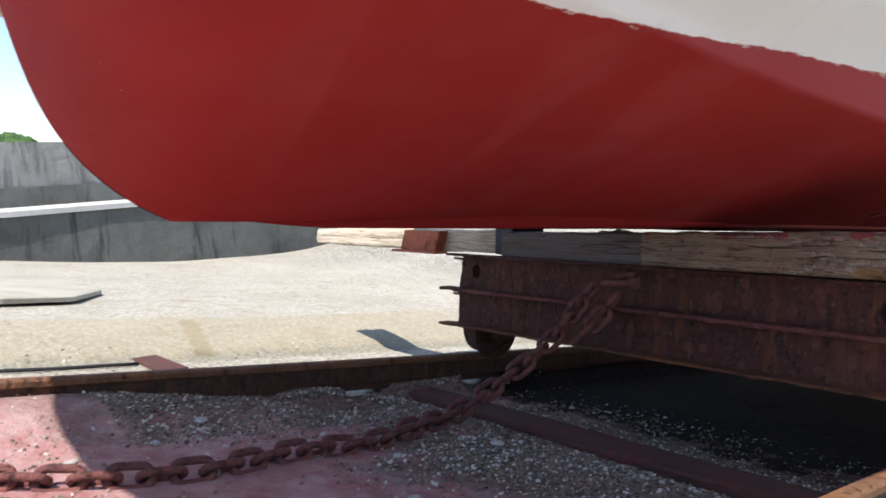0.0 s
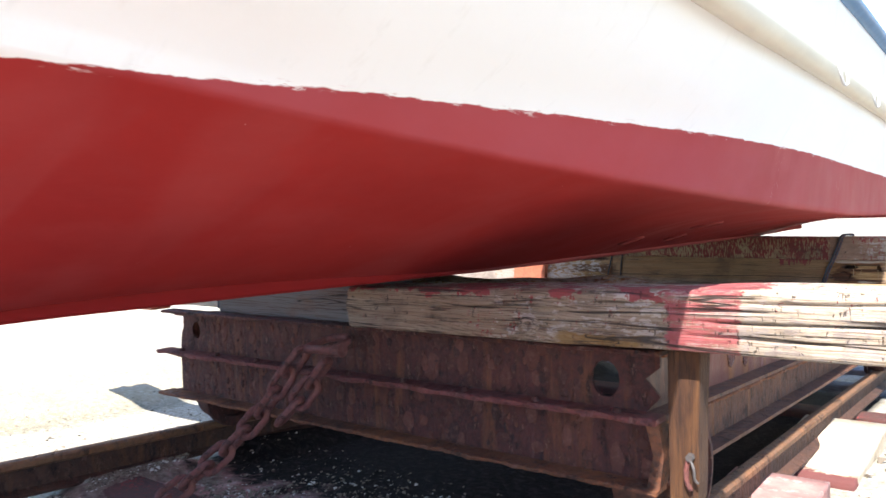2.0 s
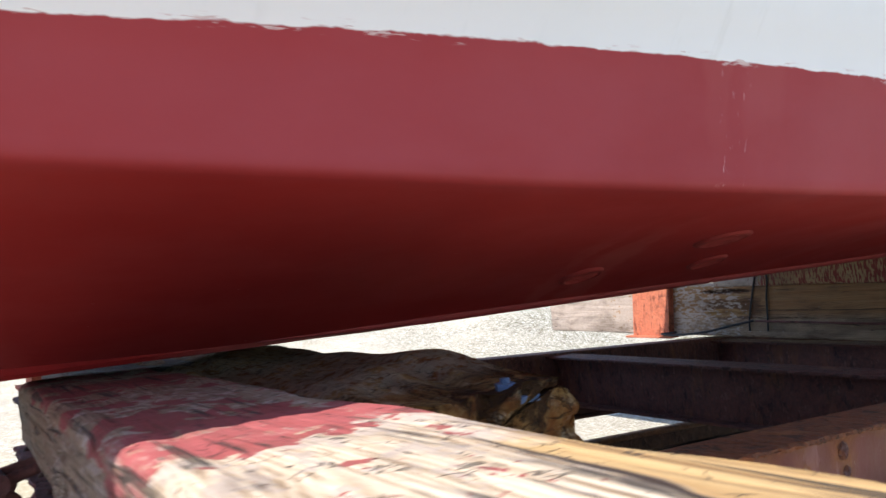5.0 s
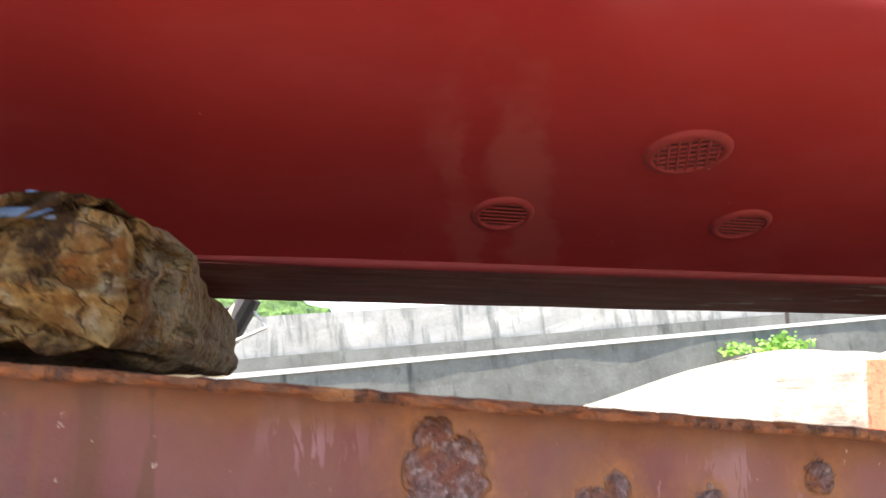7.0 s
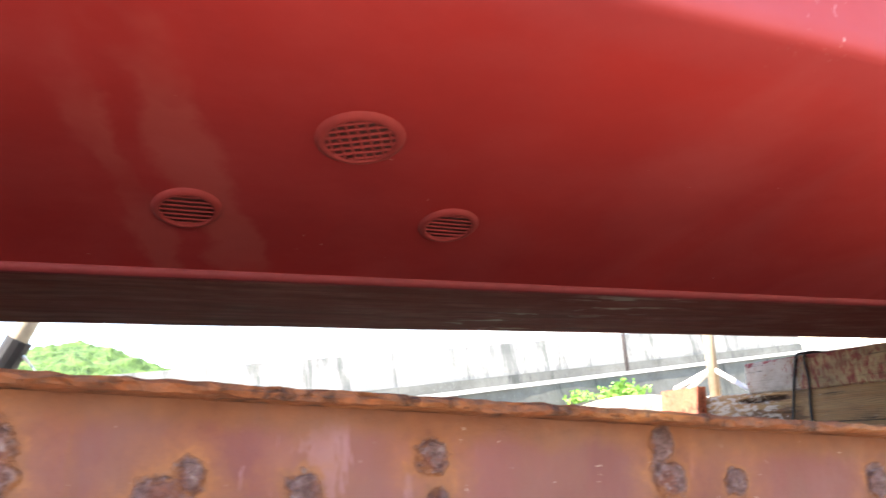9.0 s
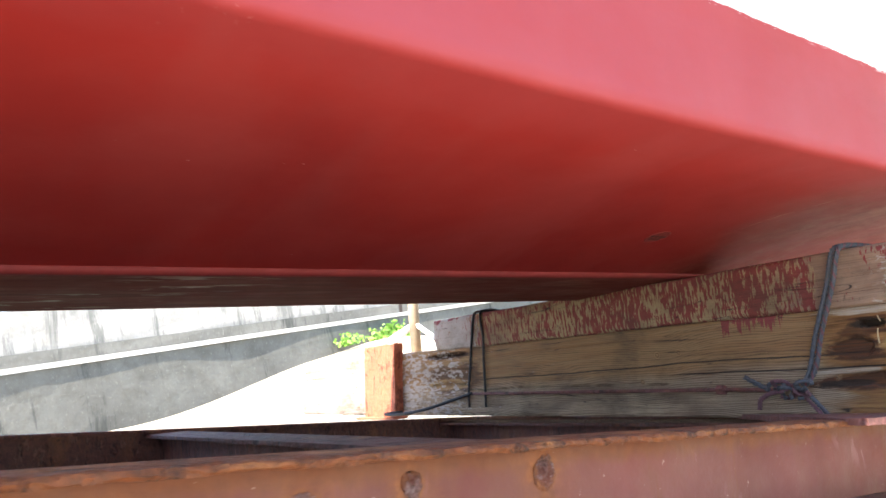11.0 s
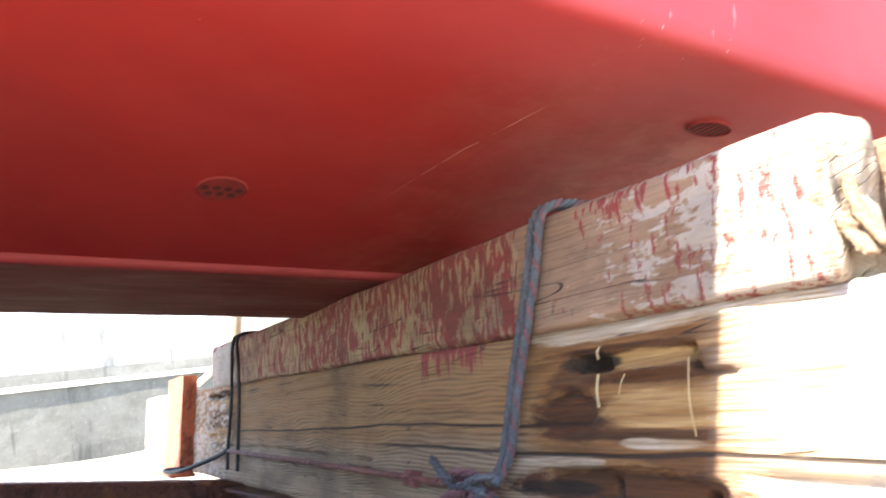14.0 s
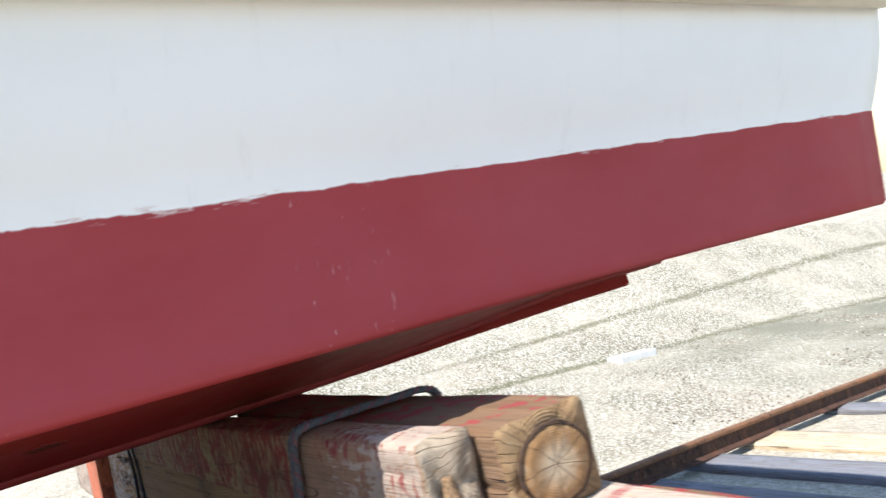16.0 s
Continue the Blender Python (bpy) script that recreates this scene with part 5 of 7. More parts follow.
def boat():
    ob = thing("boat", (0, 0, BASE), "red and white fishing boat propped ashore on a slipway cradle", "boat")
    cols = [i / 110 for i in range(111)]
    rows = [(0, 0)] + [(0, 0.015 + 0.955 * i / 14) for i in range(15)] + [(0, 0.988), (1, 0.04), (1, 0.12), (1, 0.4), (1, 0.7)] + [(2, i / 5) for i in range(6)] + [(3, 0.5), (3, 1)]
    bm = bmesh.new()
    for sign in (1, -1):
        grid = [[bm.verts.new(hull_point(u, r) if sign > 0 else port(fine_bow(u, r))) for r in rows] for u in cols]
        for a, b in zip(grid, grid[1:]):
            for k in range(len(rows) - 1):
                f = (a[k], b[k], b[k + 1], a[k + 1])
                bm.faces.new(f if sign > 0 else f[::-1])
        if sign > 0:
            last = grid[-1]
        else:
            # transom across the stern, and the garboard strip under it
            for k in range(len(rows) - 1):
                bm.faces.new((last[k], grid[-1][k], grid[-1][k + 1], last[k + 1]))
    bmesh.ops.remove_doubles(bm, verts=bm.verts[:], dist=0.0006)
    bmesh.ops.recalc_face_normals(bm, faces=bm.faces[:])
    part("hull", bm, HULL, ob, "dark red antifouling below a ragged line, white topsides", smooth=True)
    # bottom plank: a bar at the forefoot that widens into a broad flat plank aft
    bm = bmesh.new()
    rings = []
    for i in range(110):
        y = -1.50 + 5.70 * i / 109
        half, edge = plank_edge(y)
        lift = 0.02 * max(0, 1 - (y + 1.50) / 0.3) ** 2 + 0.003 * max(0.0, y + 1.25) * (1 - ease(y / 0.6)) + 0.008 * ease((y - 3.1) / 1.0)
        g, mid, low = broad(y), middle(y), BASE - 0.004 + lift
        side = 0.16 * 0.042 + (half - 0.16 * 0.042) * ease((y + 1.50) / 0.9)
        prof = [(-side, edge + 0.004), (-side, low + 0.006), (-side + 0.008 * g, low), (0.0, low + 0.006 * g), (side * 0.5, low + 0.010 * g),
                (side - 0.006 * min(1, side / 0.02), low + 0.015 * g + 0.001), (side, low + 0.018 * g + 0.006), (side, edge + 0.004)]
        rings.append([bm.verts.new((mid + p, y, q + 0.0015 * jitter((y, p * 9, q), 4))) for p, q in prof])
    for a, b in zip(rings, rings[1:]):
        for k in range(len(a) - 1):
            bm.faces.new((a[k], a[k + 1], b[k + 1], b[k]))
    bm.faces.new(rings[0])
    bm.faces.new(rings[-1][::-1])
    bmesh.ops.recalc_face_normals(bm, faces=bm.faces[:])
    part("bottom_plank", bm, KEEL, ob, "worn brown bottom plank with scraped red paint")
    for side in (1, -1):
        # bead of paint along the seam between the plank and the bottom planking
        ys = [0.25 + 4.10 * i / 60 for i in range(61)]
        pts = [(middle(y) + side * (plank_edge(y)[0] + 0.002), y, plank_edge(y)[1] + 0.001) for y in ys]
        part("seam_bead", sweep(pts, [0.002 + 0.009 * ease((y - 0.25) / 0.4) for y in ys], 8), BEAD, ob, smooth=True)
        # rubbing strake
        line = [hull_point(u / 60, (2, 1.0)) if side > 0 else port(hull_point(u / 60, (2, 1.0))) for u in range(61)]
        part("rubbing_strake", sweep([p + Vector((side * 0.018, 0, 0.02)) for p in line], 0.034, 8, squash=1.2), CREAM, ob, "off-white rubbing strake", smooth=True)
        line = [hull_point(u / 60, (3, 1.0)) if side > 0 else port(hull_point(u / 60, (3, 1.0))) for u in range(61)]
        part("gunwale", sweep(line, 0.028, 8), BLUE, ob, "blue-painted gunwale", smooth=True)
    bm = bmesh.new()
    line = [hull_point(u / 60, (3, 0.6)) for u in range(61)]
    a = [bm.verts.new((max(0.003, p.x - 0.01), p.y, p.z)) for p in line]
    b = [bm.verts.new((2 * middle(p.y) - max(0.003, p.x - 0.01), p.y, p.z)) for p in line]
    for k in range(60):
        bm.faces.new((a[k], a[k + 1], b[k + 1], b[k]))
    bmesh.ops.recalc_face_normals(bm, faces=bm.faces[:])
    ext = bmesh.ops.extrude_face_region(bm, geom=bm.faces[:])["geom"]
    for g in ext:
        if isinstance(g, bmesh.types.BMVert):
            g.co.z -= 0.03
    part("deck", bm, plain("deck_paint", (0.45, 0.5, 0.5), 0.7), ob)
    # rope loops hanging from the strake
    for y in (0.75, 1.35):
        x = blended(RUB_X, y) + 0.055
        pts = [(x, y - 0.06, 1.36), (x + 0.004, y - 0.05, 1.325), (x + 0.004, y, 1.312), (x + 0.004, y + 0.05, 1.325), (x, y + 0.06, 1.36)]
        part("rope_loop", sweep(smooth_path(pts, 0.01), 0.004, 6), PALE_STEEL, ob, smooth=True)
    # exhaust stain ring on the topside
    return ob


BOAT = boat()


def bottom_at(x, y):
    """Height and outward normal of the starboard bottom at x, y."""
    def find(xx, yy):
        best = None
        u = max(0.0, min(1.0, (yy + 1.75) / (STERN + 1.75))) ** (1 / 1.35)
        for _ in range(12):
            lo, hi = 0.0, 1.0
            for _ in range(24):
                mid = (lo + hi) / 2
                lo, hi = (mid, hi) if hull_point(u, (0, mid)).x < xx else (lo, mid)
            p = hull_point(u, (0, lo))
            u = max(0.001, min(1.0, u + (yy - p.y) / 8.0))
            best = p
        return best.z
    z = find(x, y)
    n = Vector((find(x + 0.03, y) - z, find(x, y + 0.03) - z, -0.03)).normalized()
    return z, n


def strainer(x, y, r, kind, label):
    """A cast through-hull strainer on the bottom planking."""
    z, n = bottom_at(x, y)
    fore = Vector((0, 1, 0))
    u = (fore - n * fore.dot(n)).normalized()
    w = n.cross(u)
    if kind == "grid":
        u, w = u * 0.92 + w * 0.39, w * 0.92 - u * 0.39
    c = Vector((x, y, z))
    ob = new("strainer")
    ob.parent = BOAT
    ob.location = c - BOAT.location
    tagged(ob, label)
    flat = 0.55 if kind == "bars" else 1.0
    outer, lift = {"flush": (r * 1.2, 0.0012), "bars": (r * 1.12, 0.0035)}.get(kind, (r * 1.36, 0.0068))
    w = w * flat
    m = 28
    bm = bmesh.new()
    loops = []
    for rr, h in ((outer, -0.006), (outer * 0.95, lift * 0.3), (outer * 0.87, lift * 0.8), (r * 1.06, lift), (r, lift * 0.85), (r, -0.003)):
        loops.append([bm.verts.new(c + u * rr * math.cos(k * math.tau / m) + w * rr * math.sin(k * math.tau / m) + n * h) for k in range(m)])
    for a, b in zip(loops, loops[1:]):
        for k in range(m):
            bm.faces.new((a[k], a[(k + 1) % m], b[(k + 1) % m], b[k]))
    bmesh.ops.recalc_face_normals(bm, faces=bm.faces[:])
    part("flange", bm, BRASS, ob, smooth=True)
    if kind == "flush":
        bm = bmesh.new()
        bm.faces.new([bm.verts.new(c + u * r * math.cos(k * math.tau / m) + w * r * math.sin(k * math.tau / m) + n * 0.0008) for k in range(m)])
        part("cover", bm, BRASS, ob)
        for i, (a, b) in enumerate(((-0.75, 0.1), (-0.25, 0.15), (0.25, 0.12), (0.75, 0.05), (-0.5, -0.4), (0.0, -0.38), (0.5, -0.42))):
            at = c + u * r * a + w * r * b + n * 0.0018
            bm = bmesh.new()
            bm.faces.new([bm.verts.new(at + u * 0.0048 * math.cos(k * math.tau / 12) + w * 0.0058 * math.sin(k * math.tau / 12)) for k in range(12)])
            part("hole", bm, HOLE, ob)
        return
    bm = bmesh.new()
    deep = {"bars": 0.0025, "slats": 0.001}.get(kind, 0.0030)
    bm.faces.new([bm.verts.new(c + u * r * math.cos(k * math.tau / m) + w * r * math.sin(k * math.tau / m) + n * deep) for k in range(m)])
    part("bore", bm, HOLE, ob)
    spans, thick = {"bars": (7, 0.05), "slats": (7, 0.036), "grid": (7, 0.045)}[kind]
    for axis_no, (p, q) in enumerate(((u, w), (w, u))):
        if kind == "slats" and axis_no == 1 or kind == "bars" and axis_no == 0:
            continue
        for i in range(spans):
            off = (i - (spans - 1) / 2) * 2 * r / spans
            half = math.sqrt(max(r * r - off * off, 1e-6))
            rise = n * (deep + r * thick * {"grid": 0.6, "slats": 2.6}.get(kind, -0.4))
            part("bar", sweep([c + q * off - p * half + rise, c + q * off + p * half + rise], r * thick, 6), BRASS, ob)


strainer(0.682, 1.065, 0.044, "grid", "round cast strainer painted red over a square grid")
strainer(0.501, 1.250, 0.036, "slats", "round slotted strainer painted red")
strainer(0.489, 0.869, 0.036, "slats", "round slotted strainer painted red")
strainer(0.542, 2.664, 0.027, "flush", "small flush strainer drilled with dark holes")
strainer(0.857, 3.155, 0.031, "bars", "oval slotted intake on the bottom")


# ---- cradle on wheels ----
def top_z(y):
    return 0.676 - 0.0724 * y


def channel(p, q, u, w, depth, wide, t=0.009):
    """A steel channel from p to q: its web of that depth hangs down -w, flanges of that width point to u."""
    prof = [(0, 0), (wide, 0), (wide, -t), (t, -t), (t, -depth + t), (wide, -depth + t), (wide, -depth), (0, -depth)]
    return prism(prof, p, Vector(q) - Vector(p), u, w)


def ragged_bar(p, q, u, wide, thick, rough, step=0.012, seed=0.0):
    """A rust-eaten flat bar from p to q, its outer edge (towards u) nibbled, swollen and flaking."""
    p, q, u, up = Vector(p), Vector(q), Vector(u), Vector((0, 0, 1))
    d = q - p
    n = max(2, int(d.length / step))
    prof = [(-0.5, 0), (0.30, 0), (0.42, 0.0), (0.485, -0.12), (0.5, -0.38), (0.5, -0.66), (0.47, -0.95), (0.36, -1.05), (0.25, -1), (-0.5, -1)]
    verts, faces, m = [], [], len(prof)
    for i in range(n + 1):
        s = d.length * i / n
        c = p + d * i / n
        bite = rough * (jitter((s, seed, 1), 9) + 0.5 * jitter((s, seed, 2), 27))
        swell = 1 + 0.4 * jitter((s, seed, 3), 12)
        for j, (a, b) in enumerate(prof):
            out = a * wide
            h = b * thick
            if 0 < j < m - 1:
                out += bite + rough * 0.55 * jitter((s * 55, j * 0.9, seed), 1) + rough * 0.3 * jitter((s * 140, j * 1.7, seed), 1)
                h = h * swell + rough * 0.35 * jitter((s * 60, j * 1.1 + 30, seed), 1)
            verts.append(c + u * out + up * h)
    for i in range(n):
        for j in range(m):
            k = (j + 1) % m
            faces.append((i * m + j, i * m + k, (i + 1) * m + k, (i + 1) * m + j))
    faces += [tuple(range(m)), tuple(n * m + j for j in range(m))[::-1]]
    bm = bmesh.new()
    vs = [bm.verts.new(v) for v in verts]
    for f in faces:
        bm.faces.new([vs[j] for j in f])
    bmesh.ops.recalc_face_normals(bm, faces=bm.faces[:])
    return bm


def cradle():
    ob = thing("slipway_cradle", (0, 0.0, rail_z(0)), "rusty steel slipway cradle on four flanged wheels", "cradle")
    # front: two channels one on the other, flanges to the front
    x0, x1 = -0.86, 0.925
    notch = [(x0, 0.548), (x1 - 0.035, 0.548), (x1, 0.585), (x1 - 0.034, 0.622), (x1, 0.650), (x1, 0.69), (x0 + 0.012, 0.69), (x0 + 0.035, 0.65), (x0 + 0.01, 0.61)]
    up = new("upper_channel")
    up.parent = ob
    part("web", plate(notch, [ring_loop(-0.761, 0.622, 0.024, 0.03), ring_loop(0.798, 0.614, 0.034, 0.042)], (0, 0, 0), (1, 0, 0), (0, 0, 1), (0, 0.009, 0)), RUST_DARK, up)
    part("flange", ragged_bar((x0 - 0.03, -0.0275, 0.694), (x1 + 0.02, -0.0275, 0.694), (0, -1, 0), 0.055, 0.010, 0.006, seed=1), RUST_DARK, up)
    part("flange", ragged_bar((x0 - 0.06, -0.031, 0.551), (x1 + 0.012, -0.031, 0.551), (0, -1, 0), 0.062, 0.013, 0.010, seed=2), RUST_RED, up)
    low = new("lower_channel")
    low.parent = ob
    part("web", box(x0, x1, 0.0, 0.009, 0.398, 0.541), RUST_DARK, low)
    part("flange", ragged_bar((x0 - 0.06, -0.031, 0.399), (x1 + 0.01, -0.031, 0.399), (0, -1, 0), 0.062, 0.009, 0.008, seed=3), RUST_EDGE, low)
    part("flange", box(x0 - 0.02, x1 + 0.01, 0.009, 0.075, 0.392, 0.401, 0.002), RUST_DARK, low)
    # blistered rust over the front webs
    gen = random.Random(11)
    bm = bmesh.new()
    for _ in range(260):
        x, z, r = gen.uniform(x0 + 0.03, x1 - 0.03), gen.uniform(0.405, 0.68), gen.choice((0.005, 0.007, 0.009, 0.013, 0.018))
        if abs(z - 0.546) < 0.02 or (x - 0.798) ** 2 + (z - 0.614) ** 2 < 0.0036 or (x + 0.761) ** 2 + (z - 0.622) ** 2 < 0.0025 or (z > 0.56 and (x > x1 - 0.1 or x < x0 + 0.07)):
            continue
        tall = gen.uniform(0.8, 2.2)
        for v in bmesh.ops.create_icosphere(bm, subdivisions=2, radius=1)["verts"]:
            d = v.co.copy()
            k = r * (1 + 0.5 * jitter(d + Vector((x * 30, z * 30, 0)), 1.6))
            v.co = Vector((x + d.x * k, -0.0005 + d.y * 0.004 * (1 + jitter(d * 2 + Vector((x * 9, 0, z * 9)), 2)), z + d.z * k * tall))
    part("rust_crust", bm, FLAKES, ob, "flaking blisters of dark rust", kind="stuff")
    # rivets along the middle flange
    for i in range(9):
        x = -0.8 + i * 0.205
        part("rivet", sweep([(x, -0.035, 0.551), (x, -0.035, 0.561)], [0.011, 0.007], 8), RUST_DARK, up)
    # the two side members, each a pair of channels
    for side, mat, name in ((1, RUST_PINK, "near_side"), (-1, RUST_FAR, "far_side")):
        xw = side * 0.862
        for k, (a, b) in enumerate(((0.0, 0.150), (0.152, 0.29))):
            p, q = (xw, 0.015, top_z(0.015) - a), (xw, 3.75, top_z(3.75) - a)
            d = b - a
            t = 0.010
            lean = (Vector(q) - Vector(p)).normalized()
            u, w = Vector((side, 0, 0)), Vector((0, 0, 1))
            beam = new("side_beam")
            beam.parent = ob
            length = (Vector(q) - Vector(p)).length
            holes = []
            if side < 0 and k == 0:
                holes = [ring_loop(s, -0.062, 0.028, 0.018) for s in (0.75,)]
            web = plate([(0, -t), (length, -t), (length, -d + t), (0, -d + t)], holes, p, lean, w, Vector((-side * 0.008, 0, 0)))
            part("web", web, RUST_BROWN if side > 0 and k else mat, beam)
            part("flange", ragged_bar(p, q, u, 0.11, t, 0.007 if side > 0 else 0.004, 0.006 if side > 0 else 0.03, k + side), RUST_LIP if side > 0 else RUST_FAR, beam)
            part("flange", prism([(-0.055, -d + t), (0.055, -d + t), (0.055, -d), (-0.055, -d)], p, Vector(q) - Vector(p), u, w), RUST_BROWN if side > 0 else mat, beam)
    # scabs of flaking rust on the near web
    for cy, cz, r in SCABS:
        bm = bmesh.new()
        bmesh.ops.create_icosphere(bm, subdivisions=5, radius=1)
        for v in bm.verts:
            d = v.co.copy()
            k = r * (1 + 0.26 * jitter(d + Vector((cy * 9, cz * 9, 0)), 1.8) + 0.09 * jitter(d + Vector((cy * 9, cz, 0)), 6) + 0.03 * jitter(d + Vector((cy * 9, cz, 2)), 17))
            v.co = Vector((0.863 + d.x * (0.0035 + 0.002 * jitter(d * 3 + Vector((cy, 0, 0)), 2.4) + 0.0022 * jitter(d * 3 + Vector((cy, 0, 0)), 6) + 0.0016 * jitter(d * 3 + Vector((cy, 4, 0)), 15)), cy + d.y * k, cz + d.z * k))
        part("rust_scab", bm, RUST_PINK, ob, smooth=True)
    # cross members
    for y, t0 in ((1.95, 0.0), (3.05, 0.004), (3.72, 0.0)):
        zt = top_z(y) - 0.011 - t0
        beam = new("cross_beam")
        beam.parent = ob
        part("web", box(-0.85, 0.85, y, y + 0.009, zt - 0.19, zt - 0.01), RUST_FAR, beam)
        part("flange", box(-0.85, 0.85, y - 0.05, y + 0.059, zt - 0.010, zt, 0.002), RUST_FAR, beam)
        part("flange", box(-0.85, 0.85, y - 0.05, y + 0.059, zt - 0.20, zt - 0.19, 0.002), RUST_FAR, beam)
    # bearing plate with a slotted hole, on the near member under the aft timber
    zt = top_z(2.87)
    slot = ring_loop(0.83, 2.885, 0.030, 0.045, 20)
    out = [(0.46, 2.99), (0.53, 2.935), (0.61, 2.87), (0.66, 2.79), (0.69, 2.76), (0.80, 2.69), (0.90, 2.62), (0.96, 2.60), (0.96, 3.16), (0.44, 3.09)]
    bm = plate(out, [slot], (0, 0, zt - 0.008), (1, 0, 0), (0, 1, 0), (0, 0, 0.012))
    bm.transform(Matrix.Translation((0, 2.87, zt)) @ pose(0, 0, 0, -4.1) @ Matrix.Translation((0, -2.87, -zt)))
    part("bearing_plate", bm, RUST_PLATE, ob, "dull red steel plate with a slotted hole")
    # wheels
    for sx in (-1, 1):
        for y in (0.21, 3.42):
            r, x = 0.115, sx * RAIL_X
            z = rail_z(y) + r
            wheel = new("wheel")
            wheel.parent = ob
            wheel.location = Vector((x, y, z)) - ob.location
            bm = bmesh.new()
            prof = [(-0.045, 0.03), (-0.045, r * 0.6), (-0.03, r * 0.64), (-0.03, r * 0.86), (-0.045, r * 0.9), (-0.045, r), (0.035, r), (0.036, r + 0.022), (0.052, r + 0.02), (0.052, r * 0.88),
                    (0.03, r * 0.84), (0.03, r * 0.62), (0.05, r * 0.56), (0.05, 0.03)]
            m = 32
            loops = [[bm.verts.new((x - sx * a, y + b * math.cos(k * math.tau / m), z + b * math.sin(k * math.tau / m))) for k in range(m)] for a, b in prof]
            for a, b in zip(loops, loops[1:]):
                for k in range(m):
                    bm.faces.new((a[k], a[(k + 1) % m], b[(k + 1) % m], b[k]))
            bm.faces.new(loops[0])
            bm.faces.new(loops[-1][::-1])
            bmesh.ops.recalc_face_normals(bm, faces=bm.faces[:])
            part("tread", bm, RUST_DARK, wheel)
            part("axle", sweep([(x - 0.085, y, z), (x + 0.060, y, z)], 0.022, 12), RUST_DARK, wheel)
            part("axle_box", box(x - 0.10, x - 0.06, y - 0.05, y + 0.05, z - 0.05, top_z(y) - 0.285, 0.004), RUST_DARK, wheel)
            if sx < 0 or y > 1:
                part("axle_box", box(x + 0.06, x + 0.10, y - 0.05, y + 0.05, z - 0.05, top_z(y) - 0.285, 0.004), RUST_DARK, wheel)
    # corner post bolted to the near end of the front
    bm = bmesh.new()
    box(0.955, 1.026, -0.042, 0.026, 0.345, 0.698, 0.006, bm)
    bmesh.ops.subdivide_edges(bm, edges=bm.edges[:], cuts=3, use_grid_fill=True)
    for v in bm.verts:
        v.co.x -= max(0.0, v.co.x - 0.96) * 0.20 * (0.69 - v.co.z) / 0.35
        v.co.z += max(0.0, v.co.x - 0.96) * 0.7 * max(0.0, 0.42 - v.co.z) / 0.08
        v.co += Vector((0.004 * jitter(v.co, 9), 0.004 * jitter(v.co + Vector((5, 0, 0)), 9), 0.006 * jitter(v.co + Vector((0, 5, 0)), 7)))
    part("corner_post", bm, POST, ob, "rust-stained brown wooden corner post")
    part("bolt", sweep([(1.003, -0.040, 0.482), (1.003, -0.054, 0.482)], [0.009, 0.008], 6), HOOK, ob)
    part("hook", sweep(smooth_path([(1.003, -0.050, 0.480), (1.013, -0.056, 0.462), (1.014, -0.054, 0.440), (1.020, -0.050, 0.432)], 0.006), 0.003, 6), HOOK, ob)
    bm = sweep(smooth_path([(0.999, -0.046, 0.476), (0.995, -0.048, 0.455), (0.996, -0.048, 0.430), (1.003, -0.046, 0.412)], 0.006), 0.0055, 6, squash=0.6)
    part("tag", bm, RUST_CHAIN, ob, "dark red flat bar on the post", smooth=True)
    # bracket plate under the front, down to the wheel
    bm = prism([(0.785, 0.392), (0.938, 0.392), (0.938, 0.290), (0.925, 0.268), (0.800, 0.290)], (0, 0.035, 0), (0, 0.012, 0), (1, 0, 0), (0, 0, 1))
    part("bracket_plate", bm, RUST_BROWN, ob, "rust-brown bracket plate over the wheel")
    bm = prism([(0.905, 0.541), (0.935, 0.536), (0.945, 0.47), (0.935, 0.40), (0.905, 0.395), (0.922, 0.47)], (0, -0.040, 0), (0, 0.045, 0), (1, 0, 0), (0, 0, 1))
    part("end_lip", bm, RUST_EDGE, ob, "orange-edged bent end of the channel")
    return ob


def plate_mat():
    return rust_mat("rust_plate", (0.09, 0.034, 0.028), (0.16, 0.065, 0.055), orange=0.3)


RUST_PLATE = plate_mat()


def post_mat():
    # brown timber stained by rust, fibres upright
    m = Mat("post_timber", 0.9)
    fibre = m.noise(140, 4, 0.7, m.scaled(1.4, 1.4, 0.04), 0.2)
    wide = m.noise(16, 5, 0.65, m.scaled(1.5, 1.5, 0.25), 0.6)
    c = m.mix(m.ramp(wide, 0.35, 0.65), (0.040, 0.014, 0.006), (0.115, 0.047, 0.015))
    c = m.mix(m.ramp(fibre, 0.50, 0.36, 0, 0.8), c, (0.022, 0.009, 0.004))
    c = m.mix(m.ramp(fibre, 0.60, 0.72, 0, 0.3), c, (0.17, 0.082, 0.032))
    return m.done(c, 0.9, m.sum("ADD", fibre, wide), 0.9, 0.006)


def flake_mat():
    m = Mat("rust_flakes", 0.85)
    r, n = m.island(), m.noise(80, 4, 0.7)
    c = m.mix(r, (0.035, 0.013, 0.010), (0.12, 0.040, 0.026))
    c = m.mix(m.ramp(n, 0.5, 0.7, 0, 0.7), c, (0.16, 0.075, 0.055))
    return m.done(c, 0.85, n, 0.8, 0.004)


POST, FLAKES = post_mat(), flake_mat()
cradle()


# ---- timbers laid across the cradle ----
def capped(bm):
    """Marks the sawn ends of a timber for a second material."""
    bm.normal_update()
    for f in bm.faces:
        if abs(f.normal.x) > 0.75:
            f.material_index = 1
    return bm


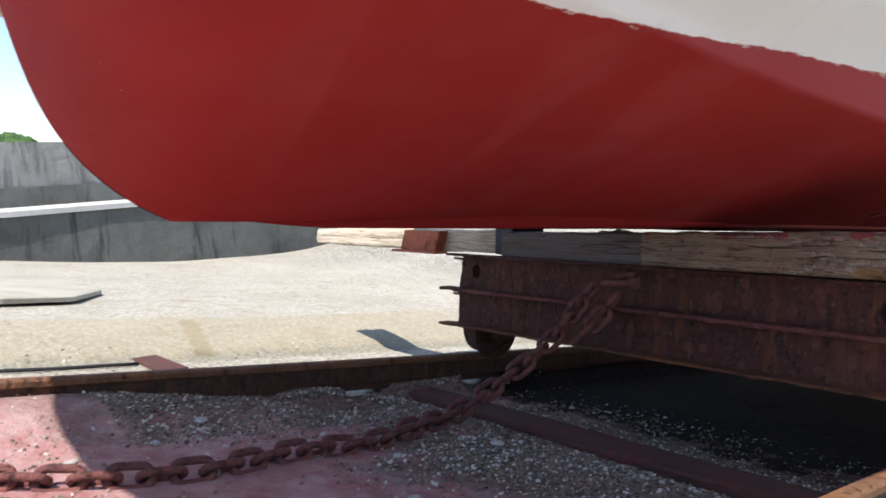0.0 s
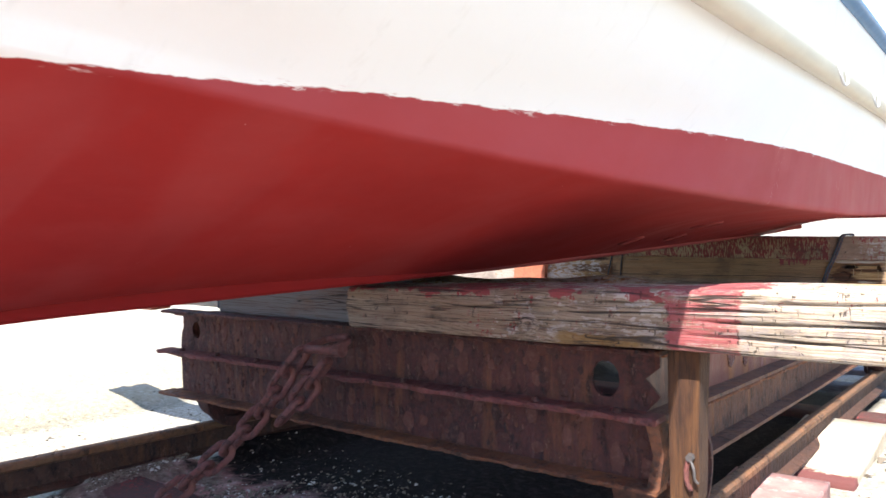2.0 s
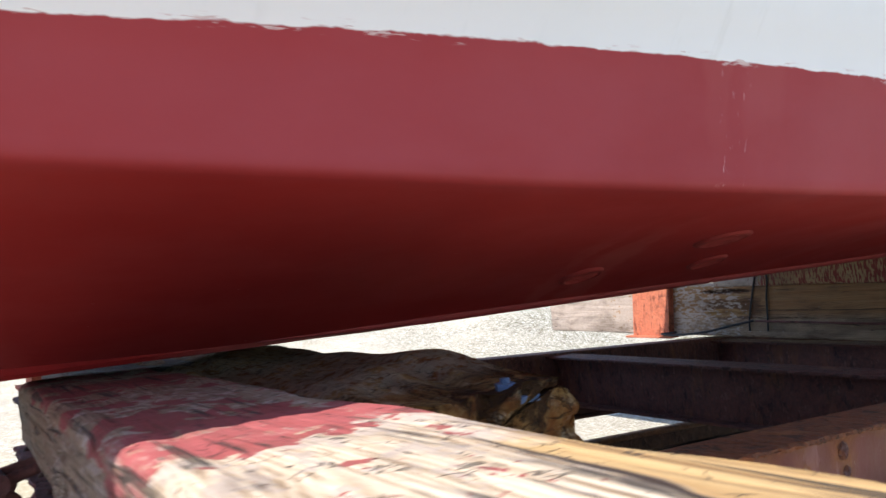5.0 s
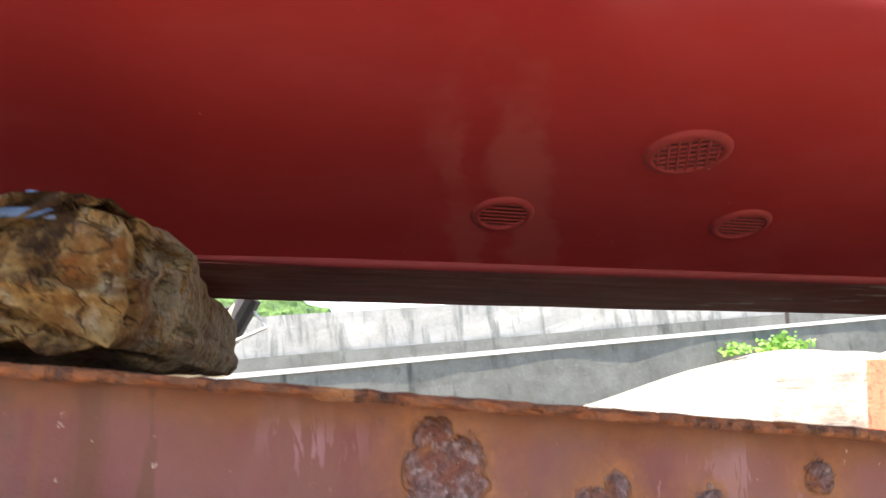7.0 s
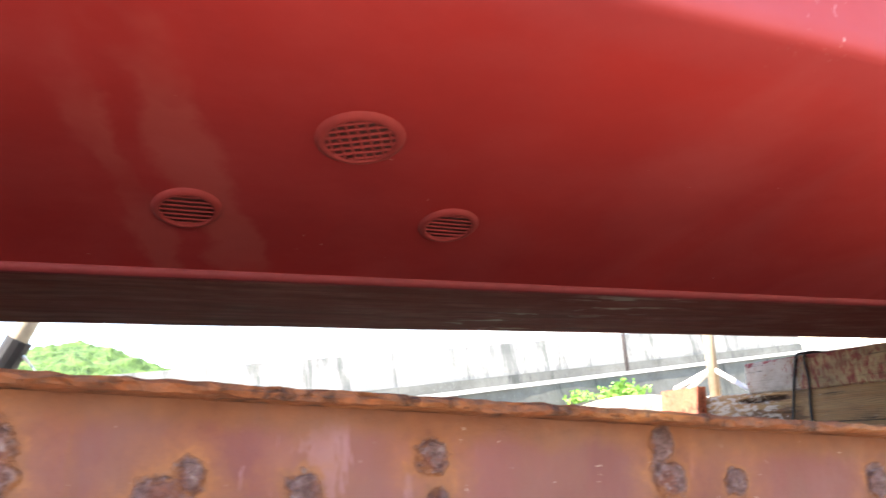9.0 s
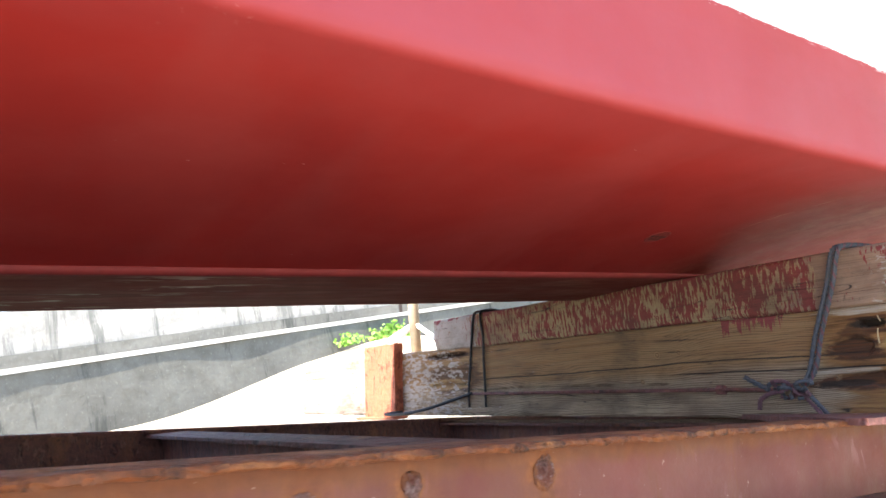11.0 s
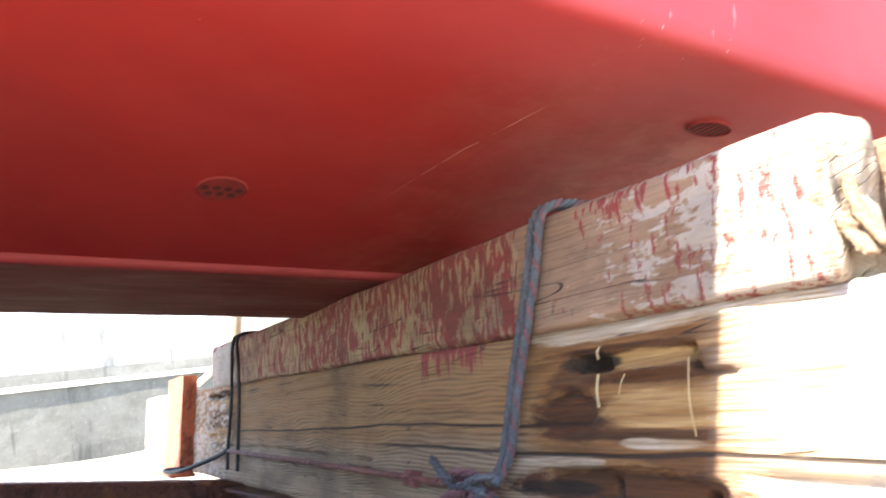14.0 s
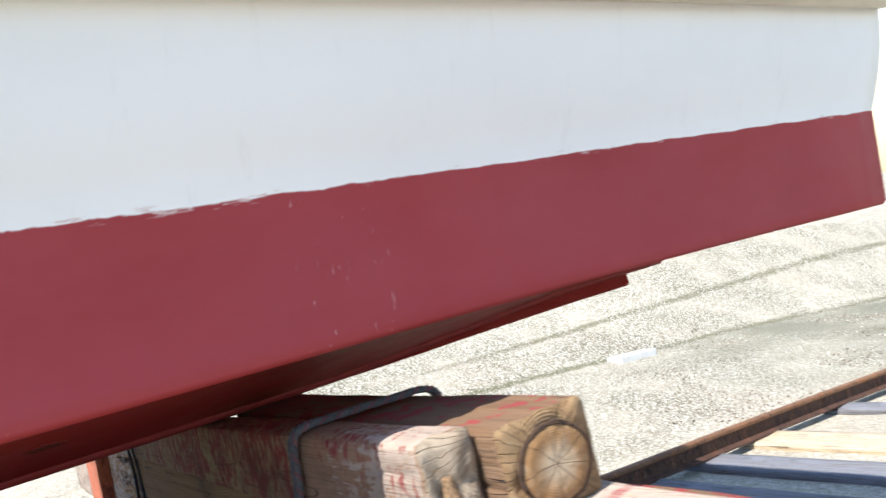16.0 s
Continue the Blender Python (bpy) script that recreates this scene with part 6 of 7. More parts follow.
def knot(x, y, z, r, mat, parent):
    """A knot standing a little proud of a timber's front face."""
    bm = bmesh.new()
    m = 24
    loops = []
    for f, out in ((1.05, 0.006), (0.85, 0.001), (0.55, -0.002), (0.3, -0.001), (0.12, 0.002)):
        loops.append([bm.verts.new((x + r * f * 1.1 * (1 + 0.14 * jitter((math.cos(k * math.tau / m), math.sin(k * math.tau / m), x), 1.5)) * math.cos(k * math.tau / m), y + out + 0.001 * jitter((k, f * 20, x), 0.8),
                                    z + r * f * math.sin(k * math.tau / m))) for k in range(m)])
    for p, q in zip(loops, loops[1:]):
        for k in range(m):
            bm.faces.new((p[k], p[(k + 1) % m], q[(k + 1) % m], q[k]))
    bm.faces.new(loops[-1])
    bmesh.ops.recalc_face_normals(bm, faces=bm.faces[:])
    part("knot", bm, mat, parent, "cracked round knot", smooth=True)


def fore_bearer():
    ob = thing("bearer_timber", (0.78, 0.01, 0.70), "rough-hewn timber bearer, half red-painted, cracked and sun-bleached", "timber", "cradle timbers")
    bm = timber(0.085, 1.47, -0.095, 0.118, (0.697, 0.805), (0.708, 0.840), 1, 0.0042, back=0.085,
                cracks=((0.28, 0.2, 0.9, 0.008), (0.62, 0.15, 0.75, 0.007), (0.8, 0.3, 1.0, 0.006), (0.52, 1.05, 1.47, 0.010), (0.82, 1.12, 1.47, 0.008), (0.25, 1.0, 1.3, 0.007), (0.66, 0.98, 1.2, 0.007), (0.45, 0.6, 1.0, 0.006), (0.15, 0.35, 0.6, 0.006)),
                pits=((0.80, 0.08, 0.08, 0.14, 0.006), (0.70, 0.60, 0.04, 0.04, 0.008)), ragged=(0.012, 0.02), nx=180, ns=44, round_by=0.02)
    part("beam", bm, OAK_A, ob, smooth=True)
    knot(0.660, -0.101, 0.740, 0.024, timber_mat("knot_wood", wood=(0.21, 0.14, 0.09), grey=(0.33, 0.27, 0.22), greyness=0.6, split=2.0), ob)


fore_bearer()
bm = timber(-0.62, 0.07, 0.0, 0.22, (0.690, 0.79), (0.690, 0.80), 2, 0.004, nx=50, ns=16)
solid("bearer_timber", bm, OAK_B, (-0.28, 0.12, 0.70), "dark grey timber bearer on the cradle's front channel", "timber", "cradle timbers", smooth=True)
bm = timber(-2.08, -0.66, 0.06, 0.24, (0.694, 0.775), (0.697, 0.795), 3, 0.006, nx=70, ns=16, ragged=(0.02, 0.0), cracks=((0.5, -2.0, -1.3, 0.008),))
solid("bearer_timber", bm, timber_mat("pale_timber", wood=(0.55, 0.43, 0.28), grey=(0.62, 0.55, 0.45), greyness=0.4, split=0.5, decay=0.3), (-1.37, 0.15, 0.69), "pale weathered timber sticking out beyond the rail", "timber", "cradle timbers", smooth=True)
bm = timber(-0.25, 0.905, 0.13, 0.44, (0.665, 0.800), (0.66, 0.788), 4, 0.015, nx=160, ns=36, ragged=(0.01, 0.03), cracks=((0.4, 0.2, 0.9, 0.012), (0.7, 0.4, 0.9, 0.012)), round_by=0.035,
            back_pits=((0.80, 0.72, 0.05, 0.16, 0.05), (0.84, 0.35, 0.04, 0.2, 0.04), (0.72, 0.50, 0.03, 0.14, 0.035), (0.70, 0.85, 0.06, 0.10, 0.03), (0.60, 0.25, 0.09, 0.07, 0.015), (0.86, 0.95, 0.05, 0.12, 0.05)))
solid("bearer_timber", bm, ROTTEN, (0.33, 0.32, 0.66), "rotten grey-brown timber with a crumbling broken end", "timber", "cradle timbers", smooth=True)


def bolt_plate():
    ob = thing("bolt_plate", (0.855, 0.375, 0.778), "blue-painted bolt and washer plate on the rotten timber", "bolt")
    part("washer", box(0.845, 0.905, 0.33, 0.385, 0.764, 0.773, 0.003), BLUE_NUT, ob)
    part("nut", sweep([(0.875, 0.357, 0.773), (0.875, 0.357, 0.787)], 0.013, 6), BLUE_NUT, ob)
    part("shank", sweep([(0.875, 0.357, 0.787), (0.875, 0.357, 0.793)], 0.006, 8), BLUE_NUT, ob)


bolt_plate()


def bracket(x0, x1, y, z0, z1, label, depth=0.05):
    """An upright rusty channel that grips a timber's face."""
    ob = thing("clamp_bracket", ((x0 + x1) / 2, y, z0), label, "bracket", "timber clamps")
    t = 0.012
    bm = prism([(x0, 0), (x1, 0), (x1, depth), (x1 - t, depth), (x1 - t, t), (x0 + t, t), (x0 + t, depth), (x0, depth)], (0, y, z0), (0.03, 0, z1 - z0), (1, 0, 0), (0, 1, 0))
    part("channel", bm, RUST_ORANGE, ob)
    part("foot_plate", box(x0 - 0.03, x1 + 0.03, y - 0.03, y + depth, z0 - 0.006, z0 + 0.004, 0.002), RUST_ORANGE, ob)
    return ob


bracket(-1.27, -1.03, 0.005, 0.69, 0.785, "orange-rusted steel bracket gripping the front timber")
bm = box(-0.70, -0.60, 0.045, 0.24, 0.696, 0.81, 0.008)
solid("timber_strap", bm, plain("black_strap", (0.03, 0.03, 0.04), 0.6, vary=0.5), (-0.65, 0.14, 0.696), "dark steel strap round the joint of two timbers", "strap")

# aft pair
def aft_bearer():
    ob = thing("bearer_timber", (-0.32, 3.08, 0.47), "heavy squared timber bearer, decayed brown hollows in its face", "timber", "cradle timbers")
    bm = timber(-2.0, 1.36, 2.965, 3.20, (0.485, 0.739), (0.445, 0.688), 5, 0.0030,
                cracks=((0.36, -0.62, 0.3, 0.010), (0.42, 0.98, 1.3, 0.012), (0.20, 1.0, 1.3, 0.014)),
                pits=((0.86, 0.34, 0.15, 0.075, 0.014), (0.785, 0.63, 0.06, 0.09, 0.008), (0.92, 0.755, 0.09, 0.03, 0.008), (-0.70, 0.42, 0.12, 0.10, 0.012), (-0.70, 0.2, 0.06, 0.05, 0.018)),
                ragged=(0.01, 0.015), nx=220, ns=64, round_by=0.016, closer=(0.68, 1.0),
                cuts=((0.802, 0.850, 0.644, 0.664, 0.032), (0.848, 0.952, 0.644, 0.662, 0.010), (0.950, 0.966, 0.640, 0.662, 0.035),
                      (0.831, 0.843, 0.523, 0.542, 0.040), (0.945, 0.961, 0.520, 0.538, 0.040), (-0.82, -0.60, 0.684, 0.700, 0.030), (-0.78, -0.56, 0.590, 0.640, 0.008)))
    part("beam", bm, OAK_E, ob, smooth=True)
    straw = plain("split_wood", (0.42, 0.30, 0.16), 0.85, vary=0.4, scale=80)
    # pale slivers standing off the hollow
    for run, r in (([(0.846, 2.962, 0.668), (0.850, 2.955, 0.663), (0.854, 2.953, 0.656)], 0.0014), ([(0.843, 2.960, 0.642), (0.842, 2.957, 0.626), (0.842, 2.958, 0.610)], 0.0015),
                   ([(0.880, 2.960, 0.640), (0.876, 2.957, 0.630), (0.873, 2.957, 0.621)], 0.0007), ([(0.957, 2.962, 0.648), (0.957, 2.957, 0.612), (0.960, 2.957, 0.583)], 0.0006)):
        part("sliver", sweep(smooth_path(run, 0.006), r, 5), straw, ob, "pale splinter")


def upper_bearer():
    ob = thing("bearer_timber", (0.26, 3.0, 0.70), "upper squared timber with flaking red and cream paint", "timber", "cradle timbers")
    bm = timber(-0.77, 1.108, 2.955, 3.028, (0.7150, 0.831), (0.6870, 0.816), 6, 0.0025, cracks=((0.35, 0.9, 1.10, 0.005), (0.7, 0.85, 1.10, 0.004)), ragged=(0.008, 0.006), nx=180, ns=24, round_by=0.018)
    part("beam", capped(bm), [OAK_D, CAP_PALE], ob, smooth=True)
    # split slivers hanging from its end
    bare = timber_mat("torn_wood", wood=(0.20, 0.115, 0.055), grey=(0.30, 0.20, 0.12), greyness=0.4, decay=0.6, split=0.8)
    for k, (x, y, z0, z1, wide, lean) in enumerate(((1.106, 2.984, 0.712, 0.770, 0.011, 0.020), (1.108, 2.969, 0.705, 0.738, 0.014, 0.016), (1.112, 3.001, 0.701, 0.728, 0.013, 0.022))):
        # a flat split, thin at its tip
        bm = bmesh.new()
        rings = []
        for i in range(13):
            t = i / 12
            half = wide * (0.25 + 0.75 * math.sin(math.pi * (0.12 + 0.72 * (1 - t)))) * (1 + 0.25 * jitter((t * 5, k, 1), 1))
            c = Vector((x + lean * (1 - t) ** 1.6 + 0.003 * jitter((t * 6, k, 2), 1), y + 0.004 * jitter((t * 4, k, 3), 1), z0 + (z1 - z0) * t))
            rings.append([bm.verts.new(c + Vector((p * 0.005, q * half, 0.002 * jitter((t * 9, p + q, k), 1)))) for p, q in ((0, -1), (0.8, -0.5), (1, 0.1), (0.6, 0.7), (0, 1), (-0.6, 0))])
        for p, q in zip(rings, rings[1:]):
            for i in range(6):
                bm.faces.new((p[i], p[(i + 1) % 6], q[(i + 1) % 6], q[i]))
        bm.faces.new(rings[0][::-1])
        bm.faces.new(rings[-1])
        bmesh.ops.recalc_face_normals(bm, faces=bm.faces[:])
        part("sliver", bm, bare, ob, "splintered sliver of bare wood", smooth=True)


aft_bearer()
upper_bearer()


def log_end():
    ob = thing("log_timber", (0.7, 3.11, 0.69), "squared log with a round sawn end and red paint on top", "timber", "cradle timbers")
    bm = timber(0.25, 1.142, 3.036, 3.172, (0.735, 0.825), (0.692, 0.806), 7, 0.004, ragged=(0, 0.004), nx=90, ns=24, round_by=0.012,
                        cracks=((0.45, 0.95, 1.14, 0.008), (0.72, 0.6, 1.0, 0.006)))
    part("beam", capped(bm), [OAK_F, CAP_TAN], ob, smooth=True)
    cy, cz, ry, rz, m = 3.107, 0.745, 0.052, 0.044, 48

    def rim(k, f, dx):
        a = k * math.tau / m
        wob = 1 + 0.04 * jitter((math.cos(a) * 2, math.sin(a) * 2, 3), 1)
        return (1.143 + dx + 0.0015 * jitter((math.cos(a) * f * 6, math.sin(a) * f * 6, 1), 1.5), cy + ry * f * wob * math.cos(a), cz + rz * f * wob * math.sin(a))

    bm = bmesh.new()
    loops = [[bm.verts.new(rim(k, f, dx)) for k in range(m)] for f, dx in ((1, -0.012), (1, 0.004), (0.94, 0.007), (0.7, 0.006), (0.45, 0.0065), (0.2, 0.006))]
    for a, b in zip(loops, loops[1:]):
        for k in range(m):
            bm.faces.new((a[k], a[(k + 1) % m], b[(k + 1) % m], b[k]))
    bm.faces.new(loops[-1])
    bmesh.ops.recalc_face_normals(bm, faces=bm.faces[:])
    part("sawn_end", bm, LOG_END, ob, "pale sawn end with rings and star cracks", smooth=True)
    ring = [rim(k, 1.03, 0.004) for k in range(m)]
    part("bark_ring", sweep(ring, [0.0030 + 0.0022 * jitter((k, 2, 2), 0.9) for k in range(m)], 6, closed=True), BARK, ob, "ring of dark bark")


def log_end_mat():
    m = Mat("log_end", 0.9)
    n = m.node("ShaderNodeVectorMath")
    n.operation = "LENGTH"
    m.put(n.inputs[0], m.scaled(0, 1, 1.15, (0, 0.003, -0.063)))
    rr = m.sum("ADD", n.outputs["Value"], m.sum("MULTIPLY", m.noise(30, 3), 0.006))
    rings = m.sum("SINE", m.sum("MULTIPLY", rr, 1700), 0)
    c = m.mix(m.ramp(rings, -0.6, 0.8), (0.21, 0.108, 0.042), (0.27, 0.155, 0.068))
    c = m.mix(m.ramp(n.outputs["Value"], 0.036, 0.012, 0, 0.7), c, (0.46, 0.38, 0.27))
    c = m.mix(m.ramp(m.noise(25, 5, 0.7), 0.5, 0.75, 0, 0.5), c, (0.50, 0.41, 0.29))
    c = m.mix(m.ramp(m.noise(60, 4, 0.8), 0.36, 0.32, 0, 0.6), c, (0.10, 0.055, 0.025))
    star = m.sum("SINE", m.sum("ADD", m.sum("MULTIPLY", m.sum("ARCTAN2", m.sum("SUBTRACT", m.axis(2), 0.055), m.sum("ADD", m.axis(1), 0.003)), 4.5), m.sum("MULTIPLY", m.noise(14, 3), 3)), 0)
    gash = m.ramp(m.sum("MULTIPLY", m.sum("ABSOLUTE", star, 0), n.outputs["Value"]), 0.0030, 0.0008, 0, 0.8)
    c = m.mix(gash, c, (0.07, 0.035, 0.015))
    return m.done(c, 0.9, m.sum("SUBTRACT", m.noise(60, 5), gash), 0.6, 0.004)


LOG_END = log_end_mat()
log_end()
bracket(-1.29, -1.045, 2.925, 0.47, 0.768, "orange-rusted steel bracket holding the aft timber's far end", 0.042)

# bright offcut leaning beyond the bracket
bm = timber(0.62, 1.60, 3.24, 3.42, (0.43, 0.60), (0.43, 0.58), 9, 0.005, ragged=(0, 0.01), nx=40, ns=12)
solid("spare_timber", bm, OAK_F, (1.1, 3.33, 0.43), "brown spare timber lying behind the aft pair", "timber", "cradle timbers", smooth=True)

# ---- ropes and chain ----
def lashing():
    ob = thing("rope_lashing", (0.62, 2.93, 0.50), "blue and pink laid rope lashing knotted round the aft timbers", "rope")
    for turn, dx in enumerate((-0.0068, 0.0068)):
        run = [(0.80 + dx, 3.19, 0.76), (0.803 + dx, 3.178, 0.818), (0.805 + dx, 3.10, 0.8265), (0.800 + dx, 3.0, 0.829), (0.795 + dx, 2.958, 0.827), (0.788 + dx, 2.943, 0.812), (0.770 + dx, 2.943, 0.755), (0.752 + dx, 2.944, 0.71),
               (0.722 + dx, 2.946, 0.64), (0.696 + dx, 2.946, 0.565), (0.674 + dx * 0.6, 2.940, 0.530)]
        for s in range(3):
            part("strand", laid_rope(run, 0.0060, strand=s, pitch=0.026), (ROPE_BLUE, ROPE_BLUE, (ROPE_BLUE, ROPE_PINK)[turn])[s], ob, smooth=True)
    rng = random.Random(5)
    for k in range(7):
        a, b = rng.uniform(0, 6.28), rng.uniform(-0.6, 0.6)
        cx, cz, r = 0.606 + 0.013 * k + rng.uniform(-0.008, 0.008), 0.522 + rng.uniform(-0.010, 0.010), rng.uniform(0.011, 0.016)
        pts = [(cx + r * math.cos(t + a) * 1.25, 2.940 - 0.003 * k + 0.011 * math.sin(2 * t + b), cz + r * 0.72 * math.sin(t + a) + b * r * 0.5 * math.cos(t)) for t in [i * 0.7 for i in range(9)]]
        part("knot_turn", laid_rope(pts, 0.0056, pitch=0.024), (ROPE_BLUE, ROPE_PINK)[k % 2], ob, smooth=True)
    for mat, side in ((ROPE_PINK, -0.007), (ROPE_BLUE, 0.007)):
        tail = [(0.670 + side, 2.936, 0.518), (0.688 + side, 2.934, 0.498), (0.708 + side, 2.930, 0.476), (0.724 + side, 2.912, 0.466)]
        part("tail", laid_rope(tail, 0.0056, pitch=0.024), mat, ob, smooth=True)
    part("tail", laid_rope([(0.620, 2.932, 0.520), (0.592, 2.926, 0.514), (0.570, 2.926, 0.500), (0.562, 2.930, 0.480)], 0.0064, pitch=0.024), ROPE_PINK, ob, smooth=True)
    part("tail", laid_rope([(0.590, 2.936, 0.524), (0.560, 2.938, 0.538), (0.528, 2.942, 0.555)], 0.0062), ROPE_BLUE, ob, smooth=True)


lashing()


def tie_rod():
    ob = thing("tie_rod", (0.0, 2.95, 0.53), "thin rusty tie rod along the aft timber's face", "rod")
    part("rod", sweep([(-0.55, 2.948, 0.548), (0.0, 2.95, 0.537), (0.47, 2.95, 0.527), (0.60, 2.95, 0.522)], 0.0050, 8), RUST_CHAIN, ob, smooth=True)
    part("nut", sweep([(0.444, 2.95, 0.527), (0.464, 2.95, 0.5265)], 0.0125, 6), RUST_CHAIN, ob)


tie_rod()


def cord_loop(dx, label):
    pts = [(-0.50 + dx * 0.4, 3.04, 0.80), (-0.50 + dx * 0.4, 3.032, 0.834), (-0.505 + dx * 0.4, 2.965, 0.836), (-0.508 + dx * 0.4, 2.947, 0.815), (-0.535 + dx * 0.7, 2.952, 0.74), (-0.560 + dx * 0.8, 2.957, 0.66), (-0.585 + dx, 2.957, 0.56), (-0.59 + dx, 2.957, 0.50)]
    bm = sweep(smooth_path(pts, 0.02), 0.0045, 7)
    solid("black_cord", bm, CORD, (-0.59 + dx, 2.96, 0.50), label, "cord", "black cords", smooth=True)


cord_loop(0.0, "thin black cord tied round both aft timbers")
cord_loop(0.095, "thin black cord tied round both aft timbers")
pts = [(-0.56, 2.95, 0.55), (-0.66, 2.94, 0.53), (-0.80, 2.90, 0.50), (-0.95, 2.88, 0.485), (-1.06, 2.885, 0.487), (-1.0, 2.93, 0.492)]
solid("black_cord", sweep(smooth_path(pts, 0.02), 0.006, 7), CORD, (-0.8, 2.9, 0.48), "loose black cord end lying on the far beam", "cord", "black cords", smooth=True)


def chain():
    ob = thing("anchor_chain", (-0.2, -1.0, slip_z(-1.0)), "heavy rusty chain shackled to the cradle and lying on the slip", "chain")
    # one link, then placed along two runs
    r, half = 0.0098, 0.022
    loop = []
    for k in range(24):
        a = k * math.tau / 24
        loop.append((math.cos(a) * 0.0255, math.sin(a) * 0.0255 + (half if math.sin(a) >= 0 else -half), 0))
    bm = sweep(loop, r, 8, closed=True)
    me = bpy.data.meshes.new("link")
    bm.to_mesh(me)
    bm.free()
    me.materials.append(RUST_CHAIN)
    me.shade_smooth()

    def run(points, roll0):
        path = smooth_path(points, 0.004)
        gone, step, k = 0.0, 0.068, 0
        last = path[0]
        spots = []
        for p in path:
            gone += (p - last).length
            last = p
            if gone >= step * k:
                spots.append(p)
                k += 1
        for i in range(len(spots) - 1):
            mid, d = (spots[i] + spots[i + 1]) / 2, (spots[i + 1] - spots[i]).normalized()
            turn = d.to_track_quat("Y", "Z").to_matrix().to_4x4()
            spin = pose(0, 0, 0, 0, (roll0 + 90 * (i % 2) + 14 * jitter((i, roll0, 0), 0.8)), 0)
            link = new("link", me)
            link.parent = ob
            link.matrix_local = Matrix.Translation(mid - ob.location) @ turn @ spin

    g = lambda x, y, h=0.018: (x, y, ground_z(x, y) + h)
    run([(-0.06, -0.13, 0.625), (-0.10, -0.16, 0.56), (-0.15, -0.21, 0.46), (-0.21, -0.30, 0.36), (-0.27, -0.42, 0.27), (-0.27, -0.58, 0.215), g(-0.22, -0.78, 0.03), g(-0.18, -0.98), g(-0.19, -1.2), g(-0.165, -1.42),
         g(-0.19, -1.62), g(-0.26, -1.80), g(-0.42, -1.98), g(-0.65, -2.1)], 35)
    run([(0.03, -0.13, 0.60), (-0.01, -0.15, 0.54), (-0.06, -0.18, 0.47), (-0.12, -0.23, 0.40)], 10)
    # shackle
    part("shackle_pin", sweep([(-0.06, -0.13, 0.633), (0.03, -0.137, 0.638), (0.085, -0.137, 0.641)], [0.012, 0.012, 0.013], 8), RUST_CHAIN, ob, smooth=True)
    part("shackle_head", sweep([(0.08, -0.137, 0.641), (0.105, -0.137, 0.643)], 0.019, 10), RUST_CHAIN, ob)
    part("shackle_bow", sweep(smooth_path([(0.06, -0.13, 0.640), (0.06, -0.07, 0.655), (0.02, -0.045, 0.66), (-0.04, -0.06, 0.65), (-0.05, -0.13, 0.635)], 0.012), 0.011, 8), RUST_CHAIN, ob, smooth=True)


chain()


# ---- loose stuff on the slip ----
def chips(name, count, spot, size, seed, label):
    rng = random.Random(seed)
    verts, faces = [], []
    while count:
        x, y, keep = spot(rng)
        if rng.random() > keep:
            continue
        count -= 1
        s = size * rng.choice((0.5, 0.7, 1, 1, 1.5, 2.1)) * rng.uniform(0.7, 1.2)
        c = Vector((x, y, ground_z(x, y) + s * 0.15))
        turn = Euler((rng.uniform(-0.6, 0.6), rng.uniform(-0.6, 0.6), rng.uniform(0, 6.3))).to_matrix()
        n = len(verts)
        flat = rng.uniform(0.25, 0.6)
        for a, b, h in ((-1, -0.6, 0), (0.9, -0.8, 0.1), (1.1, 0.5, 0), (-0.7, 0.8, 0.15), (0.1, 0, 1.0)):
            verts.append(c + turn @ Vector((a * s * rng.uniform(0.5, 1.1), b * s * rng.uniform(0.5, 1), h * s * flat * 1.6)))
        faces += [(n, n + 1, n + 4), (n + 1, n + 2, n + 4), (n + 2, n + 3, n + 4), (n + 3, n, n + 4), (n + 3, n + 2, n + 1, n)]
    me = bpy.data.meshes.new(name)
    me.from_pydata([tuple(v) for v in verts], [], faces)
    me.materials.append(GRIT)
    ob = new(name, me)
    return tagged(ob, label, "grit", kind="stuff")


def under_cradle(rng):
    x, y = rng.uniform(-0.84, 0.84), rng.uniform(-1.5, 0.6)
    keep = ease((y + 1.25) / 0.6) * (0.25 + 0.75 * ease((noise.noise((x * 2.2, y * 2.2, 5)) + 0.35) / 0.5))
    keep *= 0.09 * ease((0.55 - y) / 0.4) + 0.91 * ease((0.06 - y) / 0.2)
    if y < -0.4 and x < -0.45:
        keep = max(keep, 0.6)
    return x, y, keep


def strewn(rng):
    x, y = rng.uniform(-0.84, 0.84), rng.uniform(-2.6, -0.6)
    return x, y, 0.15 + 0.85 * ease((noise.noise((x * 3, y * 3, 9)) - 0.05) / 0.3)


def by_bank(rng):
    y = rng.uniform(-2.2, 1.5)
    x = foot_x(y) + rng.uniform(-0.15, 0.9)
    return x, y, 0.5


def aft_beach(rng):
    x, y = rng.uniform(-4.5, -1.0), rng.uniform(4.5, 12)
    return x, y, ease((noise.noise((x * 0.9, y * 0.9, 2)) + 0.05) / 0.3)


def beside_rail(rng):
    x, y = rng.uniform(1.0, 2.4), rng.uniform(-0.5, 4.5)
    return x, y, 0.7


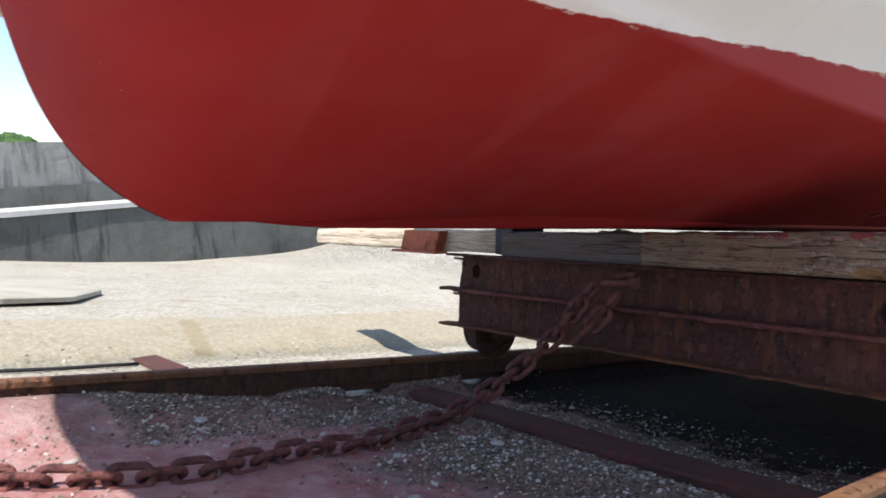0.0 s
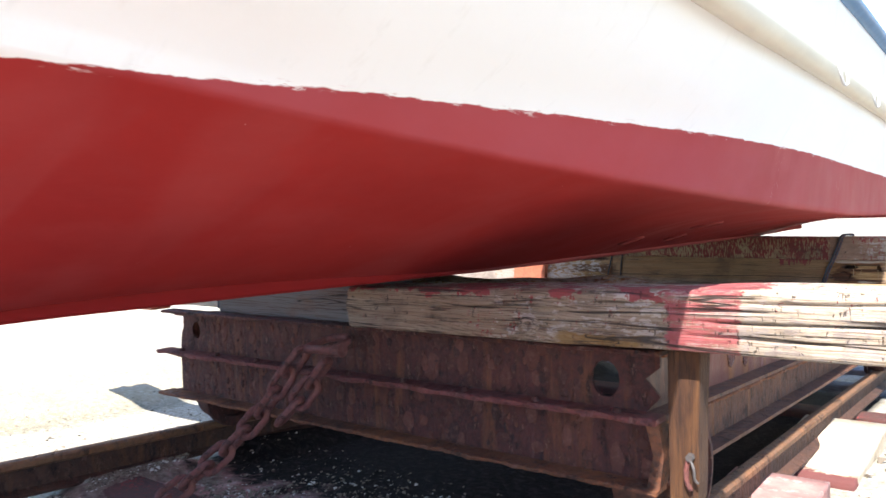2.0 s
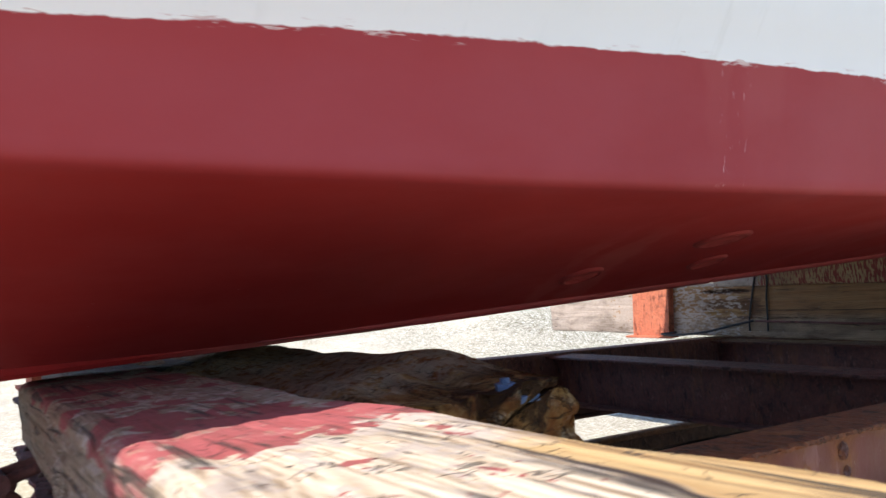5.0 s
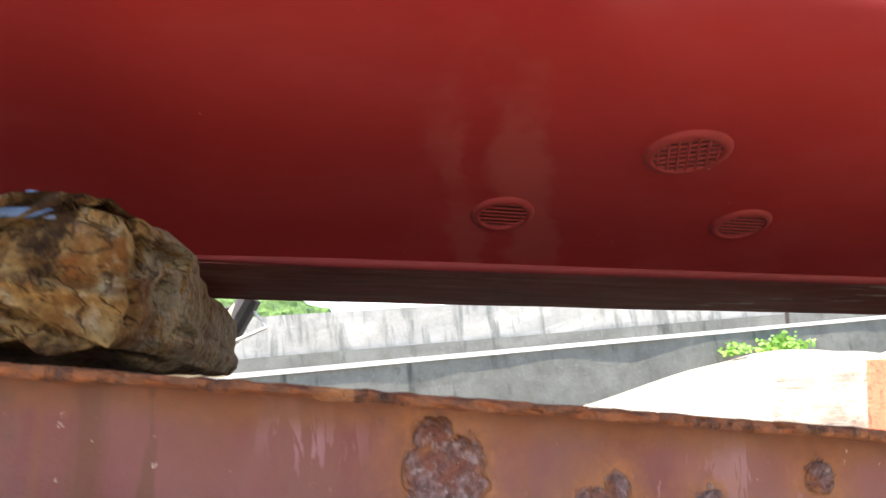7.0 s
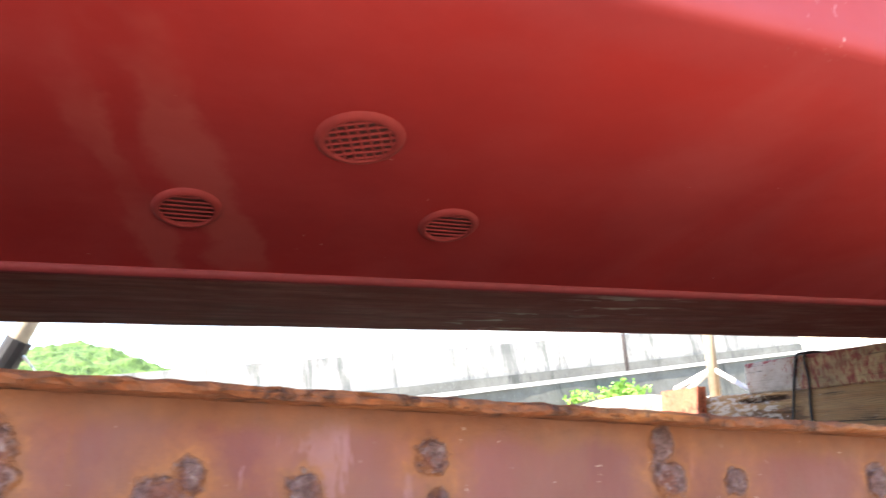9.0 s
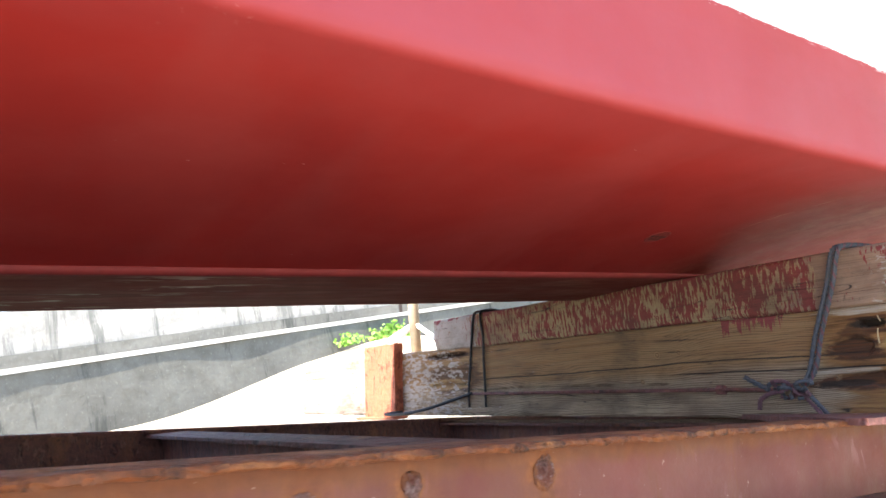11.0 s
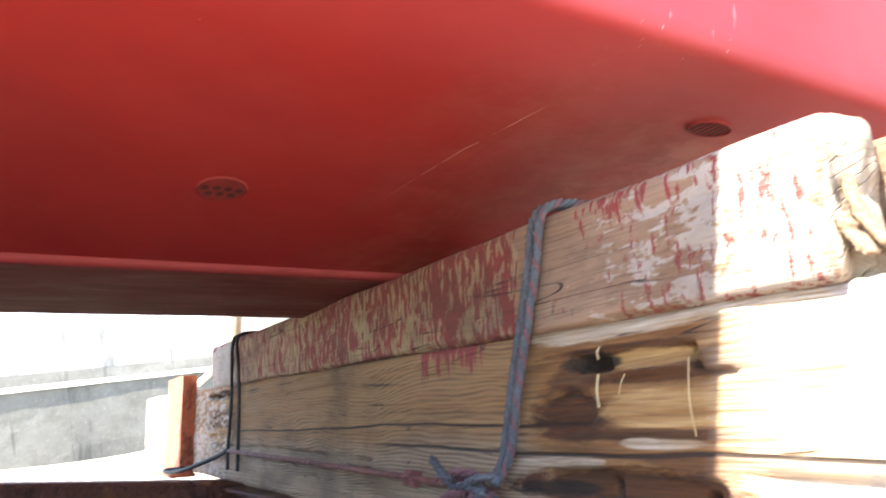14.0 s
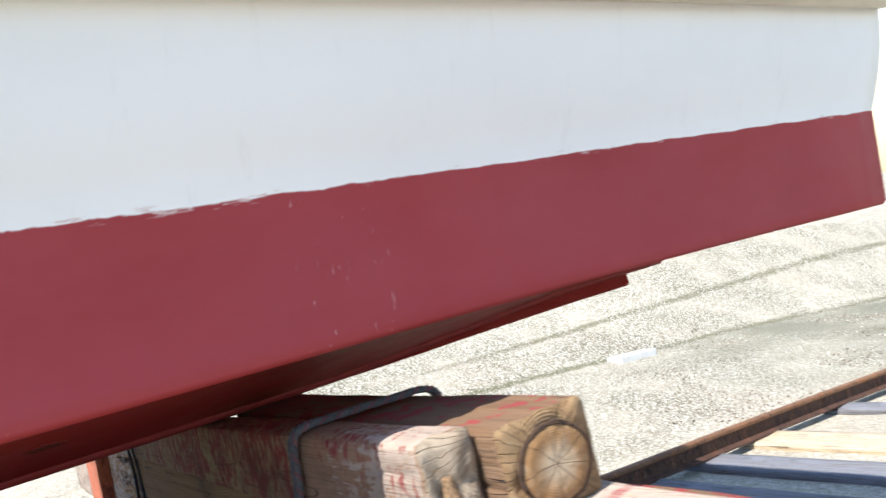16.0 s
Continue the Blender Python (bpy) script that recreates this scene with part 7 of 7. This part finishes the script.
chips("shell_grit", 40000, under_cradle, 0.0040, 1, "grey and white shell grit heaped under the cradle")
chips("shell_grit", 4500, strewn, 0.0036, 2, "scattered shells and grit on red-stained concrete")
chips("shell_grit", 900, by_bank, 0.0045, 3, "loose stones along the foot of the bank")
chips("shell_grit", 8000, aft_beach, 0.0065, 4, "white shells and stones on the lower slip")
chips("shell_grit", 1600, beside_rail, 0.010, 6, "pale gravel beside the near rail")

def shells():
    mat = plain("shell_white", (0.55, 0.54, 0.49), 0.7, vary=0.5, scale=60, bump=1.0)
    gen = random.Random(8)
    for k in range(26):
        x, y = gen.uniform(-0.75, 0.7), gen.uniform(-1.7, -0.05)
        s = gen.uniform(0.007, 0.019)
        bm = bmesh.new()
        bmesh.ops.create_icosphere(bm, subdivisions=2, radius=s)
        for v in bm.verts:
            v.co = v.co * (1 + 0.45 * jitter(v.co * 60 + Vector((k, 0, 0)), 1))
            v.co.z *= 0.5
            v.co += Vector((x, y, ground_z(x, y) + s * 0.3))
        solid("oyster_shell", bm, mat, (x, y, ground_z(x, y)), "pale broken oyster shell on the slip", "shell", "shells")


shells()

# thin cable along the foot of the bank
pts = [(foot_x(y) + 0.12 + 0.03 * jitter((y, 0, 0), 2.5), y, ground_z(foot_x(y) + 0.12, y) + 0.012) for y in np.arange(-3.0, -0.9, 0.1)]
solid("ground_cable", sweep([tuple(map(float, p)) for p in pts], 0.008, 6), CORD, (-1.8, -2, slip_z(-2)), "dark twisted cable lying along the concrete bank", "cable", smooth=True)

# dark stain-like plank let into the bank
bm = box(-2.05, -1.62, -0.98, -0.86, slip_z(-0.9) - 0.01, slip_z(-0.9) + 0.02, 0.004)
solid("red_plank", bm, SLEEPER_RED, (-1.85, -0.92, slip_z(-0.9)), "short red-painted plank lying beside the rail", "plank")


def slab():
    # broken slab with an undercut edge on the bank
    edge = [(-3.05, -2.4), (-3.04, -1.27), (-3.12, -1.02), (-3.19, -0.87), (-3.45, -0.72), (-3.75, -0.54), (-4.4, -0.45), (-5.0, -0.5), (-5.0, -2.4)]
    bm = bmesh.new()
    rows = []
    for lift, inset in ((-0.06, 0.10), (0.006, 0.09), (0.016, 0.0), (0.042, 0.0), (0.05, 0.02)):
        rows.append([bm.verts.new((x - inset, y - inset, ground_z(-3.3, y) + lift + 0.004 * jitter((x, y, lift * 40), 4))) for x, y in edge])
    n = len(edge)
    for a, b in zip(rows, rows[1:]):
        for k in range(n):
            bm.faces.new((a[k], a[(k + 1) % n], b[(k + 1) % n], b[k]))
    bm.faces.new(rows[-1])
    bmesh.ops.recalc_face_normals(bm, faces=bm.faces[:])
    solid("concrete_slab", bm, CONC_SLAB, (-3.9, -1.2, 0.2), "broken pale concrete slab edge on the bank", "slab")


slab()

# white box afloat at the foot of the bank
bm = box(-3.66, -3.47, 7.98, 8.52, ground_z(-3.55, 8.2) - 0.03, ground_z(-3.55, 8.2) + 0.07, 0.015)
for v in bm.verts:
    v.co += Vector((0.012 * jitter(v.co, 4), 0.02 * jitter(v.co + Vector((3, 0, 0)), 4), slip_z(v.co.y) - slip_z(8.2)))
solid("foam_box", bm, PLASTIC, (-3.56, 8.25, ground_z(-3.55, 8.2)), "white foam slab washed up at the bank's foot", "foam slab")


def prop_pole():
    ob = thing("guide_pole", (-1.127, 3.11, 0.74), "beige steel guide pole with white braces on the far beam", "pole")
    part("pole", sweep([(-1.13, 3.11, 0.50), (-1.125, 3.11, 1.5)], 0.024, 12), PIPE, ob, smooth=True)
    for dx, dy, foot in ((-0.27, 0.0, 0.79), (0.18, 0.02, 0.748), (-0.09, -0.1, 0.75)):
        part("brace", sweep([(-1.127, 3.11, 0.855), (-1.127 + dx, 3.11 + dy, foot)], 0.011, 6), PALE_STEEL, ob)
    return ob


prop_pole()


def fore_pole():
    ob = thing("prop_pole", (-1.54, 0.20, 0.775), "beige steel prop pole with a black clamp on a timber", "pole")
    part("pole", sweep([(-1.54, 0.20, 0.772), (-1.50, 0.363, 0.99), (-1.47, 0.46, 1.22)], 0.036, 12), PIPE, ob, smooth=True)
    part("clamp", sweep([(-1.53, 0.29, 0.84), (-1.498, 0.372, 1.0)], 0.046, 12), CORD, ob)
    part("brace", sweep([(-1.50, 0.36, 0.97), (-1.53, 0.24, 0.95), (-1.56, 0.12, 0.78)], 0.010, 6), CORD, ob)
    part("brace", sweep([(-1.50, 0.365, 0.97), (-1.48, 0.44, 0.88), (-1.50, 0.22, 0.78)], 0.009, 6), PALE_STEEL, ob)


fore_pole()


# ---- quay beyond the bank (stands upright) ----
def upright(ob):
    UPRIGHT.append(ob)
    return ob


def quay_wall(name, a, b, z0, z1, thick, mat, label, cap=None):
    """A wall from a to b in plan, with thickness to its far side."""
    a, b = Vector((*a, 0)), Vector((*b, 0))
    d = (b - a).normalized()
    back = Vector((-d.y, d.x, 0))
    if back.x > 0:
        back = -back
    n = int((b - a).length / 0.5)
    bm = bmesh.new()
    rows = [z0 + (z1 - z0) * k / 6 for k in range(7)]
    grid = [[bm.verts.new(a + d * (b - a).length * i / n + Vector((0, 0, z)) + back * (0.02 * jitter((i * 0.5, z * 3, len(name)), 1) + 0.05 * (z - z0))) for z in rows] for i in range(n + 1)]
    for p, q in zip(grid, grid[1:]):
        for k in range(6):
            bm.faces.new((p[k], q[k], q[k + 1], p[k + 1]))
    top = [bm.verts.new(g[-1].co + back * thick) for g in grid]
    low = [bm.verts.new(g[0].co + back * thick) for g in grid]
    for i in range(n):
        bm.faces.new((grid[i][-1], grid[i + 1][-1], top[i + 1], top[i]))
        bm.faces.new((top[i], top[i + 1], low[i + 1], low[i]))
    bmesh.ops.recalc_face_normals(bm, faces=bm.faces[:])
    mid = (a + b) / 2
    ob = solid(name, bm, mat, (mid.x, mid.y, z0), label, "sea wall", kind="structure")
    return upright(ob)


quay_wall("wall_low", (-4.9, -13), (-10.5, 16), -1.2, 0.80, 2.2, CONC_DARK, "low quay wall dark with algae below a pale ledge")
quay_wall("wall_ledge", (-4.97, -13), (-10.57, 16), 0.80, 0.86, 2.1, CONC_PALE, "pale flat ledge on top of the dark quay wall")
quay_wall("wall_step", (-7.0, -13), (-12.6, 16), 0.7, 1.12, 2.0, CONC_DARK, "dark stained lower course of the sea wall")
quay_wall("wall_high", (-7.1, -13), (-12.7, 16), 1.12, 1.72, 0.6, CONC, "grey streaked concrete sea wall")


def tufts(name, centre, spread, count, size, mat, label, category, seed):
    gen = random.Random(seed)
    verts, faces = [], []
    for _ in range(count):
        c = Vector(centre) + Vector((gen.gauss(0, spread[0]), gen.gauss(0, spread[1]), abs(gen.gauss(0, spread[2]))))
        turn = Euler((gen.uniform(0, 6.3), gen.uniform(0, 6.3), gen.uniform(0, 6.3))).to_matrix()
        n, s = len(verts), size * gen.uniform(0.5, 1.3)
        for p in ((0, -0.5, 0), (0.35, 0, 0.08), (0, 0.6, 0), (-0.35, 0, 0.08)):
            verts.append(c + turn @ (Vector(p) * s))
        faces += [(n, n + 1, n + 2), (n, n + 2, n + 3)]
    me = bpy.data.meshes.new(name)
    me.from_pydata([tuple(v) for v in verts], [], faces)
    me.materials.append(mat)
    return upright(tagged(new(name, me), label, category, kind="stuff"))


tufts("weed_clump", (-8.85, 7.95, 0.46), (0.08, 0.20, 0.09), 420, 0.09, LEAF, "bright green weeds growing at the quay wall's foot", "weeds", 3)
tufts("weed_clump", (-8.65, 7.0, 0.47), (0.06, 0.09, 0.07), 160, 0.08, LEAF, "bright green weeds growing at the quay wall's foot", "weeds", 4)
tufts("weed_tuft", (-7.65, 1.78, -0.02), (0.05, 0.16, 0.02), 90, 0.05, LEAF, "small weeds in a crack at the wall's foot", "weeds", 5)
upright(solid("signal_stick", sweep([(-10.0, 8.93, 0.75), (-10.0, 9.03, 2.2)], 0.035, 8), plain("stick_grey", (0.05, 0.038, 0.034), 0.8), (-10.0, 8.93, 0.75), "thin dark post standing on the quay", "post", smooth=True))


def hill(cx, cy, w, d, h, seed):
    bm = bmesh.new()
    bmesh.ops.create_icosphere(bm, subdivisions=6, radius=1)
    for v in bm.verts:
        k = 1 + 0.08 * jitter(v.co * 1.7 + Vector((seed, 0, 0)), 1) + 0.05 * jitter(v.co * 9, 1) + 0.035 * jitter(v.co * 25, 1)
        v.co = Vector((cx + v.co.x * w * k, cy + v.co.y * d * k, max(-1, v.co.z * h * k)))
    upright(solid("wooded_hill", bm, TREES_FAR, (cx, cy, -1), "distant hill covered in green trees", "hill", kind="structure"))


def far_trees():
    m = Mat("far_trees", 0.9)
    n = m.noise(0.5, 6, 0.7)
    return m.done(m.mix(m.ramp(n, 0.35, 0.65), (0.035, 0.08, 0.025), (0.12, 0.22, 0.05)), 0.9, n, 1.0, 1.5)


TREES_FAR = far_trees()
hill(-150, -16, 14, 30, 24, 2)
hill(-150, 31, 10, 9, 11.6, 5)

# ---- lay everything on the slope ----
for ob in list(scene.collection.objects):
    if ob.parent is None and ob.type in {"MESH", "EMPTY"} and ob not in UPRIGHT:
        ob.matrix_basis = TILT @ ob.matrix_basis
